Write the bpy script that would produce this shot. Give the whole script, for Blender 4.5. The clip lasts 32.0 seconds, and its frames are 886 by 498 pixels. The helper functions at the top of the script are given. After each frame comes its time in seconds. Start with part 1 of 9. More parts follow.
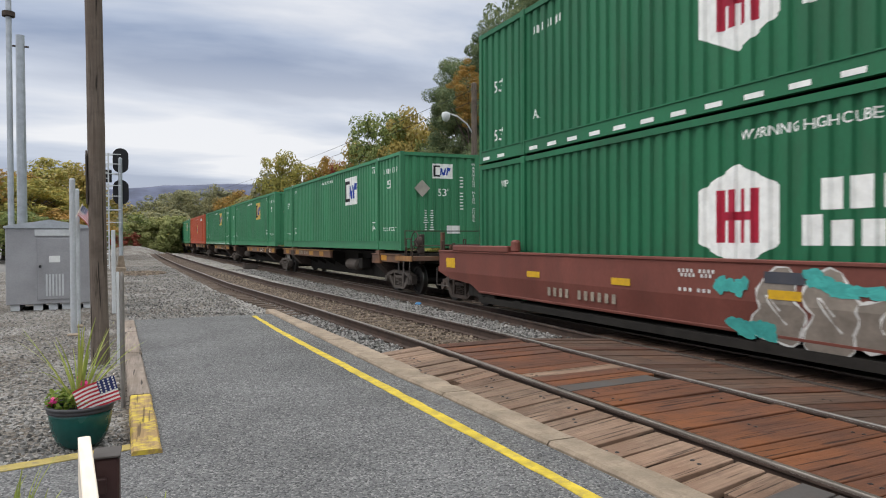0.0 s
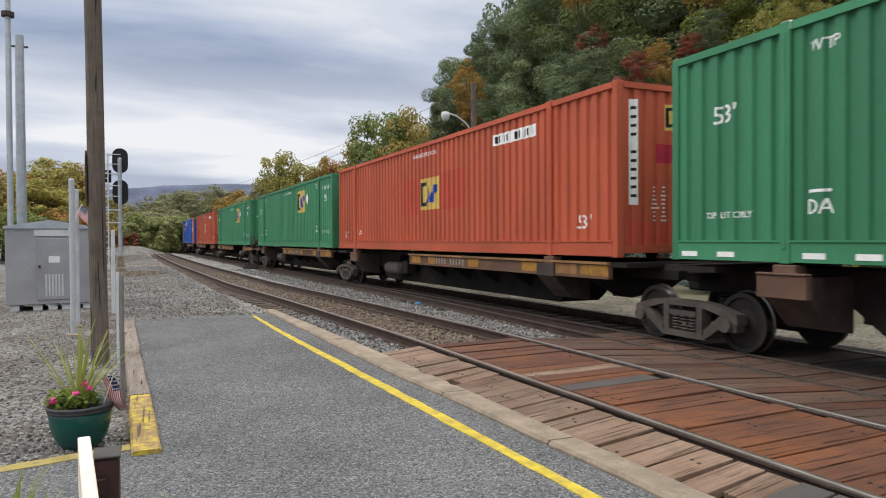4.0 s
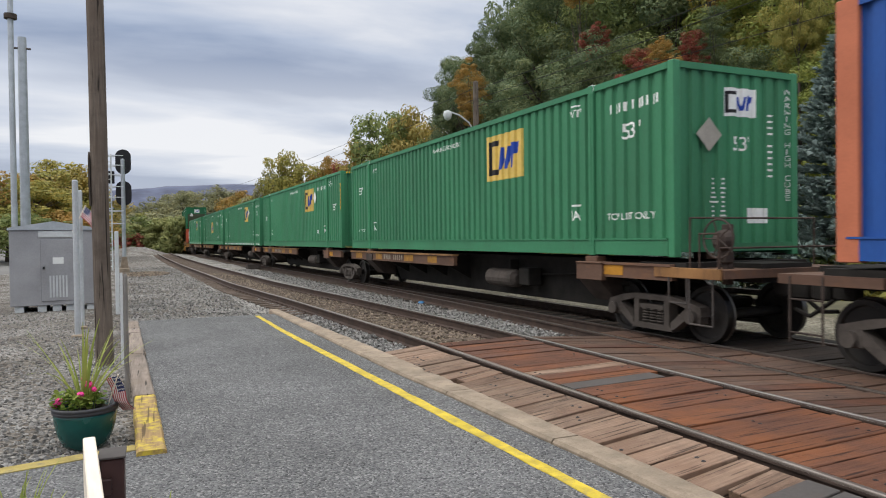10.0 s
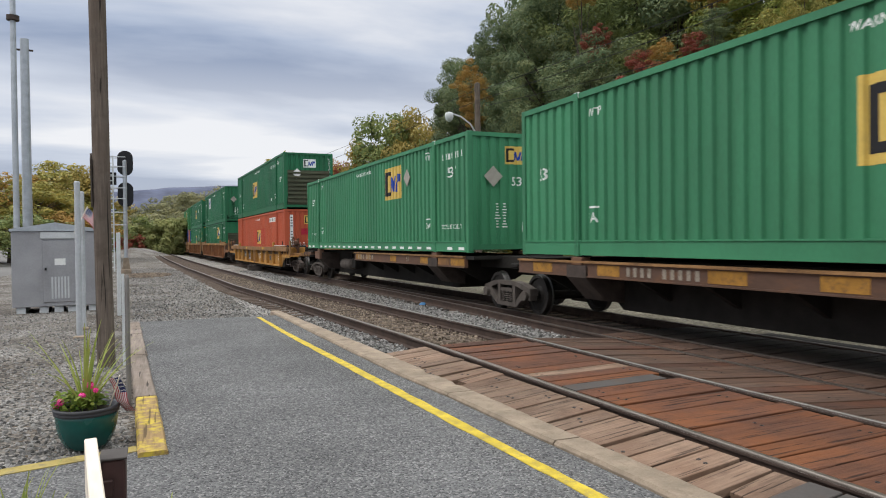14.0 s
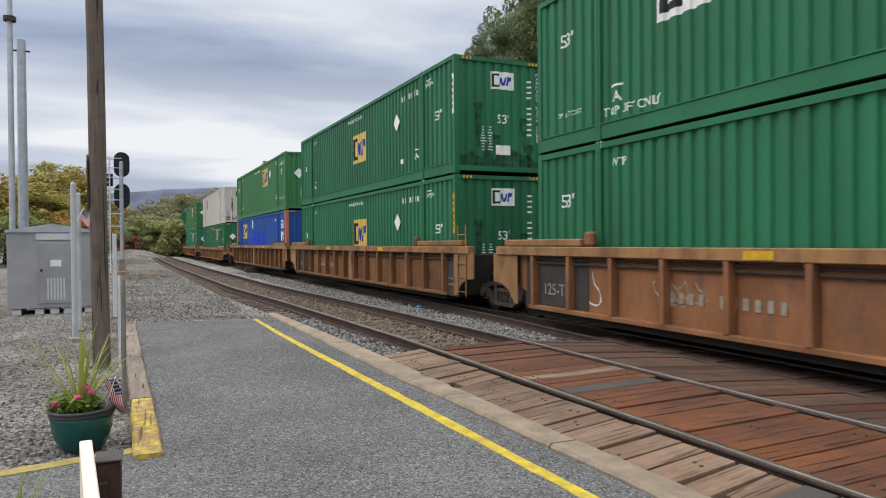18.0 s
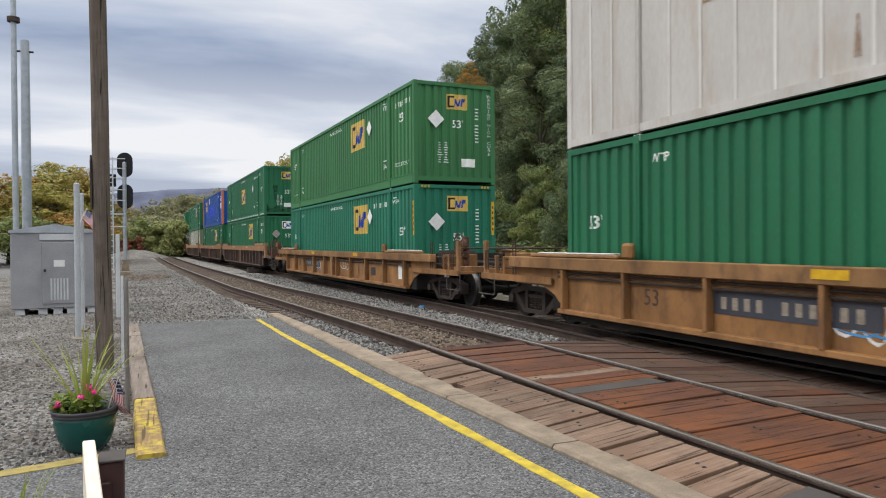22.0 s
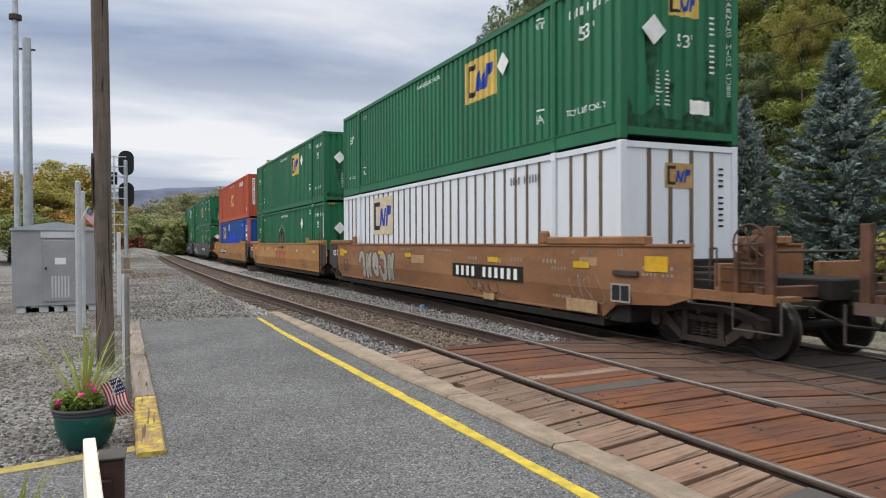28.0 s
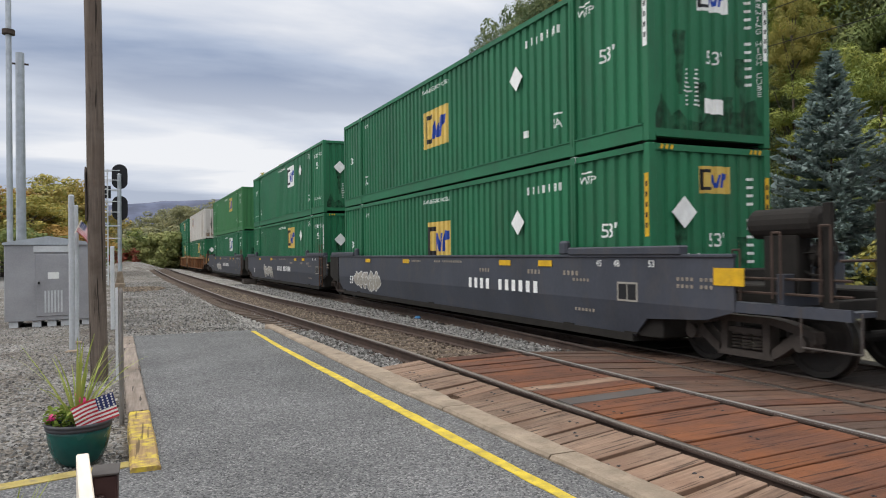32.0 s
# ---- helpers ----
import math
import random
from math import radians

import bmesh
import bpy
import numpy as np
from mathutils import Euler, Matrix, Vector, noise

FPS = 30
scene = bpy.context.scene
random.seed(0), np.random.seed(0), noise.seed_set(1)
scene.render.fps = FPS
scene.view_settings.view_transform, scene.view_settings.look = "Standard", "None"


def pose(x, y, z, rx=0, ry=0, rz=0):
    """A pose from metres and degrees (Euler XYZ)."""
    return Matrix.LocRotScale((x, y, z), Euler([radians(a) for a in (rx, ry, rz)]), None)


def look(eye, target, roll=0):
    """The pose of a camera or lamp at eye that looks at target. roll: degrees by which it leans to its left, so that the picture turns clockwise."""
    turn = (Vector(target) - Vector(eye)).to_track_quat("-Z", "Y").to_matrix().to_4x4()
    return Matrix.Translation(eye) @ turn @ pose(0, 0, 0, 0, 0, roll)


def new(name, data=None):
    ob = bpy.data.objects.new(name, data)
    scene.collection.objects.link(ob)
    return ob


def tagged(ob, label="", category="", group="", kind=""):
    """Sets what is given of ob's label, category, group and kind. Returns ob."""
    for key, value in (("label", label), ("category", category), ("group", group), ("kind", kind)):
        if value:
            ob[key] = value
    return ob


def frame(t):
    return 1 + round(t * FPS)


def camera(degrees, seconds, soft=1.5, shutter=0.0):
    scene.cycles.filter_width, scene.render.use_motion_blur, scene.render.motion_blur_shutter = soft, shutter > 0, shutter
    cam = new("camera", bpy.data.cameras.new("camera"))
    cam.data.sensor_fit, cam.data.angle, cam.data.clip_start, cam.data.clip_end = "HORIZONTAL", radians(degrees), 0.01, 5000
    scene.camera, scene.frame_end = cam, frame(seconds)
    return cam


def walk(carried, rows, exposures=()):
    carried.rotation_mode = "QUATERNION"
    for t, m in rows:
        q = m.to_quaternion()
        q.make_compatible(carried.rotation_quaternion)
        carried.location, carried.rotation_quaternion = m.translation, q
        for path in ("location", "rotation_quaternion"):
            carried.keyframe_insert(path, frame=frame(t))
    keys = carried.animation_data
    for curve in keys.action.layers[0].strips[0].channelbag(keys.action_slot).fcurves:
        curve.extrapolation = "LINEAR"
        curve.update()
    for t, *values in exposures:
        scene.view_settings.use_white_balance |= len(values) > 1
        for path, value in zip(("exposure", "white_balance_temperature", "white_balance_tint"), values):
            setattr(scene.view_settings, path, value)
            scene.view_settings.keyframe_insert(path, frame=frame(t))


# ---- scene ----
# The camera stands on the platform, held by hand: it turns a little and does not walk.
FOV = 64.824
EYE = (0.0, 0.0, 1.467)
# seconds, turn to the left, tilt up, lean
PATH = [
    (0, -22.74, -0.78, -0.26), (0.5, -22.76, -0.83, -0.23), (1, -22.70, -0.92, -0.16), (1.5, -22.70, -0.95, -0.18),
    (2, -22.75, -0.91, -0.33), (2.5, -22.77, -0.94, -0.24), (3, -22.72, -0.92, -0.37), (3.5, -22.78, -0.85, -0.33),
    (5.5, -22.62, -0.65, -0.37), (6, -22.67, -0.62, -0.51), (6.5, -22.68, -0.63, -0.52), (7, -22.74, -0.67, -0.58),
    (7.5, -22.71, -0.68, -0.57), (8, -22.64, -0.66, -0.62), (8.5, -22.65, -0.66, -0.62), (9, -22.59, -0.70, -0.51),
    (9.5, -22.60, -0.78, -0.50), (10, -22.52, -0.88, -0.67), (10.5, -22.43, -0.85, -0.66), (11, -22.41, -0.81, -0.76),
    (11.5, -22.38, -0.77, -0.66), (12, -22.38, -0.72, -0.68), (12.5, -22.36, -0.72, -0.68), (13, -22.36, -0.76, -0.57),
    (13.5, -22.36, -0.76, -0.53), (14, -22.40, -0.76, -0.63), (14.5, -22.58, -0.71, -0.70), (16.5, -22.70, -0.65, -0.61),
    (17, -22.69, -0.60, -0.64), (17.5, -22.73, -0.56, -0.59), (18, -22.66, -0.56, -0.46), (18.5, -22.62, -0.58, -0.51),
    (19, -22.67, -0.59, -0.51), (19.5, -22.72, -0.64, -0.46), (20, -22.67, -0.65, -0.43), (20.5, -22.64, -0.55, -0.48),
    (21, -22.69, -0.53, -0.51), (21.5, -22.61, -0.51, -0.47), (22, -22.45, -0.52, -0.43), (22.5, -22.44, -0.48, -0.64),
    (23, -22.53, -0.45, -0.59), (23.5, -22.39, -0.40, -0.51), (24, -22.39, -0.43, -0.46), (24.5, -22.40, -0.40, -0.63),
    (25, -22.36, -0.39, -0.45), (25.5, -22.38, -0.43, -0.45), (27.5, -22.34, -0.53, -0.28), (28, -22.38, -0.58, -0.21),
    (28.5, -22.44, -0.59, -0.35), (29, -22.42, -0.60, -0.40), (29.5, -22.40, -0.59, -0.39), (30, -22.42, -0.37, -0.58),
    (30.5, -22.47, -0.11, -0.35), (31, -22.59, 0.10, -0.44), (31.5, -22.75, 0.27, -0.41), (32, -22.82, 0.34, -0.66),
]
SPEED = [15.719, 15.976, 16.036, 15.883, 15.876]
cam = camera(FOV, 32.0, soft=1.05, shutter=0.08)


def gaze(yaw, tilt, lean):
    a, b = radians(yaw), radians(tilt)
    ahead = Vector((-math.sin(a) * math.cos(b), math.cos(a) * math.cos(b), math.sin(b)))
    return look(EYE, Vector(EYE) + ahead, lean)


walk(cam, [(t, gaze(a, b, c)) for t, a, b, c in PATH])

# ---- light: a bright overcast sky with a soft sun behind the clouds ----
scene.view_settings.exposure = 0.0
SUN_EL, SUN_ROT = 46.0, 288.0
ZENITH = 2.95


def link(nt, a, b):
    nt.links.new(a, b)


def ramp_node(nt, stops):
    r = nt.nodes.new("ShaderNodeValToRGB")
    els = r.color_ramp.elements
    els[0].position, els[0].color = stops[0][0], (*stops[0][1], 1)
    els[1].position, els[1].color = stops[-1][0], (*stops[-1][1], 1)
    for pos, col in stops[1:-1]:
        els.new(pos).color = (*col, 1)
    return r


def build_world():
    w = bpy.data.worlds.new("overcast_sky")
    scene.world = w
    w.use_nodes = True
    nt = w.node_tree
    nt.nodes.clear()
    N = nt.nodes.new
    out, bg, sky = N("ShaderNodeOutputWorld"), N("ShaderNodeBackground"), N("ShaderNodeTexSky")
    sky.sky_type, sky.sun_disc = "NISHITA", False
    sky.sun_elevation, sky.sun_rotation = radians(SUN_EL), radians(SUN_ROT)
    sky.dust_density = 2.0
    tc, sep = N("ShaderNodeTexCoord"), N("ShaderNodeSeparateXYZ")
    link(nt, tc.outputs["Generated"], sep.inputs[0])
    up = N("ShaderNodeMath")
    up.operation = "MAXIMUM"
    up.inputs[1].default_value = 0.0
    link(nt, sep.outputs["Z"], up.inputs[0])
    lift = N("ShaderNodeMath")
    lift.inputs[1].default_value = 0.13
    link(nt, up.outputs[0], lift.inputs[0])
    comb = N("ShaderNodeCombineXYZ")
    for axis in "XY":
        d = N("ShaderNodeMath")
        d.operation = "DIVIDE"
        link(nt, sep.outputs[axis], d.inputs[0])
        link(nt, lift.outputs[0], d.inputs[1])
        link(nt, d.outputs[0], comb.inputs[axis])
    mp = N("ShaderNodeMapping")
    mp.inputs["Location"].default_value = (3.1, 1.7, 0.4)
    mp.inputs["Scale"].default_value = (0.42, 0.8, 1.0)
    mp.inputs["Rotation"].default_value = (0, 0, radians(24))
    link(nt, comb.outputs[0], mp.inputs[0])
    n1 = N("ShaderNodeTexNoise")
    n1.inputs["Scale"].default_value, n1.inputs["Detail"].default_value, n1.inputs["Roughness"].default_value = 1.1, 7, 0.5
    n1.inputs["Distortion"].default_value = 0.25
    link(nt, mp.outputs[0], n1.inputs["Vector"])
    ramp = N("ShaderNodeValToRGB")
    ramp.color_ramp.elements[0].position, ramp.color_ramp.elements[0].color = 0.39, (0.20, 0.275, 0.44, 1)
    ramp.color_ramp.elements[1].position, ramp.color_ramp.elements[1].color = 0.61, (0.94, 0.945, 0.97, 1)
    e = ramp.color_ramp.elements.new(0.49)
    e.color = (0.50, 0.57, 0.71, 1)
    link(nt, n1.outputs[0], ramp.inputs[0])
    # a pale band above the horizon
    band = ramp_node(nt, [(0.0, (0.25,) * 3), (0.06, (0.40,) * 3), (0.13, (0.30,) * 3), (0.19, (0.52,) * 3), (0.23, (0.28,) * 3), (0.27, (0.0,) * 3)])
    link(nt, up.outputs[0], band.inputs[0])
    mix1 = N("ShaderNodeMix")
    mix1.data_type = "RGBA"
    link(nt, band.outputs[0], mix1.inputs["Factor"])
    link(nt, ramp.outputs[0], mix1.inputs["A"])
    mix1.inputs["B"].default_value = (0.88, 0.90, 0.95, 1)
    dim = N("ShaderNodeMix")
    dim.data_type, dim.blend_type = "RGBA", "MULTIPLY"
    dim.inputs["Factor"].default_value = 1.0
    dim.inputs["B"].default_value = (0.09, 0.09, 0.09, 1)
    link(nt, sky.outputs[0], dim.inputs["A"])
    mix2 = N("ShaderNodeMix")
    mix2.data_type = "RGBA"
    mix2.inputs["Factor"].default_value = 0.92
    link(nt, dim.outputs["Result"], mix2.inputs["A"])
    link(nt, mix1.outputs["Result"], mix2.inputs["B"])
    # an overcast sky is brightest overhead
    zen = N("ShaderNodeMapRange")
    zen.interpolation_type = "SMOOTHSTEP"
    zen.inputs["From Min"].default_value, zen.inputs["From Max"].default_value = 0.28, 0.85
    zen.inputs["To Min"].default_value, zen.inputs["To Max"].default_value = 1.0, ZENITH
    link(nt, up.outputs[0], zen.inputs[0])
    link(nt, zen.outputs[0], bg.inputs[1])
    pale = N("ShaderNodeMapRange")
    pale.inputs["From Min"].default_value, pale.inputs["From Max"].default_value = 0.30, 0.6
    pale.inputs["To Min"].default_value, pale.inputs["To Max"].default_value = 0.0, 0.75
    link(nt, up.outputs[0], pale.inputs[0])
    mix3 = N("ShaderNodeMix")
    mix3.data_type = "RGBA"
    link(nt, pale.outputs[0], mix3.inputs["Factor"])
    link(nt, mix2.outputs["Result"], mix3.inputs["A"])
    mix3.inputs["B"].default_value = (0.86, 0.85, 0.82, 1)
    link(nt, mix3.outputs["Result"], bg.inputs[0])
    link(nt, bg.outputs[0], out.inputs[0])


build_world()
sun = new("sun", bpy.data.lights.new("sun", "SUN"))
sun.data.energy, sun.data.angle, sun.data.color = 1.0, radians(30), (1.0, 0.95, 0.87)
sun_dir = Vector((math.sin(radians(SUN_ROT)) * math.cos(radians(SUN_EL)), math.cos(radians(SUN_ROT)) * math.cos(radians(SUN_EL)), math.sin(radians(SUN_EL))))
sun.matrix_world = look(sun_dir * 60, (0, 0, 0))

# ---- materials ----
MATS = {}


def shade(col, k):
    return tuple(max(0.0, min(1.0, c * k)) for c in col)


def mat(name, col, rough=0.6, metal=0.0, grain=30.0, blotch=2.0, vary=0.18, dirt=0.0, dirt_col=(0.09, 0.075, 0.06), bump=0.15,
        stretch=(1, 1, 1), tint=0.06, spec=0.22, island=0.0):
    """A painted, rusted, wooden or stony surface: two scales of variation, stains, fine relief."""
    if name in MATS:
        return MATS[name]
    m = bpy.data.materials.new(name)
    MATS[name] = m
    m.use_nodes = True
    nt = m.node_tree
    b = nt.nodes["Principled BSDF"]
    N = nt.nodes.new
    tc, info = N("ShaderNodeTexCoord"), N("ShaderNodeObjectInfo")
    add = N("ShaderNodeVectorMath")
    sc = N("ShaderNodeMath")
    sc.operation = "MULTIPLY"
    sc.inputs[1].default_value = 37.0
    link(nt, info.outputs["Random"], sc.inputs[0])
    link(nt, tc.outputs["Object"], add.inputs[0])
    link(nt, sc.outputs[0], add.inputs[1])
    mp = N("ShaderNodeMapping")
    mp.inputs["Scale"].default_value = stretch
    link(nt, add.outputs[0], mp.inputs[0])
    big, fine = N("ShaderNodeTexNoise"), N("ShaderNodeTexNoise")
    big.inputs["Scale"].default_value, big.inputs["Detail"].default_value = blotch, 5
    fine.inputs["Scale"].default_value, fine.inputs["Detail"].default_value = grain, 3
    link(nt, mp.outputs[0], big.inputs["Vector"])
    link(nt, mp.outputs[0], fine.inputs["Vector"])
    r = ramp_node(nt, [(0.30, shade(col, 1 - vary)), (0.52, col), (0.75, shade(col, 1 + vary))])
    link(nt, big.outputs[0], r.inputs[0])
    m1 = N("ShaderNodeMix")
    m1.data_type, m1.blend_type = "RGBA", "OVERLAY"
    m1.inputs["Factor"].default_value = 0.22
    link(nt, r.outputs[0], m1.inputs["A"])
    link(nt, fine.outputs["Color"], m1.inputs["B"])
    bw = N("ShaderNodeRGBToBW")
    link(nt, fine.outputs["Color"], bw.inputs[0])
    link(nt, bw.outputs[0], m1.inputs["B"])
    last = m1.outputs["Result"]
    if dirt:
        d = N("ShaderNodeTexNoise")
        d.inputs["Scale"].default_value, d.inputs["Detail"].default_value, d.inputs["Roughness"].default_value = blotch * 2.3, 8, 0.7
        link(nt, mp.outputs[0], d.inputs["Vector"])
        dr = ramp_node(nt, [(0.50, (0, 0, 0)), (0.74, (dirt, dirt, dirt))])
        link(nt, d.outputs[0], dr.inputs[0])
        m2 = N("ShaderNodeMix")
        m2.data_type = "RGBA"
        link(nt, dr.outputs[0], m2.inputs["Factor"])
        link(nt, last, m2.inputs["A"])
        m2.inputs["B"].default_value = (*dirt_col, 1)
        last = m2.outputs["Result"]
    hsv = N("ShaderNodeHueSaturation")
    val = N("ShaderNodeMapRange")
    val.inputs["To Min"].default_value, val.inputs["To Max"].default_value = 1 - tint - island, 1 + tint + island
    if island:
        geo = N("ShaderNodeNewGeometry")
        link(nt, geo.outputs["Random Per Island"], val.inputs[0])
    else:
        link(nt, info.outputs["Random"], val.inputs[0])
    link(nt, val.outputs[0], hsv.inputs["Value"])
    link(nt, last, hsv.inputs["Color"])
    link(nt, hsv.outputs[0], b.inputs["Base Color"])
    rr = N("ShaderNodeMapRange")
    rr.inputs["To Min"].default_value, rr.inputs["To Max"].default_value = max(0.05, rough - 0.12), min(1.0, rough + 0.12)
    link(nt, big.outputs[0], rr.inputs[0])
    link(nt, rr.outputs[0], b.inputs["Roughness"])
    b.inputs["Metallic"].default_value = metal
    b.inputs["Specular IOR Level"].default_value = spec
    if bump:
        bp = N("ShaderNodeBump")
        bp.inputs["Strength"].default_value, bp.inputs["Distance"].default_value = bump, 0.01
        link(nt, fine.outputs[0], bp.inputs["Height"])
        link(nt, bp.outputs[0], b.inputs["Normal"])
    return m


def gravel_mat(name, cols, scale=28.0, bump=0.8, patch=0.7, low=(0.62, 0.59, 0.55), high=(1.12, 1.1, 1.08)):
    """Loose stones: cells of mixed colour, with patches of fines."""
    m = bpy.data.materials.new(name)
    m.use_nodes = True
    nt = m.node_tree
    b = nt.nodes["Principled BSDF"]
    N = nt.nodes.new
    tc = N("ShaderNodeTexCoord")
    vo = N("ShaderNodeTexVoronoi")
    vo.inputs["Scale"].default_value = scale
    link(nt, tc.outputs["Object"], vo.inputs["Vector"])
    sepc = N("ShaderNodeSeparateColor")
    link(nt, vo.outputs["Color"], sepc.inputs[0])
    n = len(cols)
    r = ramp_node(nt, [(i / (n - 1), c) for i, c in enumerate(cols)])
    link(nt, sepc.outputs[0], r.inputs[0])
    big = N("ShaderNodeTexNoise")
    big.inputs["Scale"].default_value, big.inputs["Detail"].default_value = patch, 6
    link(nt, tc.outputs["Object"], big.inputs["Vector"])
    pr = ramp_node(nt, [(0.36, low), (0.64, high)])
    link(nt, big.outputs[0], pr.inputs[0])
    mx = N("ShaderNodeMix")
    mx.data_type, mx.blend_type = "RGBA", "MULTIPLY"
    mx.inputs["Factor"].default_value = 1.0
    link(nt, r.outputs[0], mx.inputs["A"])
    link(nt, pr.outputs[0], mx.inputs["B"])
    link(nt, mx.outputs["Result"], b.inputs["Base Color"])
    b.inputs["Roughness"].default_value = 0.95
    b.inputs["Specular IOR Level"].default_value = 0.2
    bp = N("ShaderNodeBump")
    bp.inputs["Strength"].default_value, bp.inputs["Distance"].default_value = bump, 0.03
    inv = N("ShaderNodeMath")
    inv.operation = "SUBTRACT"
    inv.inputs[0].default_value = 1.0
    link(nt, vo.outputs["Distance"], inv.inputs[1])
    link(nt, inv.outputs[0], bp.inputs["Height"])
    link(nt, bp.outputs[0], b.inputs["Normal"])
    MATS[name] = m
    return m


def wood_mat(name, col, dark, along="x", stain=None, stain_amount=0.6, stain_size=0.9, tint=0.15, crack=0.8, rough=0.85, width=1.0):
    """Weathered timber: fibres along one axis, fine dark checks, stains that run on over neighbouring boards."""
    m = bpy.data.materials.new(name)
    MATS[name] = m
    m.use_nodes = True
    nt = m.node_tree
    b = nt.nodes["Principled BSDF"]
    N = nt.nodes.new
    tc, info, geo = N("ShaderNodeTexCoord"), N("ShaderNodeObjectInfo"), N("ShaderNodeNewGeometry")
    k = N("ShaderNodeMath")
    k.operation = "MULTIPLY"
    k.inputs[1].default_value = 23.0
    link(nt, info.outputs["Random"], k.inputs[0])
    add = N("ShaderNodeVectorMath")
    link(nt, tc.outputs["Object"], add.inputs[0])
    link(nt, k.outputs[0], add.inputs[1])
    w = width

    def stretched(long, cross):
        mp = N("ShaderNodeMapping")
        mp.inputs["Scale"].default_value = (long, cross, cross) if along == "x" else (cross, long, cross) if along == "y" else (cross, cross, long)
        link(nt, add.outputs[0], mp.inputs[0])
        return mp.outputs[0]

    def field(vec, scale, detail, rough_n=0.55):
        n = N("ShaderNodeTexNoise")
        n.inputs["Scale"].default_value, n.inputs["Detail"].default_value, n.inputs["Roughness"].default_value = scale, detail, rough_n
        link(nt, vec, n.inputs["Vector"])
        return n.outputs[0]

    def blend(f, a, bcol, kind="MIX"):
        x = N("ShaderNodeMix")
        x.data_type, x.blend_type = "RGBA", kind
        if isinstance(f, float):
            x.inputs["Factor"].default_value = f
        else:
            link(nt, f, x.inputs["Factor"])
        link(nt, a, x.inputs["A"])
        if isinstance(bcol, tuple):
            x.inputs["B"].default_value = (*bcol, 1)
        else:
            link(nt, bcol, x.inputs["B"])
        return x.outputs["Result"]

    fibre = field(stretched(2.0 * w, 42.0 * w), 1.0, 6, 0.65)
    r = ramp_node(nt, [(0.30, shade(col, 0.62)), (0.50, col), (0.72, shade(col, 1.35))])
    link(nt, fibre, r.inputs[0])
    c = r.outputs[0]
    if stain:
        sn = field(geo.outputs["Position"], stain_size, 6, 0.6)
        sr = ramp_node(nt, [(0.46, (0, 0, 0)), (0.62, (stain_amount,) * 3)])
        link(nt, sn, sr.inputs[0])
        c = blend(sr.outputs[0], c, stain)
    dn = field(geo.outputs["Position"], 3.3, 7, 0.7)
    dr = ramp_node(nt, [(0.50, (0, 0, 0)), (0.78, (0.7, 0.7, 0.7))])
    link(nt, dn, dr.inputs[0])
    c = blend(dr.outputs[0], c, dark)
    ck = field(stretched(1.3 * w, 30.0 * w), 1.0, 3, 0.5)
    cr = ramp_node(nt, [(0.35, (crack,) * 3), (0.395, (0, 0, 0))])
    link(nt, ck, cr.inputs[0])
    c = blend(cr.outputs[0], c, shade(dark, 0.35))
    hsv, val = N("ShaderNodeHueSaturation"), N("ShaderNodeMapRange")
    val.inputs["To Min"].default_value, val.inputs["To Max"].default_value = 1 - tint, 1 + tint
    link(nt, info.outputs["Random"], val.inputs[0])
    link(nt, val.outputs[0], hsv.inputs["Value"])
    link(nt, c, hsv.inputs["Color"])
    link(nt, hsv.outputs[0], b.inputs["Base Color"])
    b.inputs["Roughness"].default_value = rough
    b.inputs["Specular IOR Level"].default_value = 0.25
    sub = N("ShaderNodeMath")
    sub.operation = "SUBTRACT"
    link(nt, fibre, sub.inputs[0])
    link(nt, cr.outputs[0], sub.inputs[1])
    bp = N("ShaderNodeBump")
    bp.inputs["Strength"].default_value, bp.inputs["Distance"].default_value = 0.6, 0.008
    link(nt, sub.outputs[0], bp.inputs["Height"])
    link(nt, bp.outputs[0], b.inputs["Normal"])
    return m


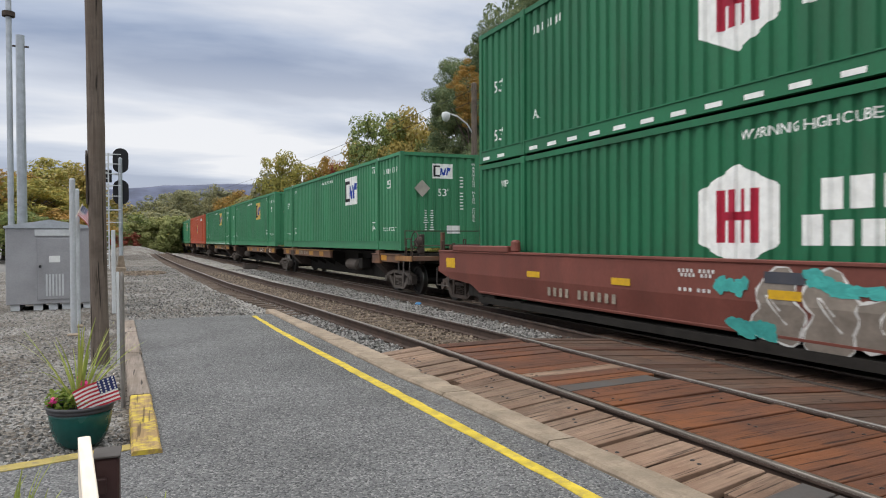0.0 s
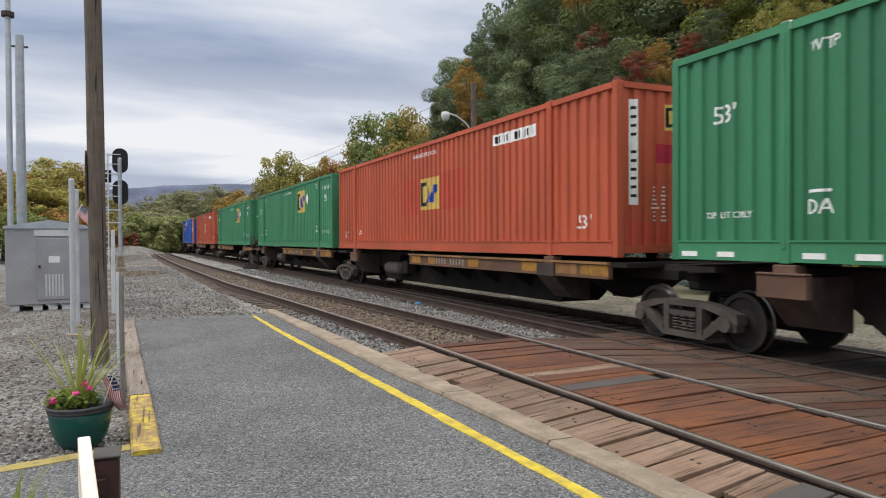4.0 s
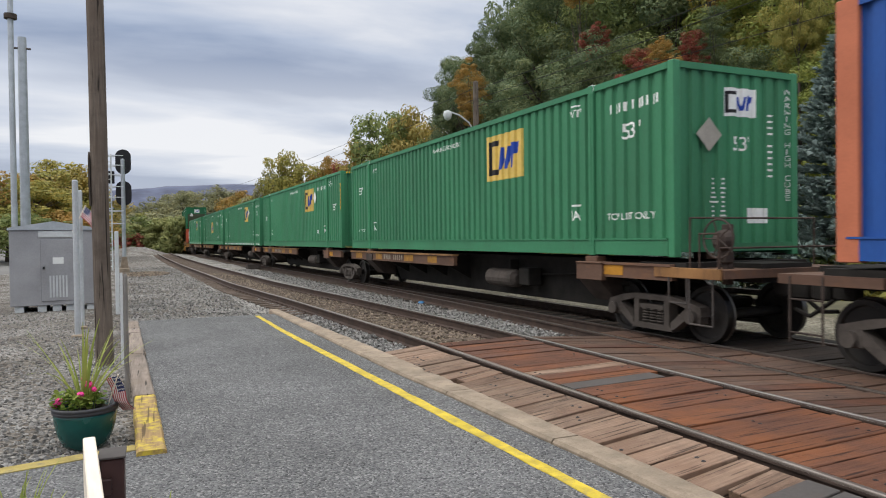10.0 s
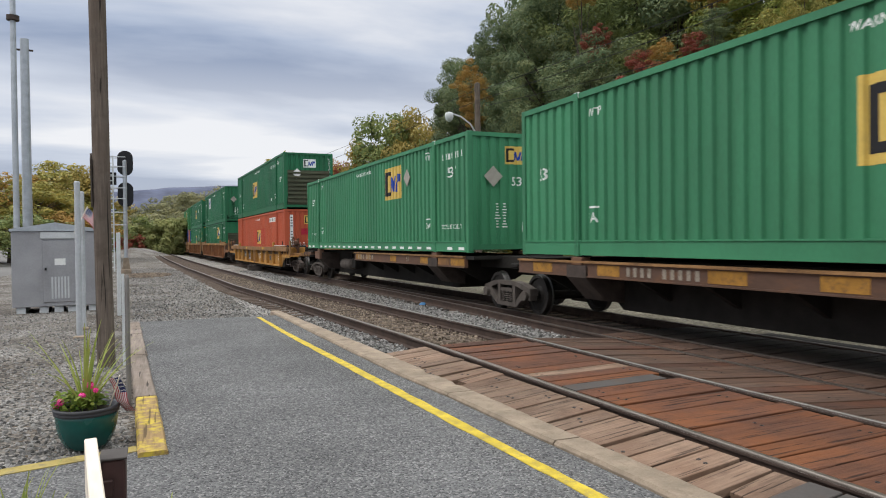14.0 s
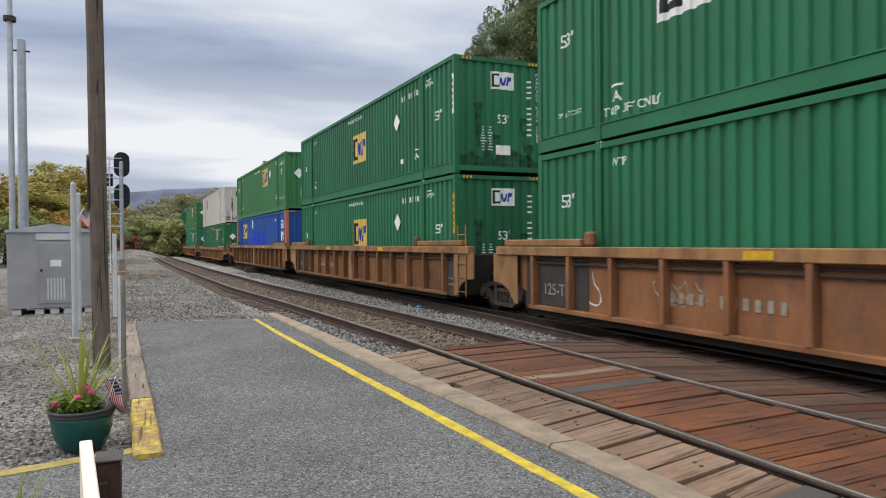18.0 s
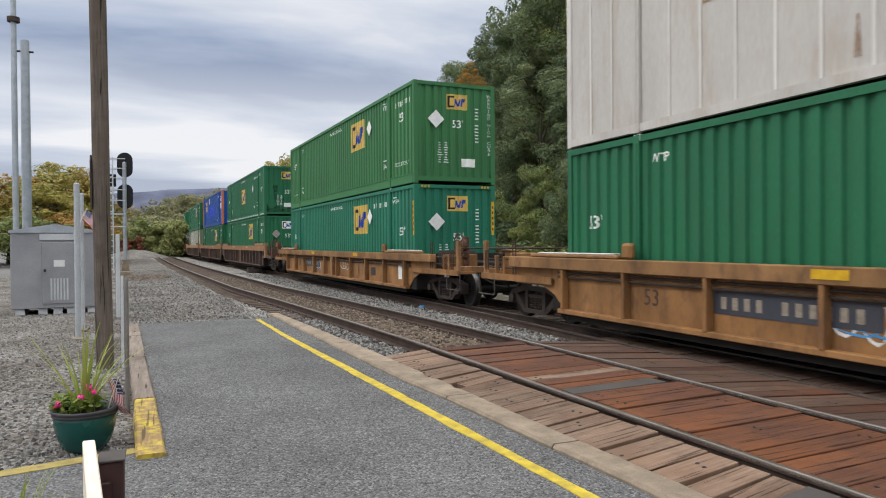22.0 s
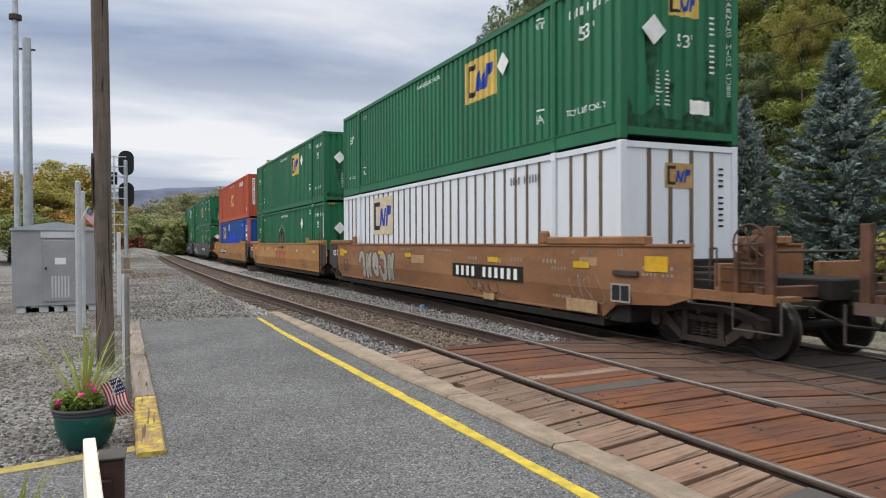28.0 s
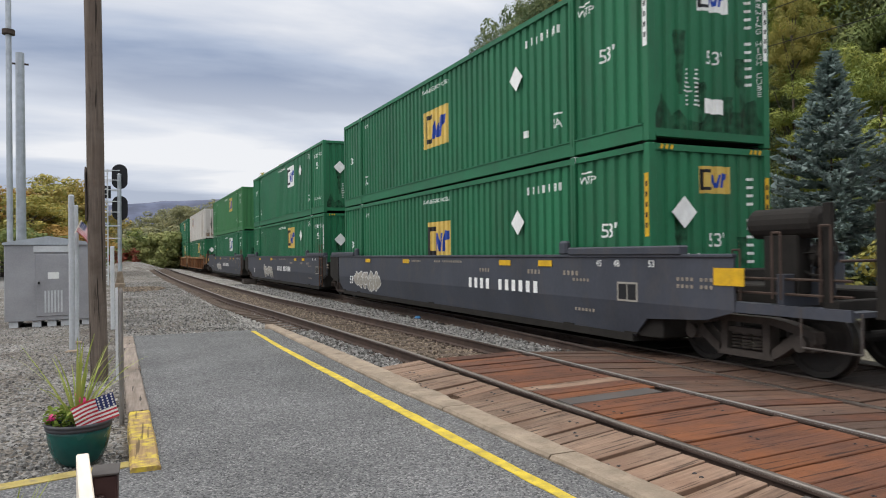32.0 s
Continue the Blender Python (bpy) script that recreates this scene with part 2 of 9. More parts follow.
def leaf_mat(name, c1, c2, c3):
    """Leaves: colour varies from leaf to leaf and from tree to tree; some light passes through."""
    if name in MATS:
        return MATS[name]
    m = bpy.data.materials.new(name)
    MATS[name] = m
    m.use_nodes = True
    nt = m.node_tree
    b = nt.nodes["Principled BSDF"]
    N = nt.nodes.new
    geo, info, tc = N("ShaderNodeNewGeometry"), N("ShaderNodeObjectInfo"), N("ShaderNodeTexCoord")
    r = ramp_node(nt, [(0.0, c1), (0.5, c2), (1.0, c3)])
    ns = N("ShaderNodeTexNoise")
    ns.inputs["Scale"].default_value, ns.inputs["Detail"].default_value = 1.5, 3
    off = N("ShaderNodeVectorMath")
    link(nt, tc.outputs["Object"], off.inputs[0])
    k = N("ShaderNodeMath")
    k.operation = "MULTIPLY"
    k.inputs[1].default_value = 51.0
    link(nt, info.outputs["Random"], k.inputs[0])
    link(nt, k.outputs[0], off.inputs[1])
    link(nt, off.outputs[0], ns.inputs["Vector"])
    st = N("ShaderNodeMapRange")
    st.inputs["From Min"].default_value, st.inputs["From Max"].default_value = 0.3, 0.7
    link(nt, ns.outputs[0], st.inputs[0])
    mx = N("ShaderNodeMath")
    mx.operation = "MULTIPLY_ADD"
    mx.inputs[1].default_value, mx.inputs[2].default_value = 0.5, 0.0
    link(nt, geo.outputs["Random Per Island"], mx.inputs[0])
    ad = N("ShaderNodeMath")
    ad.operation = "MULTIPLY_ADD"
    ad.inputs[1].default_value = 0.5
    link(nt, st.outputs[0], ad.inputs[0])
    link(nt, mx.outputs[0], ad.inputs[2])
    link(nt, ad.outputs[0], r.inputs[0])
    link(nt, r.outputs[0], b.inputs["Base Color"])
    b.inputs["Roughness"].default_value = 0.65
    b.inputs["Specular IOR Level"].default_value = 0.25
    tr = N("ShaderNodeBsdfTranslucent")
    link(nt, r.outputs[0], tr.inputs[0])
    ms = N("ShaderNodeMixShader")
    ms.inputs[0].default_value = 0.30
    outn = nt.nodes["Material Output"]
    link(nt, b.outputs[0], ms.inputs[1])
    link(nt, tr.outputs[0], ms.inputs[2])
    link(nt, ms.outputs[0], outn.inputs[0])
    return m


GREEN = mat("green_container_paint", (0.045, 0.204, 0.100), 0.55, 0, 40, 0.7, 0.18, 0.4, (0.04, 0.125, 0.062), 0.05, (1, 1, 0.3), 0.12, 0.3)
DGREEN = mat("weathered_dark_green_paint", (0.018, 0.138, 0.063), 0.55, 0, 40, 0.7, 0.2, 0.5, (0.036, 0.082, 0.046), 0.05, (1, 1, 0.3), 0.08, 0.3)
LOUVRE = mat("grimy_brown_green_paint", (0.075, 0.082, 0.052), 0.75, 0, 30, 2, 0.3, 0.8, (0.11, 0.085, 0.06), 0.1, (0.4, 1, 1))
GRIME_GREEN = mat("dark_grime_streak", (0.028, 0.058, 0.034), 0.75, 0, 30, 3, 0.3, 0.9, (0.020, 0.12, 0.056), 0.1, (1, 1, 0.3))

def thin_coat(m, low, high, scale):
    """Let the paint below show through a thin uneven layer of dirt."""
    nt = m.node_tree
    tc, ns, mr = nt.nodes.new("ShaderNodeTexCoord"), nt.nodes.new("ShaderNodeTexNoise"), nt.nodes.new("ShaderNodeMapRange")
    ns.inputs["Scale"].default_value, ns.inputs["Detail"].default_value = scale, 5
    mr.inputs["From Min"].default_value, mr.inputs["From Max"].default_value = 0.35, 0.68
    mr.inputs["To Min"].default_value, mr.inputs["To Max"].default_value = low, high
    link(nt, tc.outputs["Object"], ns.inputs["Vector"])
    link(nt, ns.outputs[0], mr.inputs[0])
    link(nt, mr.outputs[0], nt.nodes["Principled BSDF"].inputs["Alpha"])


thin_coat(GRIME_GREEN, 0.12, 0.75, 5.0)
LGREEN = mat("faded_green_container_paint", (0.044, 0.175, 0.064), 0.6, 0, 40, 0.7, 0.16, 0.25, (0.07, 0.13, 0.06), 0.05, (1, 1, 0.35), 0.05, 0.3)
TEAL = mat("teal_green_container_paint", (0.018, 0.165, 0.098), 0.55, 0, 40, 0.7, 0.14, 0.2, (0.05, 0.1, 0.08), 0.05, (1, 1, 0.35), 0.05, 0.3)
ORANGE = mat("orange_container_paint", (0.44, 0.094, 0.046), 0.55, 0, 40, 0.7, 0.16, 0.4, (0.26, 0.08, 0.05), 0.05, (1, 1, 0.35), 0.06)
BLUE = mat("blue_container_paint", (0.024, 0.088, 0.32), 0.55, 0, 40, 0.7, 0.14, 0.3, (0.04, 0.06, 0.16), 0.05, (1, 1, 0.35), 0.05)
BRIGHT_BLUE = mat("fresh_blue_paint", (0.018, 0.06, 0.48), 0.45, 0, 40, 1.5, 0.1)
FRESH_RED = mat("fresh_red_paint", (0.48, 0.078, 0.045), 0.55, 0, 40, 1.5, 0.1, 0.5, (0.44, 0.094, 0.046))
WHITE_C = mat("dirty_white_container_paint", (0.64, 0.62, 0.585), 0.6, 0, 40, 0.8, 0.1, 0.7, (0.36, 0.29, 0.22), 0.05, (1, 1, 0.2), 0.05)
WHITE_R = mat("clean_white_container_paint", (0.66, 0.70, 0.75), 0.55, 0, 40, 0.8, 0.06, 0.4, (0.5, 0.5, 0.49), 0.04, (1, 1, 0.2), 0.03)
WHITE_W = mat("stained_white_container_paint", (0.53, 0.505, 0.47), 0.6, 0, 40, 0.9, 0.12, 0.85, (0.38, 0.31, 0.24), 0.04, (1, 1, 0.2), 0.03)
STREAK = mat("brown_rust_streak", (0.30, 0.19, 0.115), 0.8, 0, 30, 3, 0.3, 0.9, (0.5, 0.45, 0.38), 0.1, (1, 1, 0.3))
thin_coat(STREAK, 0.1, 0.85, 6.0)
BURN = mat("dark_brown_rust_streak", (0.115, 0.070, 0.045), 0.85, 0, 30, 3, 0.3, 0.8, (0.30, 0.20, 0.13), 0.1, (1, 1, 0.3))
thin_coat(BURN, 0.25, 0.75, 5.0)
FADED_PLATE = mat("faded_orange_placard", (0.42, 0.21, 0.13), 0.6, 0, 30, 5, 0.2)
OLD_LOGO = mat("faded_brown_logo_panel", (0.40, 0.24, 0.085), 0.6, 0, 30, 5, 0.2, 0.6, (0.55, 0.48, 0.38))
PALE_LOGO = mat("faded_beige_logo_panel", (0.58, 0.49, 0.36), 0.6, 0, 30, 5, 0.15, 0.5, (0.45, 0.33, 0.2))
OLIVE_C = mat("grey_green_container_paint", (0.19, 0.22, 0.14), 0.6, 0, 40, 0.8, 0.1, 0.4, (0.12, 0.13, 0.09), 0.05, (1, 1, 0.25), 0.05)
RIB_BROWN = mat("brown_weathered_rib", (0.145, 0.105, 0.073), 0.7, 0, 40, 2, 0.2, 0.4)
POST_ORANGE = mat("salmon_post_paint", (0.50, 0.16, 0.085), 0.55, 0, 40, 1.2, 0.15, 0.3, (0.25, 0.1, 0.06))
POST_PINK = mat("pink_post_paint", (0.55, 0.13, 0.13), 0.55, 0, 40, 1.2, 0.15, 0.3, (0.25, 0.1, 0.06))
CHORD_TAN = mat("rusty_tan_chord_paint", (0.27, 0.145, 0.062), 0.7, 0, 26, 1.3, 0.38, 0.95, (0.085, 0.05, 0.034), 0.2, (1, 1, 0.6), 0.08)
RUST = mat("rusty_brown_wagon_paint", (0.182, 0.082, 0.034), 0.7, 0, 26, 1.1, 0.45, 0.95, (0.075, 0.042, 0.028), 0.2, (1, 1, 0.35), 0.10)
AMBER_W = mat("amber_wagon_paint", (0.40, 0.205, 0.05), 0.65, 0, 26, 1.3, 0.25, 0.8, (0.14, 0.075, 0.045), 0.2, (1, 1, 0.5), 0.06)
YELLOW_W = mat("dirty_ochre_wagon_paint", (0.275, 0.140, 0.055), 0.65, 0, 26, 1.5, 0.38, 0.95, (0.105, 0.060, 0.040), 0.2, (1, 1, 0.5), 0.08)
TAN_W = mat("tan_wagon_paint", (0.37, 0.185, 0.070), 0.65, 0, 26, 1.1, 0.18, 0.6, (0.21, 0.105, 0.052), 0.15, (1, 1, 0.5), 0.06)
RUSTY_W = mat("rusty_tan_brown_wagon_paint", (0.235, 0.105, 0.048), 0.7, 0, 26, 1.3, 0.40, 0.95, (0.125, 0.070, 0.048), 0.2, (1, 1, 0.5), 0.06)
POST_RUST = mat("rusty_brown_post", (0.11, 0.055, 0.034), 0.75, 0, 26, 4, 0.35, 0.8, (0.05, 0.035, 0.028), 0.3)
BROWN_W = mat("dark_brown_wagon_paint", (0.108, 0.072, 0.060), 0.7, 0, 26, 1.5, 0.30, 0.8, (0.05, 0.038, 0.032), 0.2, (1, 1, 0.6), 0.12)
RUST_TAN_W = mat("rust_stained_tan_wagon_paint", (0.245, 0.120, 0.058), 0.7, 0, 26, 1.1, 0.25, 0.9, (0.135, 0.070, 0.045), 0.15, (1, 0.4, 1), 0.08)
BEAM_BROWN = mat("weathered_brown_beam_paint", (0.128, 0.074, 0.052), 0.7, 0, 26, 1.4, 0.28, 0.85, (0.20, 0.095, 0.045), 0.2, (1, 0.4, 1), 0.10)
RED_TAN = mat("weathered_red_tan_paint", (0.27, 0.148, 0.078), 0.7, 0, 26, 1.6, 0.25, 0.9, (0.29, 0.175, 0.085), 0.15, (1, 0.5, 1), 0.08)
FRESH_AMBER = mat("amber_band", (0.50, 0.235, 0.03), 0.6, 0, 40, 3, 0.2, 0.5, (0.25, 0.12, 0.05), 0.05)
WORN_AMBER = mat("worn_amber_band", (0.36, 0.18, 0.035), 0.6, 0, 40, 5, 0.25, 1.0, (0.12, 0.07, 0.04), 0.05)
WORN_PALE = mat("worn_pale_stencil", (0.30, 0.26, 0.21), 0.6, 0, 40, 7, 0.2, 1.0, (0.12, 0.08, 0.055), 0.05)
MAROON_W = mat("maroon_wagon_paint", (0.17, 0.058, 0.045), 0.6, 0, 26, 1.1, 0.2, 0.4, (0.1, 0.05, 0.04), 0.15, (1, 1, 0.5), 0.06)
SLATE_W = mat("slate_wagon_paint", (0.055, 0.060, 0.075), 0.55, 0, 26, 1.1, 0.2, 0.4, (0.1, 0.085, 0.07), 0.15, (1, 1, 0.5), 0.06)
DARK_END = mat("dark_brown_end_paint", (0.050, 0.043, 0.041), 0.65, 0, 26, 2.0, 0.25, 0.6, (0.075, 0.055, 0.045), 0.15)
SCRAP_BLUE = mat("faded_blue_plastic", (0.06, 0.20, 0.40), 0.5, 0, 30, 8, 0.2)
GRIME = mat("black_underframe_grime", (0.023, 0.021, 0.019), 0.9, 0, 30, 3, 0.3, 0.4, (0.03, 0.025, 0.021), 0.3, spec=0.15)
BOGIE = mat("brown_grey_cast_steel", (0.062, 0.047, 0.040), 0.8, 0.0, 30, 4, 0.35, 0.6, (0.03, 0.026, 0.023), 0.3)
BOGIE_DRY = mat("dusty_cast_steel", (0.085, 0.072, 0.063), 0.8, 0.1, 30, 4, 0.3, 0.6, (0.045, 0.036, 0.03), 0.3)
WHEEL = mat("dull_wheel_steel", (0.036, 0.033, 0.031), 0.65, 0.3, 30, 4, 0.25, 0.3)
TREAD = mat("polished_steel", (0.11, 0.105, 0.10), 0.38, 1.0, 60, 3, 0.15, 0.0, bump=0.03)
YELLOW = mat("yellow_marking", (0.62, 0.37, 0.02), 0.55, 0, 40, 6, 0.15, 0.5, (0.30, 0.19, 0.06), 0.05)
LOGO_Y = mat("yellow_logo_panel", (0.64, 0.45, 0.11), 0.5, 0, 30, 4, 0.12, 0.3, (0.45, 0.32, 0.14))
WHITE = mat("white_marking", (0.78, 0.79, 0.77), 0.55, 0, 40, 6, 0.10, 0.2, (0.4, 0.4, 0.36), 0.05)
BLACK = mat("black_marking", (0.018, 0.018, 0.02), 0.5, 0, 40, 6, 0.2)
LOGO_B = mat("blue_marking", (0.015, 0.055, 0.33), 0.5, 0, 40, 6, 0.1)
RED_MARK = mat("crimson_marking", (0.36, 0.02, 0.045), 0.5, 0, 40, 6, 0.1)
GREY_SIGN = mat("grey_placard", (0.33, 0.31, 0.27), 0.6, 0, 40, 6, 0.15)
FILL_GREY = mat("warm_grey_spray_paint", (0.225, 0.195, 0.165), 0.65, 0, 20, 5, 0.2)
PALE_FILL = mat("pale_ochre_spray_paint", (0.43, 0.245, 0.105), 0.65, 0, 20, 5, 0.15, 0.5, (0.37, 0.19, 0.075))
THIN_LINE = mat("brown_spray_line", (0.12, 0.075, 0.045), 0.65, 0, 20, 5, 0.3)
GRAFFITI_W = mat("white_spray_paint", (0.62, 0.62, 0.6), 0.6, 0, 20, 5, 0.2)
GRAFFITI_T = mat("teal_spray_paint", (0.06, 0.36, 0.33), 0.6, 0, 20, 5, 0.2)
SPRAY_BLUE = mat("blue_spray_paint", (0.07, 0.30, 0.62), 0.6, 0, 20, 5, 0.2)
WORN_TAN = mat("pale_tan_spray_paint", (0.36, 0.24, 0.13), 0.65, 0, 20, 5, 0.25, 0.6, (0.25, 0.14, 0.07))
FADED_RED = mat("faded_red_spray_paint", (0.36, 0.085, 0.055), 0.65, 0, 20, 5, 0.2, 0.5, (0.3, 0.16, 0.08))
GRAFFITI_K = mat("dark_spray_paint", (0.07, 0.05, 0.045), 0.6, 0, 20, 5, 0.2)
GALV = mat("galvanised_steel", (0.42, 0.45, 0.48), 0.45, 0.5, 25, 3, 0.15, 0.2, (0.28, 0.29, 0.3), 0.05)
GREY_PAINT = mat("light_grey_steel_paint", (0.45, 0.47, 0.49), 0.5, 0.1, 25, 3, 0.1, 0.2, (0.25, 0.25, 0.25), 0.05)
ALU = mat("grey_aluminium_sheet", (0.35, 0.35, 0.362), 0.42, 0.5, 40, 1.6, 0.14, 0.25, (0.24, 0.24, 0.24), 0.04)
RAIL = mat("rusty_rail_steel", (0.066, 0.045, 0.036), 0.8, 0.0, 40, 4, 0.3, 0.4, (0.04, 0.03, 0.026), 0.15)
RAIL_TOP = mat("worn_rail_head", (0.135, 0.112, 0.096), 0.42, 0.6, 30, 3, 0.25, 0.4, (0.13, 0.1, 0.085), bump=0.02)
RAIL_GLINT = mat("grey_brown_rail_glint", (0.25, 0.22, 0.195), 0.5, 0.3, 30, 3, 0.25, 0.4, (0.14, 0.11, 0.09), bump=0.02)
RAIL_BRIGHT = mat("bright_rail_head", (0.36, 0.345, 0.33), 0.45, 0.6, 30, 3, 0.15, 0.0, bump=0.02)
TIE = mat("weathered_tie_wood", (0.095, 0.07, 0.054), 0.9, 0, 30, 4, 0.35, 0.5, (0.17, 0.14, 0.11), 0.5, (1, 6, 1), 0.2)
PLANK_GREY = wood_mat("grey_brown_plank", (0.205, 0.138, 0.098), (0.065, 0.042, 0.031), "x", (0.150, 0.088, 0.058), 0.7, 1.1, 0.26, 0.8)
PLANK_RED = wood_mat("rust_stained_plank", (0.092, 0.046, 0.032), (0.036, 0.023, 0.019), "x", (0.135, 0.050, 0.024), 0.85, 0.75, 0.18, 0.6)
PLANK_DARK = wood_mat("dark_brown_plank", (0.105, 0.066, 0.049), (0.045, 0.031, 0.025), "x", (0.135, 0.072, 0.047), 0.7, 0.9, 0.18, 0.6)
PLANK_ORANGE = wood_mat("orange_rust_stained_plank", (0.114, 0.048, 0.028), (0.050, 0.027, 0.020), "x", (0.172, 0.062, 0.024), 0.9, 0.9, 0.12)
# boards below the train: its shade is painted in as near-black wood
PLANK_SHADE = wood_mat("shade_black_plank", (0.036, 0.029, 0.026), (0.018, 0.015, 0.013), "x", (0.050, 0.034, 0.026), 0.6, 0.9, 0.15)
STEEL_PLATE = mat("grey_steel_plate", (0.078, 0.070, 0.066), 0.85, 0.0, 40, 2, 0.2, 0.4, (0.13, 0.07, 0.04), 0.1)
POLE_WOOD = wood_mat("weathered_pole_wood", (0.135, 0.108, 0.088), (0.045, 0.036, 0.030), "z", (0.10, 0.075, 0.058), 0.6, 1.5, 0.05, 0.9, 0.9, 0.9)
TIMBER = wood_mat("grey_timber", (0.225, 0.185, 0.155), (0.085, 0.068, 0.056), "y", (0.17, 0.13, 0.10), 0.6, 1.6, 0.14, 0.9, 0.9, 0.7)
YELLOW_WORN = wood_mat("worn_yellow_timber_paint", (0.27, 0.18, 0.085), (0.15, 0.10, 0.055), "y", (0.53, 0.40, 0.05), 0.97, 9.0, 0.03, 0.7, 0.8, 0.7)
LINE_Y = mat("worn_yellow_line_paint", (0.50, 0.375, 0.042), 0.8, 0, 60, 7, 0.25, 0.95, (0.24, 0.195, 0.085), 0.5)
ASPHALT = gravel_mat("worn_asphalt", [(0.042, 0.042, 0.043), (0.10, 0.10, 0.102), (0.165, 0.165, 0.166), (0.08, 0.08, 0.081), (0.26, 0.256, 0.25)], 78, 0.4, 0.8, (0.84, 0.84, 0.84), (1.1, 1.1, 1.1))
FADED_LINE = mat("faded_yellow_line_paint", (0.33, 0.26, 0.085), 0.85, 0, 60, 5, 0.3, 1.0, (0.14, 0.13, 0.105), 0.5)
CONCRETE = mat("weathered_concrete", (0.27, 0.215, 0.16), 0.9, 0, 60, 4.5, 0.25, 0.8, (0.15, 0.115, 0.085), 0.6, tint=0.1)
POT_GREEN = mat("glazed_green_pot", (0.006, 0.075, 0.065), 0.25, 0, 20, 5, 0.2, 0.0, (0.03, 0.07, 0.06), 0.03, spec=0.5)
POT_RIM = mat("dark_grey_pot_rim", (0.05, 0.05, 0.055), 0.5, 0, 20, 5, 0.2)
SOIL = mat("dark_soil", (0.03, 0.022, 0.016), 0.95, 0, 40, 8, 0.3, bump=0.8)
PINK = mat("pink_petal", (0.82, 0.07, 0.30), 0.6, 0, 40, 8, 0.2, island=0.2)
BARK = mat("grey_bark", (0.075, 0.06, 0.05), 0.95, 0, 14, 3, 0.4, 0.4, (0.035, 0.03, 0.025), 0.9, (4, 4, 0.6))
DARK_IRON = mat("dark_brown_steel_post", (0.06, 0.032, 0.03), 0.5, 0.1, 40, 6, 0.3, 0.3)
BOARD_WHITE = mat("bare_pale_board", (0.70, 0.62, 0.52), 0.7, 0, 20, 3, 0.1, stretch=(6, 1, 6))
FLAG_RED = mat("red_cloth", (0.42, 0.035, 0.05), 0.85, 0, 60, 8, 0.1)
FLAG_WHITE = mat("white_cloth", (0.68, 0.66, 0.66), 0.85, 0, 60, 8, 0.1)
FLAG_BLUE = mat("navy_cloth", (0.03, 0.04, 0.13), 0.85, 0, 60, 8, 0.1)
# blue of the distance haze is painted into the ridge's base colour
HILL_MAT = mat("haze_blue_hill", (0.092, 0.104, 0.155), 1.0, 0, 0.05, 0.011, 0.35, bump=0, tint=0)
GRAVEL = gravel_mat("grey_gravel", [(0.045, 0.042, 0.039), (0.145, 0.14, 0.133), (0.30, 0.287, 0.27), (0.11, 0.088, 0.066)], 30, 1.0, 0.7, (0.60, 0.55, 0.50), (1.18, 1.18, 1.17))
BALLAST = gravel_mat("pale_ballast", [(0.13, 0.125, 0.12), (0.27, 0.265, 0.255), (0.38, 0.37, 0.355), (0.2, 0.18, 0.155)], 17, 1.0, 0.6)
STONE_M = mat("loose_stone", (0.195, 0.189, 0.18), 0.95, 0, 30, 6, 0.2, 0.2, island=0.65, spec=0.2)
STONE_D = mat("brown_loose_stone", (0.175, 0.138, 0.105), 0.95, 0, 30, 6, 0.2, 0.2, island=0.6, spec=0.2)
GRASS_M = leaf_mat("dry_grass", (0.10, 0.13, 0.03), (0.17, 0.17, 0.05), (0.26, 0.22, 0.09))
SPIKE_M = leaf_mat("spike_leaf", (0.16, 0.24, 0.05), (0.28, 0.33, 0.08), (0.42, 0.38, 0.13))
LEAF_POT = leaf_mat("geranium_leaf", (0.06, 0.13, 0.02), (0.12, 0.2, 0.03), (0.26, 0.29, 0.06))
L_DARK = leaf_mat("dark_green_leaf", (0.050, 0.086, 0.045), (0.134, 0.178, 0.086), (0.28, 0.295, 0.13))
L_MID = leaf_mat("olive_green_leaf", (0.085, 0.125, 0.045), (0.190, 0.235, 0.080), (0.33, 0.335, 0.11))
L_YELLOW = leaf_mat("yellow_green_leaf", (0.14, 0.155, 0.042), (0.29, 0.27, 0.07), (0.46, 0.35, 0.085))
L_LIME = leaf_mat("lime_green_leaf", (0.095, 0.14, 0.034), (0.25, 0.29, 0.070), (0.44, 0.42, 0.095))
L_HEDGE = leaf_mat("bright_hedge_leaf", (0.14, 0.165, 0.06), (0.26, 0.275, 0.10), (0.36, 0.34, 0.14))
L_ORANGE = leaf_mat("golden_autumn_leaf", (0.17, 0.145, 0.045), (0.36, 0.225, 0.06), (0.50, 0.28, 0.07))
L_GOLD = leaf_mat("golden_yellow_leaf", (0.19, 0.175, 0.048), (0.35, 0.275, 0.08), (0.49, 0.36, 0.11))
L_RED = leaf_mat("red_autumn_leaf", (0.11, 0.055, 0.03), (0.26, 0.065, 0.045), (0.36, 0.11, 0.06))
# olive leaves for far trees, with distance haze mixed into the colour
L_GREY = leaf_mat("hazy_olive_leaf", (0.13, 0.145, 0.09), (0.23, 0.23, 0.12), (0.35, 0.30, 0.14))
L_SPRUCE = leaf_mat("blue_spruce_needle", (0.090, 0.136, 0.118), (0.228, 0.292, 0.272), (0.42, 0.48, 0.465))


# ---- shapes: lists of vertices and faces ----
def shape():
    return [], []


def add_faces(S, vs, fs):
    o = len(S[0])
    S[0].extend(vs)
    S[1].extend([tuple(o + i for i in f) for f in fs])


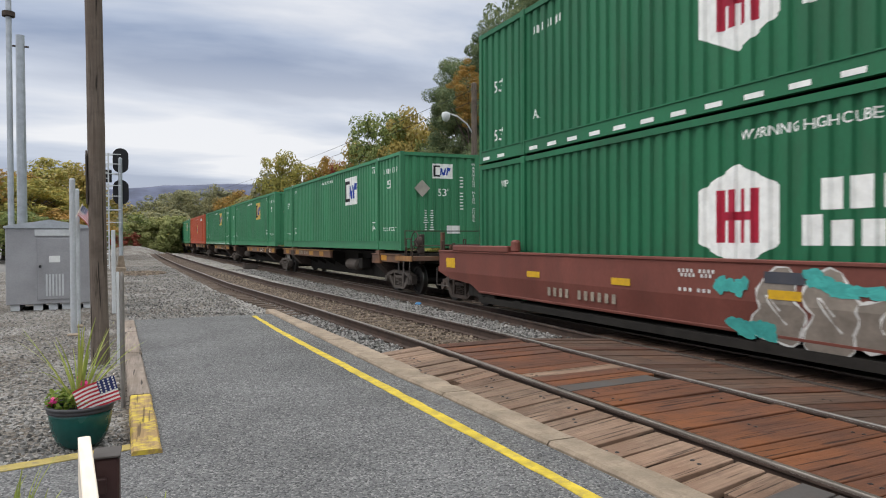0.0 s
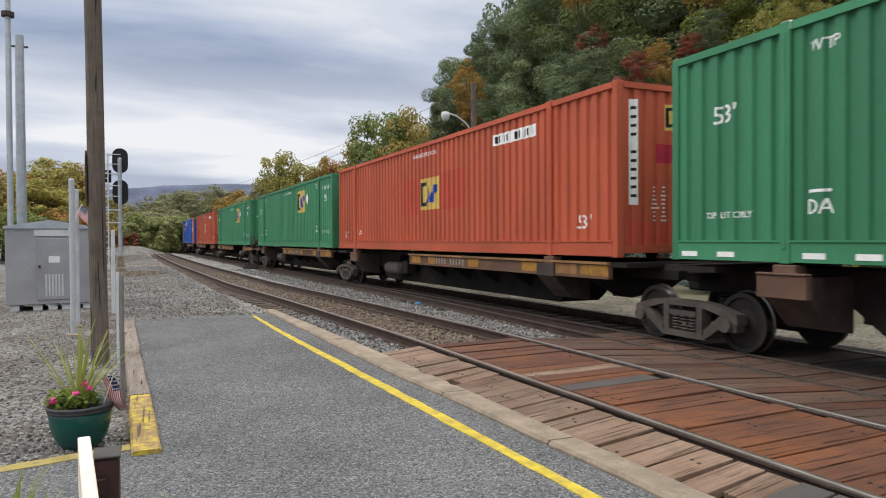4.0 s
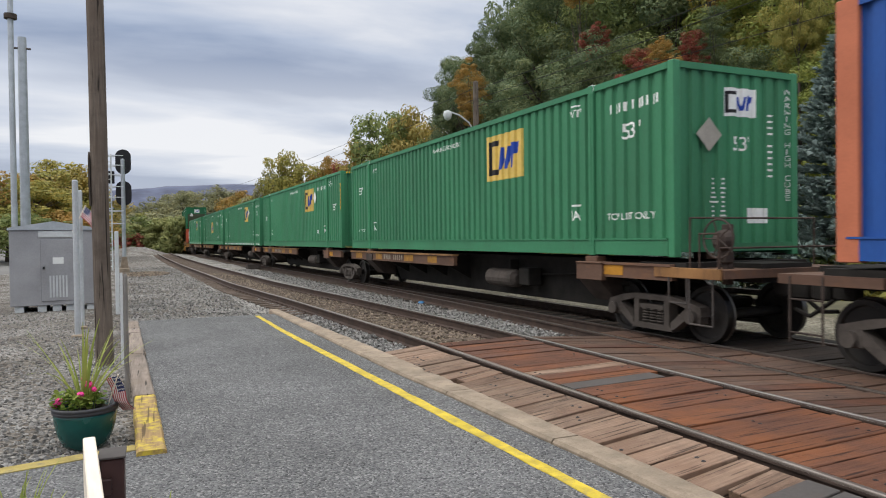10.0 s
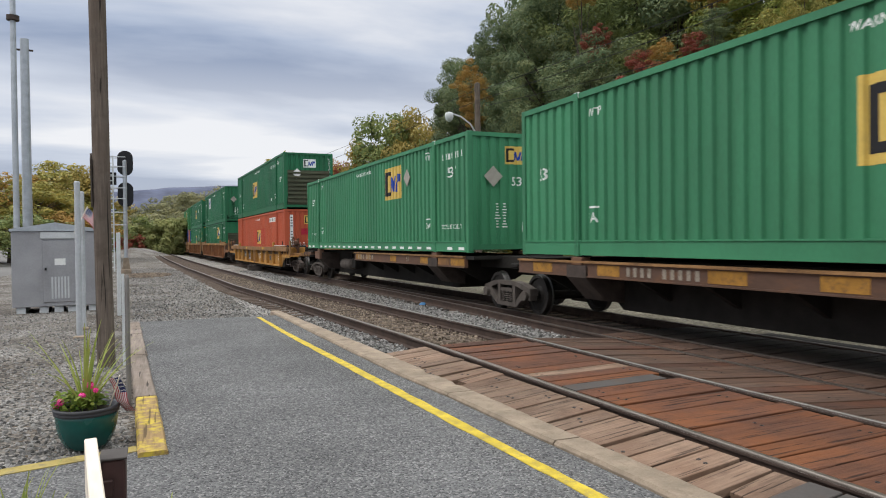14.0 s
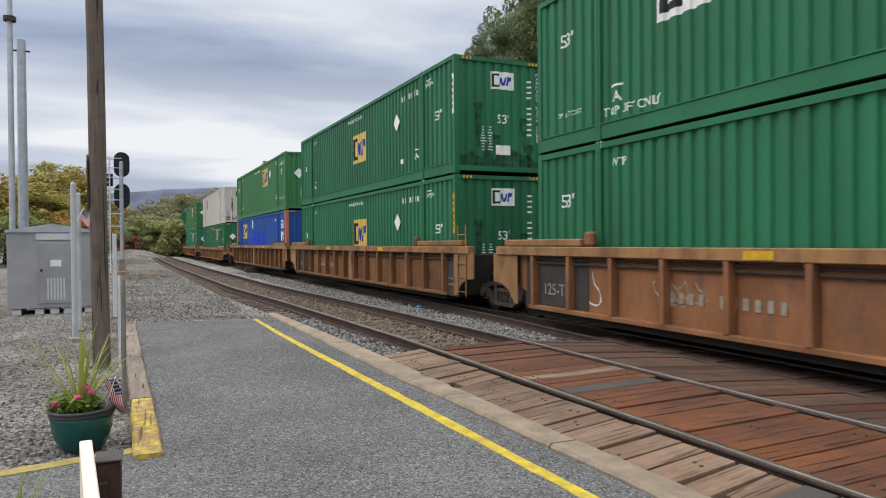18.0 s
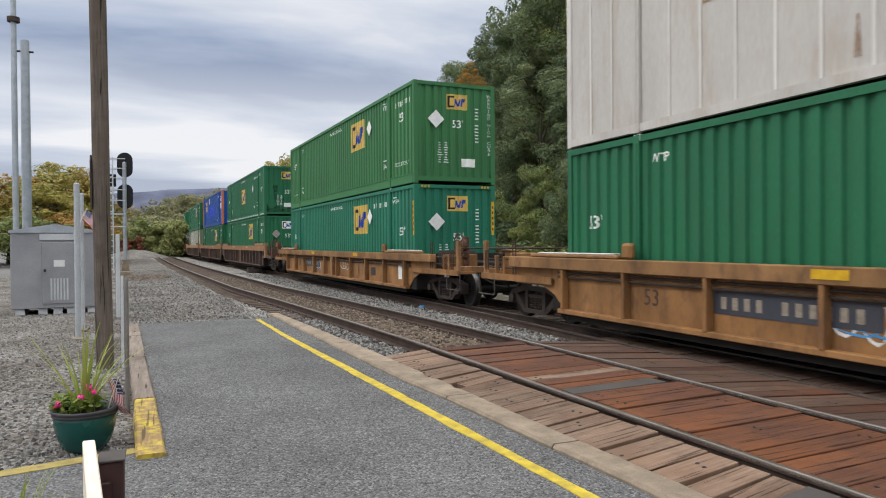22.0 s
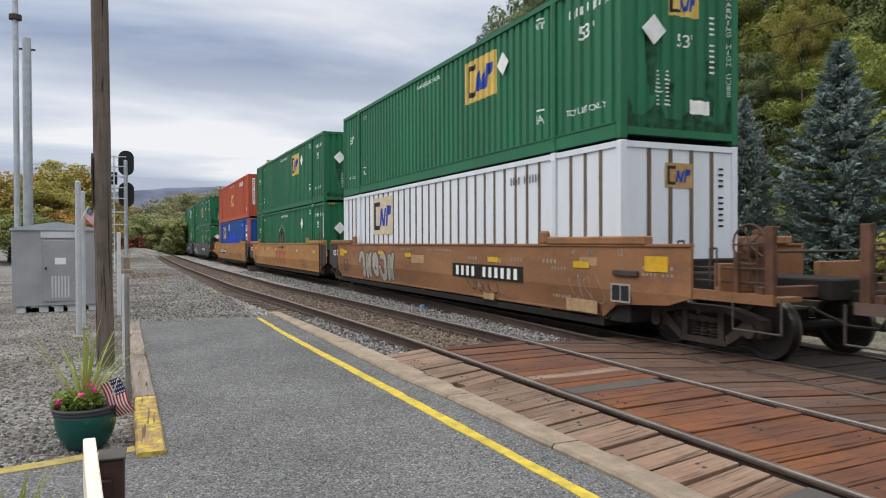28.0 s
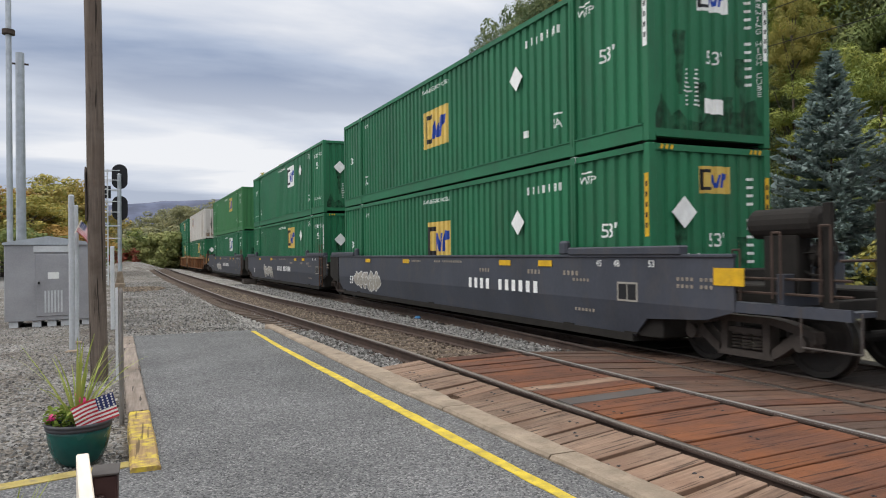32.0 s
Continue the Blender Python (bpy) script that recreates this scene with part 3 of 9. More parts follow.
def add_box(S, x0, x1, y0, y1, z0, z1, c=0.0):
    """A box; c: how far its edges are chamfered."""
    if c <= 0:
        vs = [(x, y, z) for x in (x0, x1) for y in (y0, y1) for z in (z0, z1)]
        add_faces(S, vs, [(0, 1, 3, 2), (4, 6, 7, 5), (0, 4, 5, 1), (2, 3, 7, 6), (0, 2, 6, 4), (1, 5, 7, 3)])
        return
    X, Y, Z = (x0, x1), (y0, y1), (z0, z1)
    idx, vs = {}, []
    for i in (0, 1):
        for j in (0, 1):
            for k in (0, 1):
                sx, sy, sz = (c if i == 0 else -c), (c if j == 0 else -c), (c if k == 0 else -c)
                for ax in range(3):
                    idx[i, j, k, ax] = len(vs)
                    vs.append((X[i] + (sx if ax != 0 else 0), Y[j] + (sy if ax != 1 else 0), Z[k] + (sz if ax != 2 else 0)))
    fs = []
    ring = [(0, 0), (1, 0), (1, 1), (0, 1)]
    for s in (0, 1):
        fs.append(tuple(idx[s, a, b, 0] for a, b in (ring if s else ring[::-1])))
        fs.append(tuple(idx[a, s, b, 1] for a, b in (ring[::-1] if s else ring)))
        fs.append(tuple(idx[a, b, s, 2] for a, b in (ring if s else ring[::-1])))
    for a in (0, 1):
        for b in (0, 1):
            flip = a == b
            f = (idx[a, b, 0, 0], idx[a, b, 1, 0], idx[a, b, 1, 1], idx[a, b, 0, 1])
            fs.append(f if not flip else f[::-1])
            f = (idx[a, 0, b, 0], idx[a, 1, b, 0], idx[a, 1, b, 2], idx[a, 0, b, 2])
            fs.append(f if flip else f[::-1])
            f = (idx[0, a, b, 1], idx[1, a, b, 1], idx[1, a, b, 2], idx[0, a, b, 2])
            fs.append(f if not flip else f[::-1])
            for k in (0, 1):
                t = (idx[a, b, k, 0], idx[a, b, k, 1], idx[a, b, k, 2])
                fs.append(t if (a + b + k) % 2 else t[::-1])
    add_faces(S, vs, fs)


def add_prism(S, poly, axis, a, b):
    """A polygon pushed along an axis from a to b; poly gives the other two coordinates in order."""
    n = len(poly)

    def put(u, v, w):
        return (w, u, v) if axis == "x" else (u, w, v) if axis == "y" else (u, v, w)

    vs = [put(u, v, a) for u, v in poly] + [put(u, v, b) for u, v in poly]
    fs = [tuple(range(n))[::-1], tuple(range(n, 2 * n))] + [(i, (i + 1) % n, n + (i + 1) % n, n + i) for i in range(n)]
    add_faces(S, vs, fs)


def add_tube(S, p0, p1, r0, r1=None, n=8, cap=True):
    p0, p1 = Vector(p0), Vector(p1)
    r1 = r0 if r1 is None else r1
    d = (p1 - p0).normalized()
    u = d.orthogonal().normalized()
    v = d.cross(u)
    vs = []
    for p, r in ((p0, r0), (p1, r1)):
        for i in range(n):
            a = 2 * math.pi * i / n
            vs.append(tuple(p + u * (r * math.cos(a)) + v * (r * math.sin(a))))
    fs = [(i, (i + 1) % n, n + (i + 1) % n, n + i) for i in range(n)]
    if cap:
        fs += [tuple(range(n))[::-1], tuple(range(n, 2 * n))]
    add_faces(S, vs, fs)


def add_path(S, pts, radii, n=6):
    for i in range(len(pts) - 1):
        add_tube(S, pts[i], pts[i + 1], radii[i], radii[i + 1], n, cap=True)


def add_lathe(S, prof, axis="z", n=24, at=(0, 0, 0)):
    """A profile of (radius, height) turned round an axis."""
    vs = []
    for r, h in prof:
        for i in range(n):
            a = 2 * math.pi * i / n
            c, s = r * math.cos(a), r * math.sin(a)
            q = (c, s, h) if axis == "z" else (h, c, s)
            vs.append((q[0] + at[0], q[1] + at[1], q[2] + at[2]))
    fs = []
    for k in range(len(prof) - 1):
        for i in range(n):
            fs.append((k * n + i, k * n + (i + 1) % n, (k + 1) * n + (i + 1) % n, (k + 1) * n + i))
    fs += [tuple(range(n))[::-1], tuple(range((len(prof) - 1) * n, len(prof) * n))]
    add_faces(S, vs, fs)


def mesh_of(name, S, *mats, smooth=False):
    me = bpy.data.meshes.new(name)
    me.from_pydata(S[0], [], S[1])
    for m in mats:
        me.materials.append(m)
    if smooth:
        me.shade_smooth()
    me.update()
    bm = bmesh.new()
    bm.from_mesh(me)
    if len(bm.faces) < 6000:
        bmesh.ops.recalc_face_normals(bm, faces=bm.faces)
        bm.to_mesh(me)
    bm.free()
    return me


JOINED = ("lettering", "serial_marking", "data_marking", "number_marking", "name_marking", "strip_marking", "crimson_marking")


def part(name, me, parent, label="", at=None):
    ob = new(name, me)
    ob.parent = parent
    if at is not None:
        ob.matrix_basis = at
    if label:
        ob["label"] = label
    if name in JOINED:
        tagged(ob, label, kind="stuff")
    return ob


def thing(name, label, category, at=None, group="", kind="", data=None):
    ob = new(name, data)
    if at is not None:
        ob.matrix_basis = at
    return tagged(ob, label, category, group, kind)


# ---- the line of the tracks ----
# heading of the far track along its length (metres, radians to the right)
HEAD_S = [-30, 0, 15, 30, 45, 60, 80, 100, 125, 160, 200, 700]
HEAD_A = [0.039, 0.0, -0.033, -0.034, -0.036, -0.033, -0.032, -0.02, 0.05, 0.2, 0.3, 0.3]
TRACK_X = 8.412
RAIL_Z = -0.133       # rail top of the far track; the near track's is 0
GAUGE = 1.505


def build_line():
    s = np.arange(-620, 700, 1.0)
    a = np.interp(s, HEAD_S, HEAD_A)
    a = np.convolve(np.pad(a, 4, mode="edge"), np.ones(9) / 9, "valid")
    a[s < -30] = 0.039
    dx, dy = np.sin(a), np.cos(a)
    x = np.concatenate([[0], np.cumsum((dx[1:] + dx[:-1]) / 2)])
    y = np.concatenate([[0], np.cumsum((dy[1:] + dy[:-1]) / 2)])
    i = int(np.searchsorted(s, 0))
    return s, TRACK_X + x - x[i], y - y[i], a


LINE = build_line()


def on_line(s, off=0.0):
    """Place and heading on the far track, off metres to its right."""
    x, y, a = (float(np.interp(s, LINE[0], LINE[k])) for k in (1, 2, 3))
    return x + off * math.cos(a), y - off * math.sin(a), a


def near_off(s):
    """How far the near track's centre line lies from the far one's."""
    return float(np.interp(s, [-60, 0, 3, 6, 10, 18, 25, 45, 66, 111, 200], [-3.78, -3.83, -3.885, -3.95, -3.97, -4.25, -4.6, -4.75, -4.65, -4.2, -4.0]))


def ribbon(S, s0, s1, step, section, offset, z):
    """A section of (across, up) points swept along the line."""
    ss = list(np.arange(s0, s1, step)) + [s1]
    n = len(section)
    vs = []
    for s in ss:
        x, y, a = on_line(s, offset(s) if callable(offset) else offset)
        for u, w in section:
            vs.append((x + u * math.cos(a), y - u * math.sin(a), z + w))
    fs = []
    for k in range(len(ss) - 1):
        for i in range(n):
            j = (i + 1) % n
            fs.append((k * n + i, k * n + j, (k + 1) * n + j, (k + 1) * n + i))
    fs += [tuple(range(n))[::-1], tuple(range((len(ss) - 1) * n, len(ss) * n))]
    add_faces(S, vs, fs)


RAIL_SEC = [(-0.07, -0.17), (0.07, -0.17), (0.07, -0.155), (0.012, -0.135), (0.012, -0.045), (0.036, -0.035), (0.036, -0.012),
            (-0.036, -0.012), (-0.036, -0.035), (-0.012, -0.045), (-0.012, -0.135), (-0.07, -0.155)]
HEAD_SEC = [(-0.036, -0.0118), (0.036, -0.0118), (0.034, -0.003), (0.022, 0.0), (-0.022, 0.0), (-0.034, -0.003)]


def build_tracks():
    tie = shape()
    add_box(tie, -1.3, 1.3, -0.115, 0.115, -0.36, -0.172, 0.012)
    tie_me = mesh_of("tie", tie, TIE)
    plate = shape()
    add_box(plate, -0.17, 0.17, -0.095, 0.095, -0.172, -0.160)
    for sx in (-0.12, 0.12):
        for sy in (-0.05, 0.05):
            add_box(plate, sx - 0.015, sx + 0.015, sy - 0.015, sy + 0.015, -0.160, -0.13)
    plate_me = mesh_of("tie_plate", plate, RAIL)
    for name, off, z, s_end in (("track_near", near_off, 0.0, 190), ("track_far", lambda q: 0.0, RAIL_Z, 640)):
        root = thing(name, "railway track of rusty steel rails on weathered wooden ties", "track", kind="structure")
        for k in (-1, 1):
            S, H = shape(), shape()
            ribbon(S, -60, s_end, 1.5, RAIL_SEC, lambda q: off(q) + k * GAUGE / 2, z)
            ribbon(H, -60, s_end, 1.5, HEAD_SEC, lambda q: off(q) + k * GAUGE / 2, z)
            bar = part("rail", mesh_of("rail", S, RAIL), root)
            part("rail_head", mesh_of("rail_head", H, RAIL_TOP), bar, "worn running surface")
            # sky glint on the left head edge, added as a paler bevelled strip
            if name == "track_near":
                H = shape()
                ribbon(H, -60, s_end, 1.5, [(-0.0365, -0.016), (-0.010, -0.016), (-0.010, 0.0015), (-0.024, 0.0015)], lambda q: off(q) + k * GAUGE / 2, z)
                part("polished_strip", mesh_of("polished_strip", H, RAIL_BRIGHT if k == 1 else RAIL_GLINT), bar, "brighter worn strip on the rail with its glint painted in")
        s, rng, n = (2.0 if name == "track_near" else -4.0), random.Random(len(name)), 0
        while n < 210:
            s += 0.53
            n += 1
            x, y, a = on_line(s, off(s))
            o = part("tie", tie_me, root, at=pose(x, y, z, 0, 0, -math.degrees(a) + rng.uniform(-1.2, 1.2)))
            if 9 < s < 27:
                for k in (-1, 1):
                    part("tie_plate", plate_me, o, at=pose(k * GAUGE / 2, 0, 0))
        far = shape()
        while s < s_end - 5:
            s += 0.55
            x, y, a = on_line(s, off(s))
            c, d = math.cos(a), math.sin(a)
            q = [(x + u * c + v * d, y - u * d + v * c) for u, v in ((-1.3, -0.115), (1.3, -0.115), (1.3, 0.115), (-1.3, 0.115))]
            add_prism(far, q, "z", z - 0.3, z - 0.172)
        tagged(part("distant_ties", mesh_of("distant_ties", far, TIE), root), kind="stuff")
    # the short extra rail that lies beside the far track
    S, H = shape(), shape()
    pts = [(6.80, -3.0), (6.78, 3.0), (6.81, 6.0), (6.84, 9.0), (6.93, 13.0), (6.97, 16.2), (6.95, 20.5), (6.86, 24.0), (6.8, 26.0)]
    sec, hsec = RAIL_SEC, HEAD_SEC
    for sh, se in ((S, sec), (H, hsec)):
        n = len(se)
        vs = [(x + u, y, RAIL_Z - 0.01 + w) for x, y in pts for u, w in se]
        fs = [(k * n + i, k * n + (i + 1) % n, (k + 1) * n + (i + 1) % n, (k + 1) * n + i) for k in range(len(pts) - 1) for i in range(n)]
        fs += [tuple(range(n))[::-1], tuple(range((len(pts) - 1) * n, len(pts) * n))]
        add_faces(sh, vs, fs)
    g = thing("guard_rail", "rusty spare rail along the edge of the boarded crossing", "rail", kind="structure")
    b = part("rail", mesh_of("rail", S, RAIL), g)
    part("rail_head", mesh_of("rail_head", H, RAIL_TOP), b)


def smooth01(t):
    t = max(0.0, min(1.0, t))
    return t * t * (3 - 2 * t)


def ground_z(x, y):
    """The lie of the land: flat station ground, a shallow bed under the tracks, a wooded bank beyond."""
    s = max(-600.0, min(690.0, y))
    near = on_line(s)[0] if -590 < y < 640 else 8.0
    u = x - near
    z = -0.10
    if -7.2 < u < 2.6:
        z = -0.10 - 0.12 * smooth01((u + 6.6) / 1.0)
        if u > -2.4:
            z -= 0.10 * smooth01((u + 2.4) / 0.8)
    elif u >= 2.6:
        z = -0.32 - 0.15 * smooth01((u - 2.6) / 2.0)
        z += 15.0 * smooth01((u - 15.0) / 55.0) + 20 * smooth01((u - 70.0) / 200.0)
    if u < -7.2:
        z += 0.03 * noise.noise((x * 0.3, y * 0.3, 0))
    if math.hypot(x, y) > 900:
        z = min(z, 0.0)
    return z


def build_ground():
    xs = sorted(set([-4500, -2000, -900, -400, -200, -100, -60, -40, -25, -15, -10, -7, -5, -3.5, -2.5, -1.7, -1.2, -0.8] + [round(-0.4 + 0.35 * i, 3) for i in range(36)]
                    + [13, 14.5, 16, 18, 20, 22.5, 25, 28, 32, 36, 40, 45, 50, 56, 62, 70, 80, 95, 115, 140, 180, 230, 300, 420, 600, 900, 1500, 2600, 4500]))
    ys = sorted(set([-4500, -2000, -900, -500, -250, -120, -60, -30, -15, -8, -4] + [round(-2 + 1.0 * i, 2) for i in range(30)] + [30, 33, 36, 40, 45, 50, 56, 62, 70, 78, 86, 94, 102, 110, 120, 130, 140, 152, 165, 180, 200, 225, 250, 290, 340, 400, 480, 560, 640, 760, 900, 1300, 2200, 4500]))
    vs = [(x, y, ground_z(x, y)) for y in ys for x in xs]
    n = len(xs)
    fs = [(j * n + i, j * n + i + 1, (j + 1) * n + i + 1, (j + 1) * n + i) for j in range(len(ys) - 1) for i in range(n - 1)]
    me = bpy.data.meshes.new("ground")
    me.from_pydata(vs, [], fs)
    # gravel by the station, pale ballast by the rails, grass and leaf litter on the bank
    bank = mat("leafy_bank_soil", (0.105, 0.098, 0.062), 0.95, 0, 6, 0.4, 0.35, 0.5, (0.10, 0.075, 0.045), 0.6, tint=0)
    lot = mat("grey_gravel_lot", (0.155, 0.15, 0.145), 0.95, 0, 40, 0.4, 0.2, 0.3, (0.15, 0.14, 0.125), 0.4, tint=0)
    # ballast between the far rails, darkened in colour for the shade under the train
    shaded_bed = gravel_mat("shade_dark_ballast", [(0.02, 0.018, 0.016), (0.05, 0.044, 0.038), (0.085, 0.072, 0.06)], 22, 1.0, 0.8)
    verge = gravel_mat("tan_gravel_verge", [(0.08, 0.073, 0.055), (0.19, 0.175, 0.135), (0.28, 0.26, 0.205)], 18, 0.9, 0.8)
    for m in (GRAVEL, BALLAST, bank, lot, shaded_bed, verge):
        me.materials.append(m)
    for poly in me.polygons:
        c = poly.center
        u = c.x - (on_line(max(-600, min(690, c.y)))[0])
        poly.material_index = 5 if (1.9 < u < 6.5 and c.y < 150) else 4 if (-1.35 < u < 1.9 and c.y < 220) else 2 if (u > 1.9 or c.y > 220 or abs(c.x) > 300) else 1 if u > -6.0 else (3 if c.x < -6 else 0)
    me.shade_smooth()
    thing("ground", "grey gravel ground with pale ballast and a grassy bank", "ground", kind="structure", data=me)


# ---- the platform ----
def curb_x(y):
    return float(np.interp(y, [-10, 3.3, 4.5, 6.4, 9.0, 14.7], [3.08, 2.868, 2.818, 2.765, 2.678, 2.37]))


def curb_in(y):
    """The side of the kerb towards the asphalt."""
    return float(np.interp(y, [-10, 3.5, 4.5, 5.9, 7.2, 14.7], [2.86, 2.622, 2.566, 2.503, 2.408, 2.182]))


def edge_x(y):
    return 0.2726 - 0.04 * y


def strip(S, ys, left, right, z0, z1):
    """A level slab between two lines x = left(y), right(y)."""
    vs = []
    for y in ys:
        vs += [(left(y), y, z0), (right(y), y, z0), (right(y), y, z1), (left(y), y, z1)]
    fs = []
    for k in range(len(ys) - 1):
        for i in range(4):
            fs.append((4 * k + i, 4 * k + (i + 1) % 4, 4 * k + 4 + (i + 1) % 4, 4 * k + 4 + i))
    fs += [(3, 2, 1, 0), tuple(4 * (len(ys) - 1) + i for i in range(4))]
    add_faces(S, vs, fs)


def build_platform():
    S = shape()
    strip(S, [5.50 + 0.431 * i for i in range(21)], edge_x, curb_in, -0.4, 0.0)
    strip(S, [-12, -6, 0, 2, 3.28, 4, 4.6, 5.1, 5.5], lambda y: max(-9.0, (y - 5.53) / 0.25), curb_in, -0.4, 0.0)
    root = thing("platform", "worn grey asphalt station platform with a cracked surface", "platform", kind="structure", data=mesh_of("platform", S, ASPHALT))
    S = shape()
    strip(S, [-8 + 0.11 * i for i in range(200)], lambda y: float(np.interp(y, [-8, 3.57, 6.3, 11.2, 14.05], [2.80, 2.232, 2.096, 1.866, 1.795])) + 0.012 * noise.noise((y * 3.1, 0.3, 0)), lambda y: float(np.interp(y, [-8, 3.73, 6.68, 11.6, 14.05], [2.88, 2.318, 2.190, 1.935, 1.875])) + 0.012 * noise.noise((y * 3.1, 5.3, 0)), 0.0, 0.005)
    part("yellow_line", mesh_of("yellow_line", S, LINE_Y), root, "worn yellow safety line")
    S = shape()
    add_prism(S, [(-6.0, 3.88), (-0.14, 5.345), (-0.15, 5.485), (-6.0, 4.01)], "z", 0.0, 0.006)
    part("yellow_line", mesh_of("yellow_line", S, FADED_LINE), root, "faded yellow edge line")
    # fine cracks in the asphalt
    rng = random.Random(5)
    crack = mat("tar_crack", (0.05, 0.05, 0.05), 0.95, 0, 40, 5, 0.2)
    for x0, y0, x1, y1 in ((0.09, 5.22, 0.95, 5.16), (0.98, 5.32, 2.15, 5.72), (0.2, 9.6, 1.95, 9.0), (0.85, 12.4, 1.85, 12.8), (1.3, 6.95, 2.15, 7.4)):
        S, n = shape(), 26
        w = [0.0]
        for i in range(n):
            w.append(w[-1] * 0.8 + rng.uniform(-0.05, 0.05))
        vs = []
        for i in range(n + 1):
            f = i / n
            x, y = x0 + (x1 - x0) * f, y0 + (y1 - y0) * f + w[i]
            h = 0.0035 * rng.uniform(0.4, 1.3)
            vs += [(x, y - h, 0.004), (x, y + h, 0.004)]
        add_faces(S, vs, [(2 * i, 2 * i + 2, 2 * i + 3, 2 * i + 1) for i in range(n)])
        part("crack", mesh_of("crack", S, crack), root)
    # concrete kerb in cast lengths, chipped and uneven
    kerb = thing("kerb", "weathered concrete platform kerb, chipped at the joints", "kerb", kind="structure")
    y = -8.0
    while y < 14.5:
        ln = rng.uniform(1.5, 2.1)
        y1 = min(y + ln, 14.75)
        S = shape()
        ys = [y + 0.008 + (y1 - y - 0.016) * i / 24 for i in range(25)]
        a = [rng.uniform(-0.007, 0.007) for _ in ys]
        b = [rng.uniform(-0.04, 0.0) if rng.random() < 0.03 else rng.uniform(-0.005, 0.004) for _ in ys]
        vs = []
        for k, q in enumerate(ys):
            xo = curb_x(q)
            chip = 0.05 * max(0, 1 - abs(q - 7.02) / 0.2) + 0.03 * max(0, 1 - abs(q - 6.33) / 0.1)
            l, r = curb_in(q) + 0.004 * noise.noise((q * 1.7, 2.0, 0)), xo + b[k] * 0.6 - chip
            top = 0.036 + a[k] * 0.25 - 0.10 * chip
            vs += [(l, q, -0.35), (r, q, -0.35), (r, q, top - 0.02), (r - 0.02, q, top), (l + 0.022, q, top), (l + 0.004, q, top - 0.022)]
        n = 6
        fs = [(k * n + i, k * n + (i + 1) % n, (k + 1) * n + (i + 1) % n, (k + 1) * n + i) for k in range(24) for i in range(n)]
        fs += [tuple(range(n))[::-1], tuple(range(24 * n, 25 * n))]
        add_faces(S, vs, fs)
        part("kerb_stone", mesh_of("kerb_stone", S, CONCRETE), kerb)
        y = y1
    # timbers along the gravel side
    edge = thing("timber_edging", "grey weathered timber edging with a yellow painted end", "edging", kind="structure")
    for y0, y1, m, lab in ((5.19, 7.04, YELLOW_WORN, "worn yellow painted timber"), (7.09, 9.75, TIMBER, ""), (9.79, 12.0, TIMBER, ""), (12.03, 13.85, TIMBER, "")):
        S = shape()
        n = 9
        vs = []
        for k in range(n):
            q = y0 + (y1 - y0) * k / (n - 1)
            r = edge_x(q) + rng.uniform(-0.006, 0.006)
            l = r - 0.19 + rng.uniform(-0.008, 0.008)
            t = 0.035 + rng.uniform(-0.008, 0.008)
            vs += [(l, q, -0.2), (r, q, -0.2), (r, q, t - 0.015), (r - 0.015, q, t), (l + 0.015, q, t), (l, q, t - 0.015)]
        fs = [(k * 6 + i, k * 6 + (i + 1) % 6, k * 6 + 6 + (i + 1) % 6, k * 6 + 6 + i) for k in range(n - 1) for i in range(6)]
        fs += [tuple(range(6))[::-1], tuple(range(6 * (n - 1), 6 * n))]
        add_faces(S, vs, fs)
        part("timber", mesh_of("timber", S, m), edge, lab)


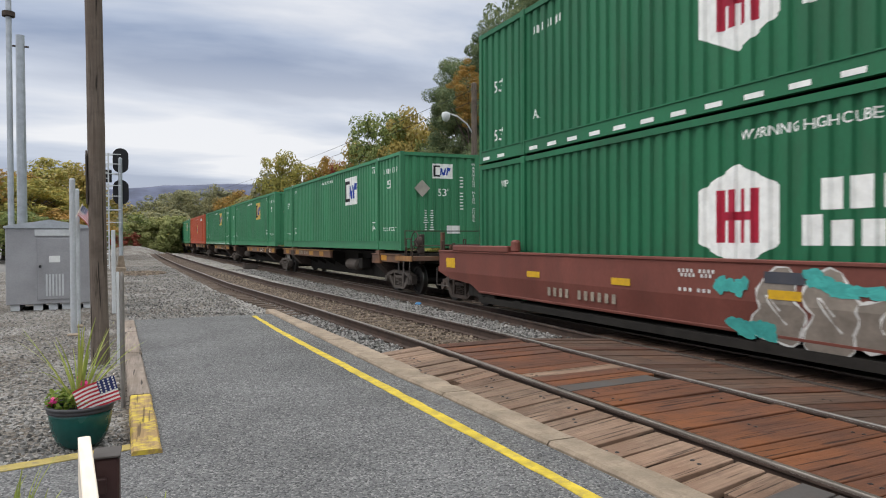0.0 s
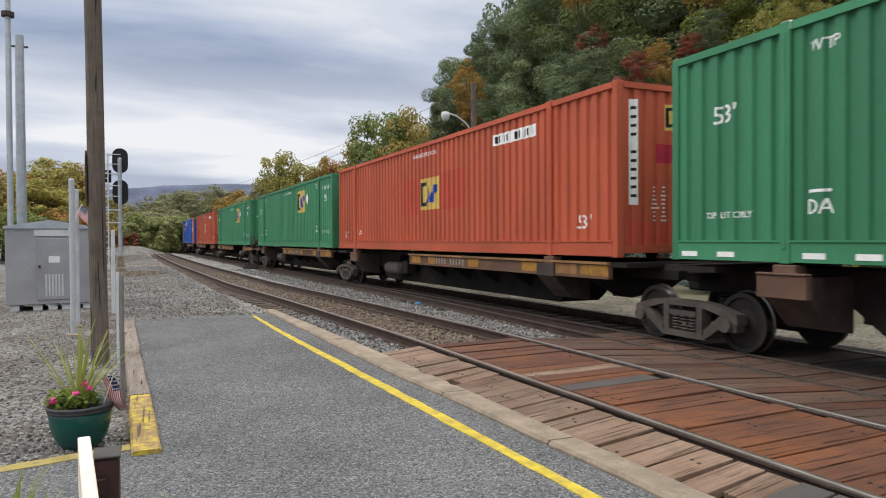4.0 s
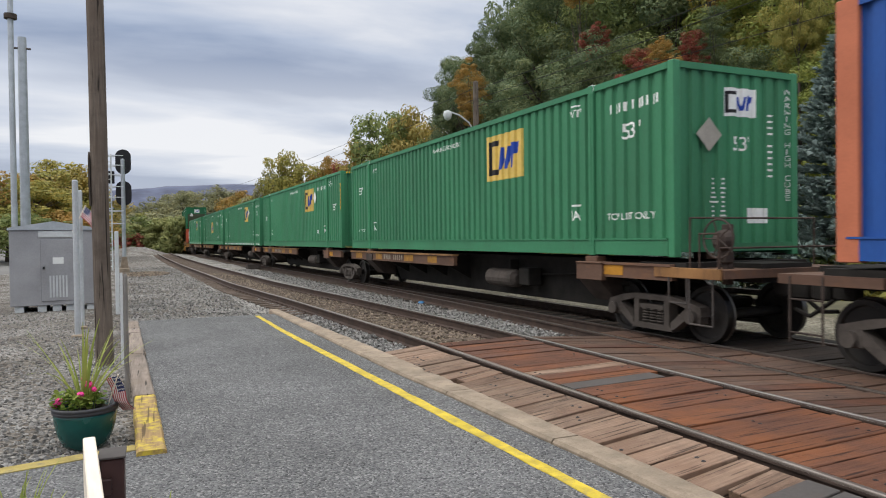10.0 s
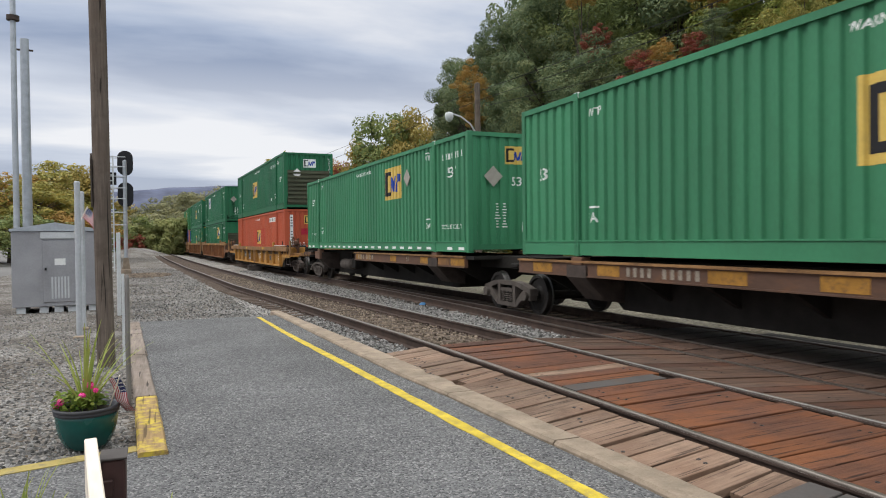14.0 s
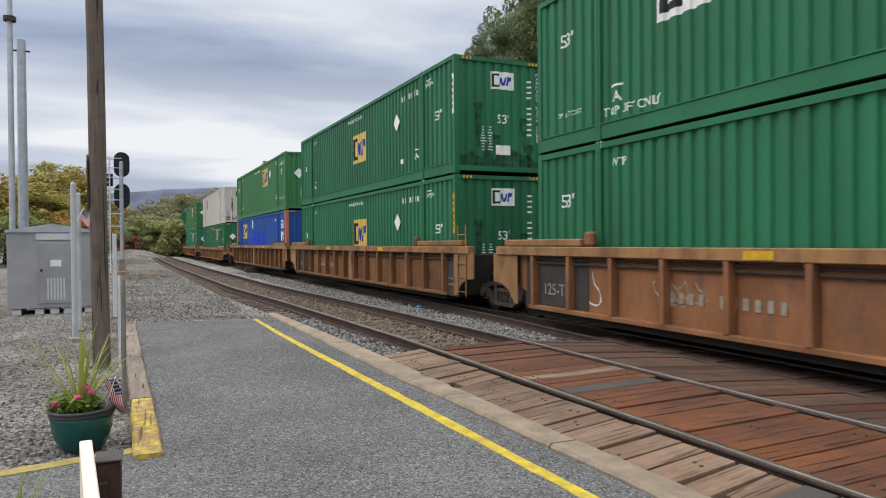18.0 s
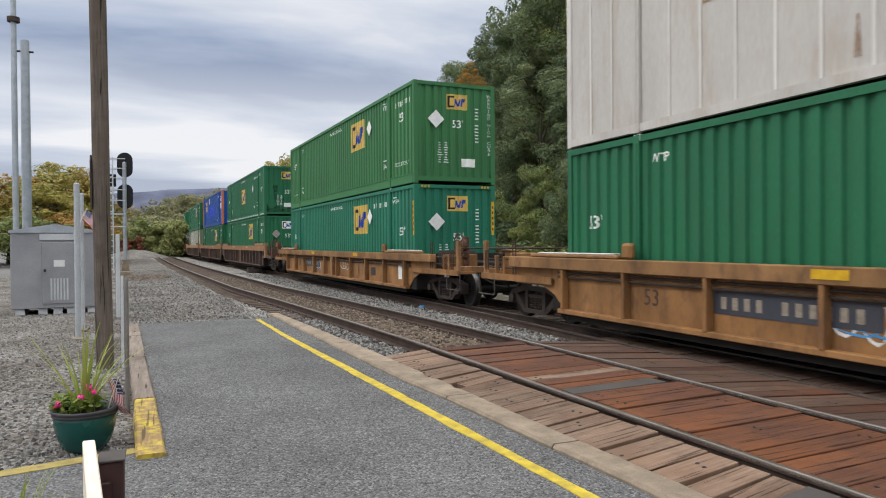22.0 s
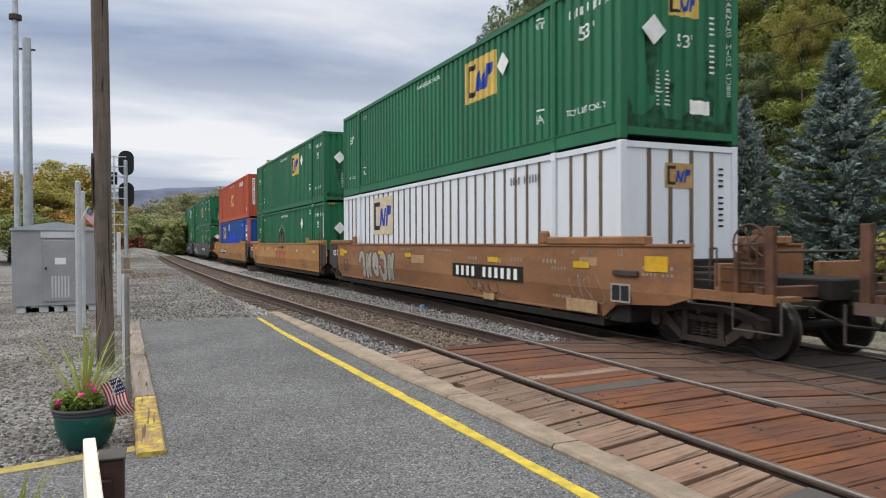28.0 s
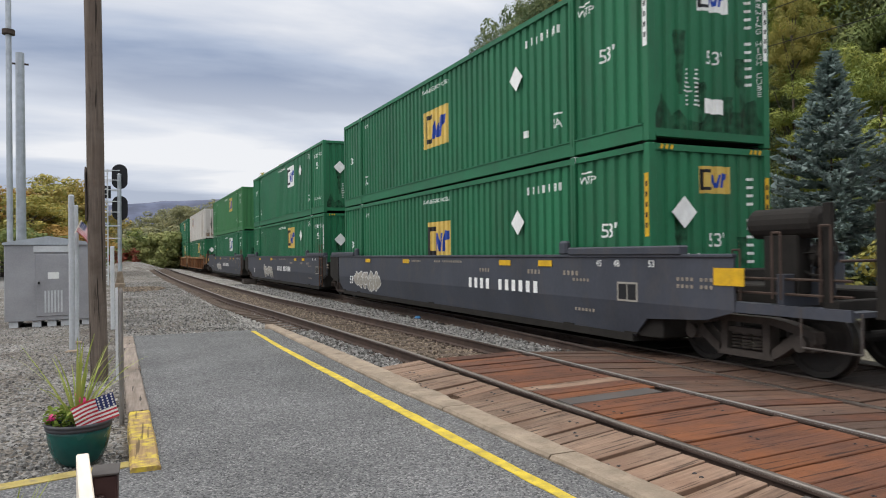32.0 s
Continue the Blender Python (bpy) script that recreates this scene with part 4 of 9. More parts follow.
def build_crossing():
    """Boards across the rails, in strips between kerb, rails and the far track."""
    root = thing("boarded_crossing", "weathered wooden boards of a foot crossing, stained with rust", "crossing", kind="structure")
    rng = random.Random(11)
    cols = [
        (lambda y: curb_x(y) + 0.042, lambda y: on_line(y, near_off(y) - 0.862)[0] - 0.012, PLANK_GREY, -0.078, 9.05),
        (lambda y: on_line(y, near_off(y) - 0.645)[0] + 0.01, lambda y: on_line(y, near_off(y) + 0.69)[0] - 0.02, PLANK_RED, -0.034, 9.2),
        (lambda y: on_line(y, near_off(y) + 0.80)[0], lambda y: 6.72 + 0.008 * y, PLANK_DARK, -0.050, 9.4),
        (lambda y: 6.86 + 0.008 * y, lambda y: on_line(y, -0.82)[0], PLANK_DARK, RAIL_Z - 0.022, 9.9),
        # between the far rails the train's shade is in the board colour
        (lambda y: on_line(y, -0.66)[0], lambda y: on_line(y, 0.66)[0], PLANK_SHADE, RAIL_Z - 0.02, 10.0),
    ]
    S = shape()
    add_lathe(S, [(0.017, -0.004), (0.016, 0.001), (0.010, 0.002), (0.006, -0.002)], "z", 9)
    BOLT_ME = mesh_of("bolt_hole", S, BLACK)
    # where the joints between the rails lie, from the far end
    joints = [9.2, 8.93, 8.66, 8.39, 8.13, 7.87, 7.61, 7.36, 7.10, 6.84, 6.60, 6.33, 6.09, 5.83, 5.49, 5.16, 4.83, 4.56, 4.30, 4.02, 3.76, 3.50, 3.22, 2.98]
    for c, (left, right, m, z, y_end) in enumerate(cols):
        y, row = y_end, 0
        while y > (-5.5 if c < 3 else -2.5):
            w = rng.uniform(0.235, 0.275) if c != 1 or row + 1 >= len(joints) else joints[row] - joints[row + 1]
            y0 = y - w
            row += 1
            ym = (y + y0) / 2
            l, r = left(ym) + rng.uniform(0, 0.015) + (0.29 * max(0, 1 - abs(ym - 6.95) / 0.5) + 0.36 * max(0, 1 - abs(ym - 3.2) / 0.36) if c == 0 else 0), right(ym) - rng.uniform(0, 0.015)
            zt = z + rng.uniform(-0.012, 0.008)
            mm, lab = m, ""
            if c == 1 and 5.83 < ym < 6.09:
                mm, lab, zt = STEEL_PLATE, "grey steel plate among the boards", z + 0.006
                r -= 0.12
            elif c == 1 and 6.60 < ym < 6.84:
                mm = PLANK_GREY
            elif c == 1:
                mm = PLANK_ORANGE if ym < 4.0 or 4.5 < ym < 5.2 or 6.1 < ym < 6.33 or 8.6 < ym < 8.95 else rng.choice([PLANK_RED, PLANK_RED, PLANK_ORANGE])
            elif c == 2:
                mm = rng.choices([PLANK_DARK, PLANK_RED], [8, 1.5])[0]
            elif c == 0:
                mm = STEEL_PLATE if 2.45 < ym < 2.95 else PLANK_GREY
            S = shape()
            add_box(S, 0, max(0.05, r - l), -w / 2 + (0.010 if c == 0 else 0.006) + rng.uniform(0, 0.008), w / 2 - (0.010 if c == 0 else 0.006) - rng.uniform(0, 0.008), -0.09, 0, 0.005)
            tilt = rng.uniform(-0.5, 0.5)
            board = part("plank", mesh_of("plank", S, mm), root, lab, pose(l, ym, zt, rng.uniform(-0.8, 0.8), math.degrees(math.atan2((-0.062, -0.014, 0.105, 0, 0)[c], r - l)), (4.5, 2.2, 1.5, 1.0, 1.0)[c] + tilt))
            if mm is not STEEL_PLATE and rng.random() < 0.6:
                bx = rng.choice([0.14, 0.5 * (r - l), r - l - 0.16]) + rng.uniform(-0.06, 0.06)
                for by in (-0.04, 0.035):
                    part("bolt_hole", BOLT_ME, board, at=pose(bx + rng.uniform(-0.03, 0.03), by, 0.0015))
            y = y0
    # dark bed below the boards
    S = shape()
    strip(S, [-5.4, 0, 5, 8.9], lambda y: curb_x(y) + 0.01, lambda y: on_line(y, 1.4)[0], -0.5, -0.19)
    part("packing", mesh_of("packing", S, GRIME), root)


def stone_field(name, label, rng, count, place, size, m):
    """Loose stones joined into one mesh."""
    base = np.array([(1, 0, -0.2), (0.3, 0.95, 0), (-0.8, 0.55, -0.1), (-0.85, -0.5, 0), (0.25, -0.95, -0.1), (0.2, 0.1, 0.75), (-0.25, -0.1, 0.6), (0, 0, -0.7)], float)
    tri = np.array([(0, 1, 5), (1, 2, 5), (2, 6, 5), (2, 3, 6), (3, 4, 6), (4, 5, 6), (4, 0, 5), (1, 0, 7), (2, 1, 7), (3, 2, 7), (4, 3, 7), (0, 4, 7)])
    gen = np.random.default_rng(rng)
    vs, fs = [], []
    k = 0
    while k < count:
        x, y, z = place(gen)
        q = base * (1 + gen.uniform(-0.25, 0.25, base.shape)) * gen.uniform(0.6, 1.0, 3) * size * gen.uniform(0.5, 1.35)
        a, b = gen.uniform(0, 6.28, 2)
        ca, sa, cb, sb = math.cos(a), math.sin(a), math.cos(b * 0.15), math.sin(b * 0.15)
        q = q @ np.array([[ca, sa, 0], [-sa, ca, 0], [0, 0, 1]]) @ np.array([[1, 0, 0], [0, cb, sb], [0, -sb, cb]])
        vs.append(q + (x, y, z))
        fs.append(tri + 8 * k)
        k += 1
    me = bpy.data.meshes.new(name)
    me.from_pydata(np.concatenate(vs).tolist(), [], np.concatenate(fs).tolist())
    me.materials.append(m)
    return thing(name, label, "stones", kind="stuff", data=me)


def build_stones():
    def left_side(g):
        y = 5.35 + 13 * g.random() ** 1.5
        x = edge_x(y) - 0.25 - (0.3 + 0.42 * y) * g.random()
        return x, y, ground_z(x, y) + 0.006

    def beside(g):
        y = 14.15 + 32 * g.random() ** 1.6
        u = g.uniform(-8.6, -5.2)
        x = on_line(y)[0] + u
        return x, y, ground_z(x, y) + 0.012

    def shoulder(g):
        y = 9.05 + 26 * g.random() ** 1.5
        u = -5.3 + g.uniform(0, 0.75)
        x = on_line(y)[0] + u
        if y < 14.8:
            x = curb_x(y) + 0.05 + (on_line(y, near_off(y) - 0.86)[0] - curb_x(y) - 0.05) * g.random()
            return x, y, -0.185 + 0.04 * g.random()
        return x, y, ground_z(x, y) + 0.02

    def between(g):
        y = 9.5 + 32 * g.random() ** 1.5
        u = g.choice([g.uniform(-2.95, -1.3), g.uniform(-2.9, -1.5)])
        x = on_line(y)[0] + u
        return x, y, ground_z(x, y) + 0.025

    def inside(g):
        y = 9.25 + 28 * g.random() ** 1.4
        x = on_line(y, near_off(y) + g.uniform(-0.68, 0.68))[0]
        return x, y, -0.20 + 0.035 * g.random()

    stone_field("loose_gravel", "loose grey gravel stones beside the platform", 1, 9000, left_side, 0.020, STONE_M)
    stone_field("gravel_shoulder", "loose grey ballast stones beside the track", 2, 7000, beside, 0.028, STONE_M)
    stone_field("ballast_edge", "pale crushed ballast along the kerb", 3, 8000, shoulder, 0.034, STONE_M)
    stone_field("ballast_between", "pale crushed ballast between the two tracks", 4, 7000, between, 0.036, STONE_M)
    def dark_patch(g):
        a, r = g.uniform(0, 6.28), math.sqrt(g.random())
        x, y = -0.4 + 1.1 * r * math.cos(a), 36.5 + 2.4 * r * math.sin(a)
        return x, y, ground_z(x, y) + 0.02 + 0.06 * (1 - r)

    stone_field("dark_stones", "patch of darker brown stones in the gravel", 6, 1500, dark_patch, 0.05, STONE_D)
    stone_field("ballast_inside", "brown stained ballast between the near rails", 5, 9000, inside, 0.032, STONE_D)


build_ground()
build_tracks()
build_platform()

# ---- the train ----
BOX_L, BOX_W, BOX_H = 16.154, 2.59, 2.91
HL, HW = BOX_L / 2, BOX_W / 2
POST_Y = 6.096
CACHE = {}


def cached(key, make):
    if key not in CACHE:
        CACHE[key] = make()
    return CACHE[key]


def letters(text, size, m):
    """Flat lettering as a mesh in the plane x, z, centred."""
    def make():
        cu = bpy.data.curves.new("lettering", "FONT")
        cu.body, cu.size, cu.align_x, cu.align_y, cu.extrude = text, size, "CENTER", "CENTER", 0.002
        cu.resolution_u = 2
        ob = bpy.data.objects.new("lettering", cu)
        scene.collection.objects.link(ob)
        me = bpy.data.meshes.new_from_object(ob.evaluated_get(bpy.context.evaluated_depsgraph_get()))
        bpy.data.objects.remove(ob)
        me.transform(Matrix.Rotation(radians(90), 4, "X"))
        me.materials.clear()
        me.materials.append(m)
        return me
    return cached(("text", text, size, m.name), make)


def corrugated(w, z0, z1, pitch, depth, m):
    """A sheet of trapezoid corrugations along x from -w/2 to w/2, its outer faces at y = 0, looking to -y."""
    def make():
        n = max(1, round(w / pitch))
        p = w / n
        pts = [(-w / 2, 0.0)]
        for i in range(n):
            o = -w / 2 + i * p
            pts += [(o + 0.46 * p, 0.0), (o + 0.56 * p, depth), (o + 0.86 * p, depth), (o + 0.96 * p, 0.0)]
        pts.append((w / 2, 0.0))
        S = shape()
        k = len(pts)
        vs = [(x, y, z) for z in (z0, z1) for x, y in pts] + [(x, y + 0.012, z) for z in (z0, z1) for x, y in pts]
        fs = [(i, i + 1, k + i + 1, k + i) for i in range(k - 1)] + [(2 * k + i + 1, 2 * k + i, 3 * k + i, 3 * k + i + 1) for i in range(k - 1)]
        add_faces(S, vs, fs)
        me = bpy.data.meshes.new("panel")
        me.from_pydata(S[0], [], S[1])
        me.materials.append(m)
        return me
    return cached(("corr", round(w, 3), z0, z1, pitch, depth, m.name), make)


def ribbed(w, z0, z1, m):
    """A flat sheet."""
    def make():
        S = shape()
        add_box(S, -w / 2, w / 2, 0.0, 0.03, z0, z1)
        return mesh_of("panel", S, m)
    return cached(("rib", round(w, 3), z0, z1, m.name), make)


def add_ribs(panel, w, z0, z1, pitch, rm, half=0.042):
    """Narrow upright ribs of another colour on a flat sheet."""
    n = max(2, round(w / pitch))
    me = block(("panel_rib", z0, z1, half), rm, (-half, half, -0.014, -0.001, z0, z1), c=0.003)
    for i in range(1, n):
        part("rib", me, panel, at=pose(-w / 2 + i * w / n, 0, 0))


def block(key, m, *dims, c=0.0):
    def make():
        S = shape()
        for d in dims:
            add_box(S, *d, c=c)
        return mesh_of("block", S, m)
    return cached((key, m.name), make)


def flat(name, parent, w, h, m, at, label="", thick=0.004):
    """A thin plate in the plane x, z, looking to -y."""
    me = cached(("flat", round(w, 3), round(h, 3), m.name, thick), lambda: block(("flatblock", round(w, 3), round(h, 3), thick), m, (-w / 2, w / 2, -thick, 0, -h / 2, h / 2)))
    return part(name, me, parent, label, at)


def id_bars(w, h, n, m, upright=False):
    """A row of small plain bars in place of a serial number."""
    def make():
        S = shape()
        for i in range(n):
            if n > 6 and i == 4:
                continue
            a = -w / 2 + w * (i + 0.24) / n
            b = -w / 2 + w * (i + 0.72) / n
            if upright:
                add_box(S, -h / 2, h / 2, -0.004, 0, -b, -a)
            else:
                add_box(S, a, b, -0.004, 0, -h / 2, h / 2)
        return mesh_of("bars", S, m)
    return cached(("bars", round(w, 3), round(h, 3), n, m.name, upright), make)


def profile(breaks_from):
    """Depth of a corrugated face along its width, as break points."""
    out = []
    for cx, w, pitch, depth in breaks_from:
        n = max(1, round(w / pitch))
        p = w / n
        for i in range(n):
            o = cx - w / 2 + i * p
            out += [(o, 0.0), (o + 0.46 * p, 0.0), (o + 0.56 * p, depth), (o + 0.86 * p, depth), (o + 0.96 * p, 0.0)]
        out.append((cx + w / 2, 0.0))
    return out


END_W = HL - POST_Y - 0.085 - 0.13
SIDE_PROFILE = profile([(-HL + 0.13 + END_W / 2, END_W, 0.272, 0.046), (0.0, 2 * POST_Y - 0.17, 0.272, 0.046), (HL - 0.13 - END_W / 2, END_W, 0.272, 0.046)])
END_PROFILE = profile([(0.0, 2 * HW - 0.28, 0.26, 0.041)])


def clip_x(poly, lim, keep_right):
    out = []
    for i, (x, z) in enumerate(poly):
        x2, z2 = poly[(i + 1) % len(poly)]
        a, b = (x >= lim) == keep_right or x == lim, (x2 >= lim) == keep_right or x2 == lim
        if a:
            out.append((x, z))
        if a != b and x2 != x:
            f = (lim - x) / (x2 - x)
            out.append((lim, z + (z2 - z) * f))
    return out


def conform(polys, u0, z0, prof, out):
    """Lay convex polygons (x, z) onto a corrugated face at u0, z0, out metres proud of it."""
    S = shape()
    for poly in polys:
        pl = [(x + u0, z + z0) for x, z in poly]
        lo, hi = min(q[0] for q in pl), max(q[0] for q in pl)
        for (xa, da), (xb, db) in zip(prof, prof[1:]):
            if xb - xa < 1e-6 or xb <= lo or xa >= hi:
                continue
            c = clip_x(clip_x(pl, xa, True), xb, False)
            if len(c) < 3:
                continue
            add_faces(S, [(x, da + (db - da) * (x - xa) / (xb - xa) - out, z) for x, z in c], [tuple(range(len(c)))])
    return S


def decal(name, root, polys, u0, z0, prof, m, base, out=0.003, label="", key=None):
    """A painted mark that follows the corrugations."""
    def make():
        S = conform(polys, u0, z0, prof, out)
        index, vs = {}, []
        fs = []
        for f in S[1]:
            q = []
            for i in f:
                k = tuple(round(c, 4) for c in S[0][i])
                if k not in index:
                    index[k] = len(vs)
                    vs.append(S[0][i])
                if index[k] not in q:
                    q.append(index[k])
            if len(q) > 2:
                fs.append(q)
        me = bpy.data.meshes.new(name)
        me.from_pydata(vs, [], fs)
        me.materials.append(m)
        return me
    me = cached(("decal", key or name, round(u0, 3), round(z0, 3), len(prof), prof[1][0], out, m.name), make) if key else make()
    return part(name, me, root, label, base)


def rect(w, h, cx=0.0, cz=0.0):
    return [(cx - w / 2, cz - h / 2), (cx + w / 2, cz - h / 2), (cx + w / 2, cz + h / 2), (cx - w / 2, cz + h / 2)]


def glyphs(text, size):
    """The filled triangles of a line of lettering, centred."""
    def make():
        cu = bpy.data.curves.new("lettering", "FONT")
        cu.body, cu.size, cu.align_x, cu.align_y, cu.resolution_u = text, size, "CENTER", "CENTER", 2
        cu.offset = 0.008 * size
        ob = bpy.data.objects.new("lettering", cu)
        scene.collection.objects.link(ob)
        me = bpy.data.meshes.new_from_object(ob.evaluated_get(bpy.context.evaluated_depsgraph_get()))
        bpy.data.objects.remove(ob)
        out = []
        for f in me.polygons:
            q = [tuple(me.vertices[i].co[:2]) for i in f.vertices]
            out.append(q)
        return out
    return cached(("glyphs", text, size), make)


def bars_polys(w, h, n, upright=False, skip=True):
    out = []
    for i in range(n):
        if skip and n > 6 and i == 4:
            continue
        a, b = -w / 2 + w * (i + 0.30) / n, -w / 2 + w * (i + 0.64) / n
        out.append([(-h / 2, -b), (h / 2, -b), (h / 2, -a), (-h / 2, -a)] if upright else [(a, -h / 2), (b, -h / 2), (b, h / 2), (a, h / 2)])
    return out


BLACK_SHAPE = [rect(0.09, 0.76, -0.385, 0.0), rect(0.21, 0.12, -0.235, 0.32), rect(0.21, 0.12, -0.235, -0.32)]
BLUE_SHAPE = [[(-0.14, -0.28), (-0.06, -0.28), (0.0, 0.20), (-0.08, 0.20)], [(0.0, 0.20), (0.05, -0.12), (0.02, -0.28), (-0.04, -0.05)], [(0.05, -0.12), (0.12, 0.20), (0.19, 0.20), (0.11, -0.28), (0.02, -0.28)],
              [(0.16, -0.28), (0.24, -0.28), (0.30, 0.26), (0.22, 0.26)], [(0.24, 0.0), (0.40, 0.02), (0.43, 0.24), (0.28, 0.26)]]


def scaled(polys, w, h):
    return [[(x * w, z * h) for x, z in p] for p in polys]


def side_at(y, z, out=0.006):
    """On the platform side of a container: y along it, z up; text runs from far to near."""
    return pose(-HW - out, y, z, 0, 0, -90)


COLOURS = {
    "G": (GREEN, GREEN, "green"), "L": (LGREEN, LGREEN, "faded light green"), "T": (TEAL, TEAL, "teal green"), "O": (ORANGE, ORANGE, "orange"),
    "B": (BLUE, POST_ORANGE, "blue"), "P": (BLUE, POST_PINK, "blue"), "W": (WHITE_W, WHITE_C, "rust-streaked white"), "R": (WHITE_R, WHITE_R, "white ribbed"),
    "V": (OLIVE_C, OLIVE_C, "grey-green ribbed"), "H": (DGREEN, DGREEN, "dark green"), "D": (DGREEN, DGREEN, "weathered green"),
}


def shipping_container(code, marks, where):
    """code: paint; marks: w white emblem, f white front emblem, d side diamond, e front diamond, g grey diamonds, s dashes, v yellow strips, u white strips, l louvred front, n no emblem."""
    marks, _, spot_y = marks.partition("@")
    body, post, word = COLOURS[code]
    extra = {"B": " with salmon corner posts", "P": " with pink corner posts"}.get(code, "")
    root = thing("shipping_container", f"{word} steel container{extra} on {where}", "container", group="containers of the train")
    pitch, depth = 0.272, 0.046
    z0, z1 = (0.285 if code != "W" else 0.15), 2.80
    low = (-0.05, 0.05, -HL + 0.13, HL - 0.13, 0.02, 0.265), (-0.068, 0.056, -HL + 0.13, HL - 0.13, 0.262, 0.285)
    if code == "W":
        low = ((-0.05, 0.05, -HL + 0.13, HL - 0.13, 0.02, 0.15),)
    mid_w, end_w = 2 * POST_Y - 0.17, HL - POST_Y - 0.085 - 0.13
    ends = (-HL + 0.13 + end_w / 2, HL - 0.13 - end_w / 2)
    for side in (-1, 1):
        turn = -90 if side < 0 else 90
        for w, ys in ((mid_w, (0,)), (end_w, ends)):
            for y in ys:
                if code in "RVW":
                    me = ribbed(w, z0, z1, body)
                else:
                    me = corrugated(w, z0, z1, pitch, depth, body)
                sp = part("side_panel", me, root, at=pose(side * (HW - 0.032), y, 0, 0, 0, turn))
                if code in "RVW":
                    add_ribs(sp, w, z0, z1, 0.47 if code != "W" else 0.62, RIB_BROWN if code == "R" else WHITE_C, 0.042 if code != "W" else 0.026)
        part("top_rail", block("top_rail", body, (-0.045, 0.045, -HL + 0.13, HL - 0.13, 2.80, 2.90)), root, at=pose(side * (HW - 0.045), 0, 0))
        part("bottom_rail", block(("bottom_rail", code == "W"), body, *low), root, at=pose(side * (HW - 0.048), 0, 0))
        for y in (-POST_Y, POST_Y):
            lp = part("lifting_post", block("lift_post", body, (-0.066, 0.05, -0.074, 0.074, 0.0, 2.91), (-0.078, 0.03, -0.024, 0.024, 0.17, 2.78), c=0.008), root, at=pose(side * (HW - 0.042), y, 0))
            part("casting", block("casting", WHITE if (code in "GTLD" and side < 0) else body, (-0.06, 0.06, -0.075, 0.075, 2.80, 2.915), c=0.008), lp)
        for y in (-HL + 0.065, HL - 0.065):
            cp = part("corner_post", block("corner_post", post, (-0.07, 0.07, -0.065, 0.065, 0.0, 2.91) if code not in "BP" else (-0.08, 0.08, -0.21 if y < 0 else -0.065, 0.065 if y < 0 else 0.21, 0.0, 2.91), c=0.01), root, at=pose(side * (HW - 0.07), y + (0.145 if code in "BP" and y < 0 else 0), 0))
    # ends
    if code in "RVW":
        fm = ribbed(2 * HW - 0.28, 0.2, 2.80, body)
    else:
        fm = corrugated(2 * HW - 0.28, 0.2, 2.80, 0.26, 0.041, body)
    ep = part("end_panel", fm, root, at=pose(0, -HL + 0.03, 0))
    if code in "RVW":
        add_ribs(ep, 2 * HW - 0.28, 0.2, 2.80, 0.45, RIB_BROWN if code == "R" else WHITE_C)
    for k in (-1, 1):
        d = part("door", block("door", body, (-0.57, 0.57, -0.02, 0.02, 0.2, 2.8)), root, at=pose(k * 0.575, HL - 0.03, 0))
        for q in (-0.25, 0.25):
            part("lock_bar", block("lock_bar", GALV, (-0.018, 0.018, 0.02, 0.055, 0.15, 2.85)), d, at=pose(q, 0, 0))
    part("end_rail", block("end_rail_t", body, (-HW + 0.14, HW - 0.14, -0.05, 0.05, 2.80, 2.90)), root, at=pose(0, -HL + 0.055, 0))
    part("end_rail", block("end_rail_b", body, (-HW + 0.14, HW - 0.14, -0.05, 0.05, 0.075, 0.2)), root, at=pose(0, -HL + 0.055, 0))
    part("end_rail", block("end_rail_t", body, (-HW + 0.14, HW - 0.14, -0.05, 0.05, 2.80, 2.90)), root, at=pose(0, HL - 0.055, 0))
    part("end_rail", block("end_rail_back", body, (-HW + 0.14, HW - 0.14, -0.05, 0.05, 0.02, 0.2)), root, at=pose(0, HL - 0.055, 0))
    part("roof", block("roof", body, (-HW + 0.09, HW - 0.09, -HL + 0.13, HL - 0.13, 2.84, 2.87)), root)
    part("floor", block("floor", GRIME, (-HW + 0.1, HW - 0.1, -HL + 0.13, HL - 0.13, 0.07, 0.12)), root)
    # feet
    for y in (-POST_Y, POST_Y, -HL + 0.2):
        for x in (-HW + 0.15, HW - 0.15):
            part("foot", block("foot", GRIME, (-0.1, 0.1, -0.09, 0.09, -0.012, 0.02)), root, at=pose(x, y, 0))
    # lettering and signs that follow the corrugations, on the platform side and on the leading end
    ink = BLACK if code in "WR" else WHITE
    prof = [(-HL, 0.0), (HL, 0.0)] if code in "RVW" else SIDE_PROFILE
    eprof = [(-HW, 0.0), (HW, 0.0)] if code in "RVW" else END_PROFILE
    sbase = pose(-(HW - 0.032) - (0.012 if code in "RVW" else 0), 0, 0, 0, 0, -90)
    ebase = pose(0, -HL + 0.03 - (0.012 if code in "RVW" else 0), 0)

    def put(name, polys, y, z, m, label="", out=0.003, end=False, key=None):
        return decal(name, root, polys, y if end else -y, z, eprof if end else prof, m, ebase if end else sbase, out, label, key)

    def words(text, size, y, z, m=None, end=False):
        return put("lettering", glyphs(text, size), y, z, m or ink, "", 0.003, end, ("t", text, size))

    def serial(w, h, n, y, z, upright=False, end=False, m=None):
        return put("serial_marking", bars_polys(w, h, n, upright), y, z, m or ink, "", 0.003, end, ("s", w, h, n, upright))

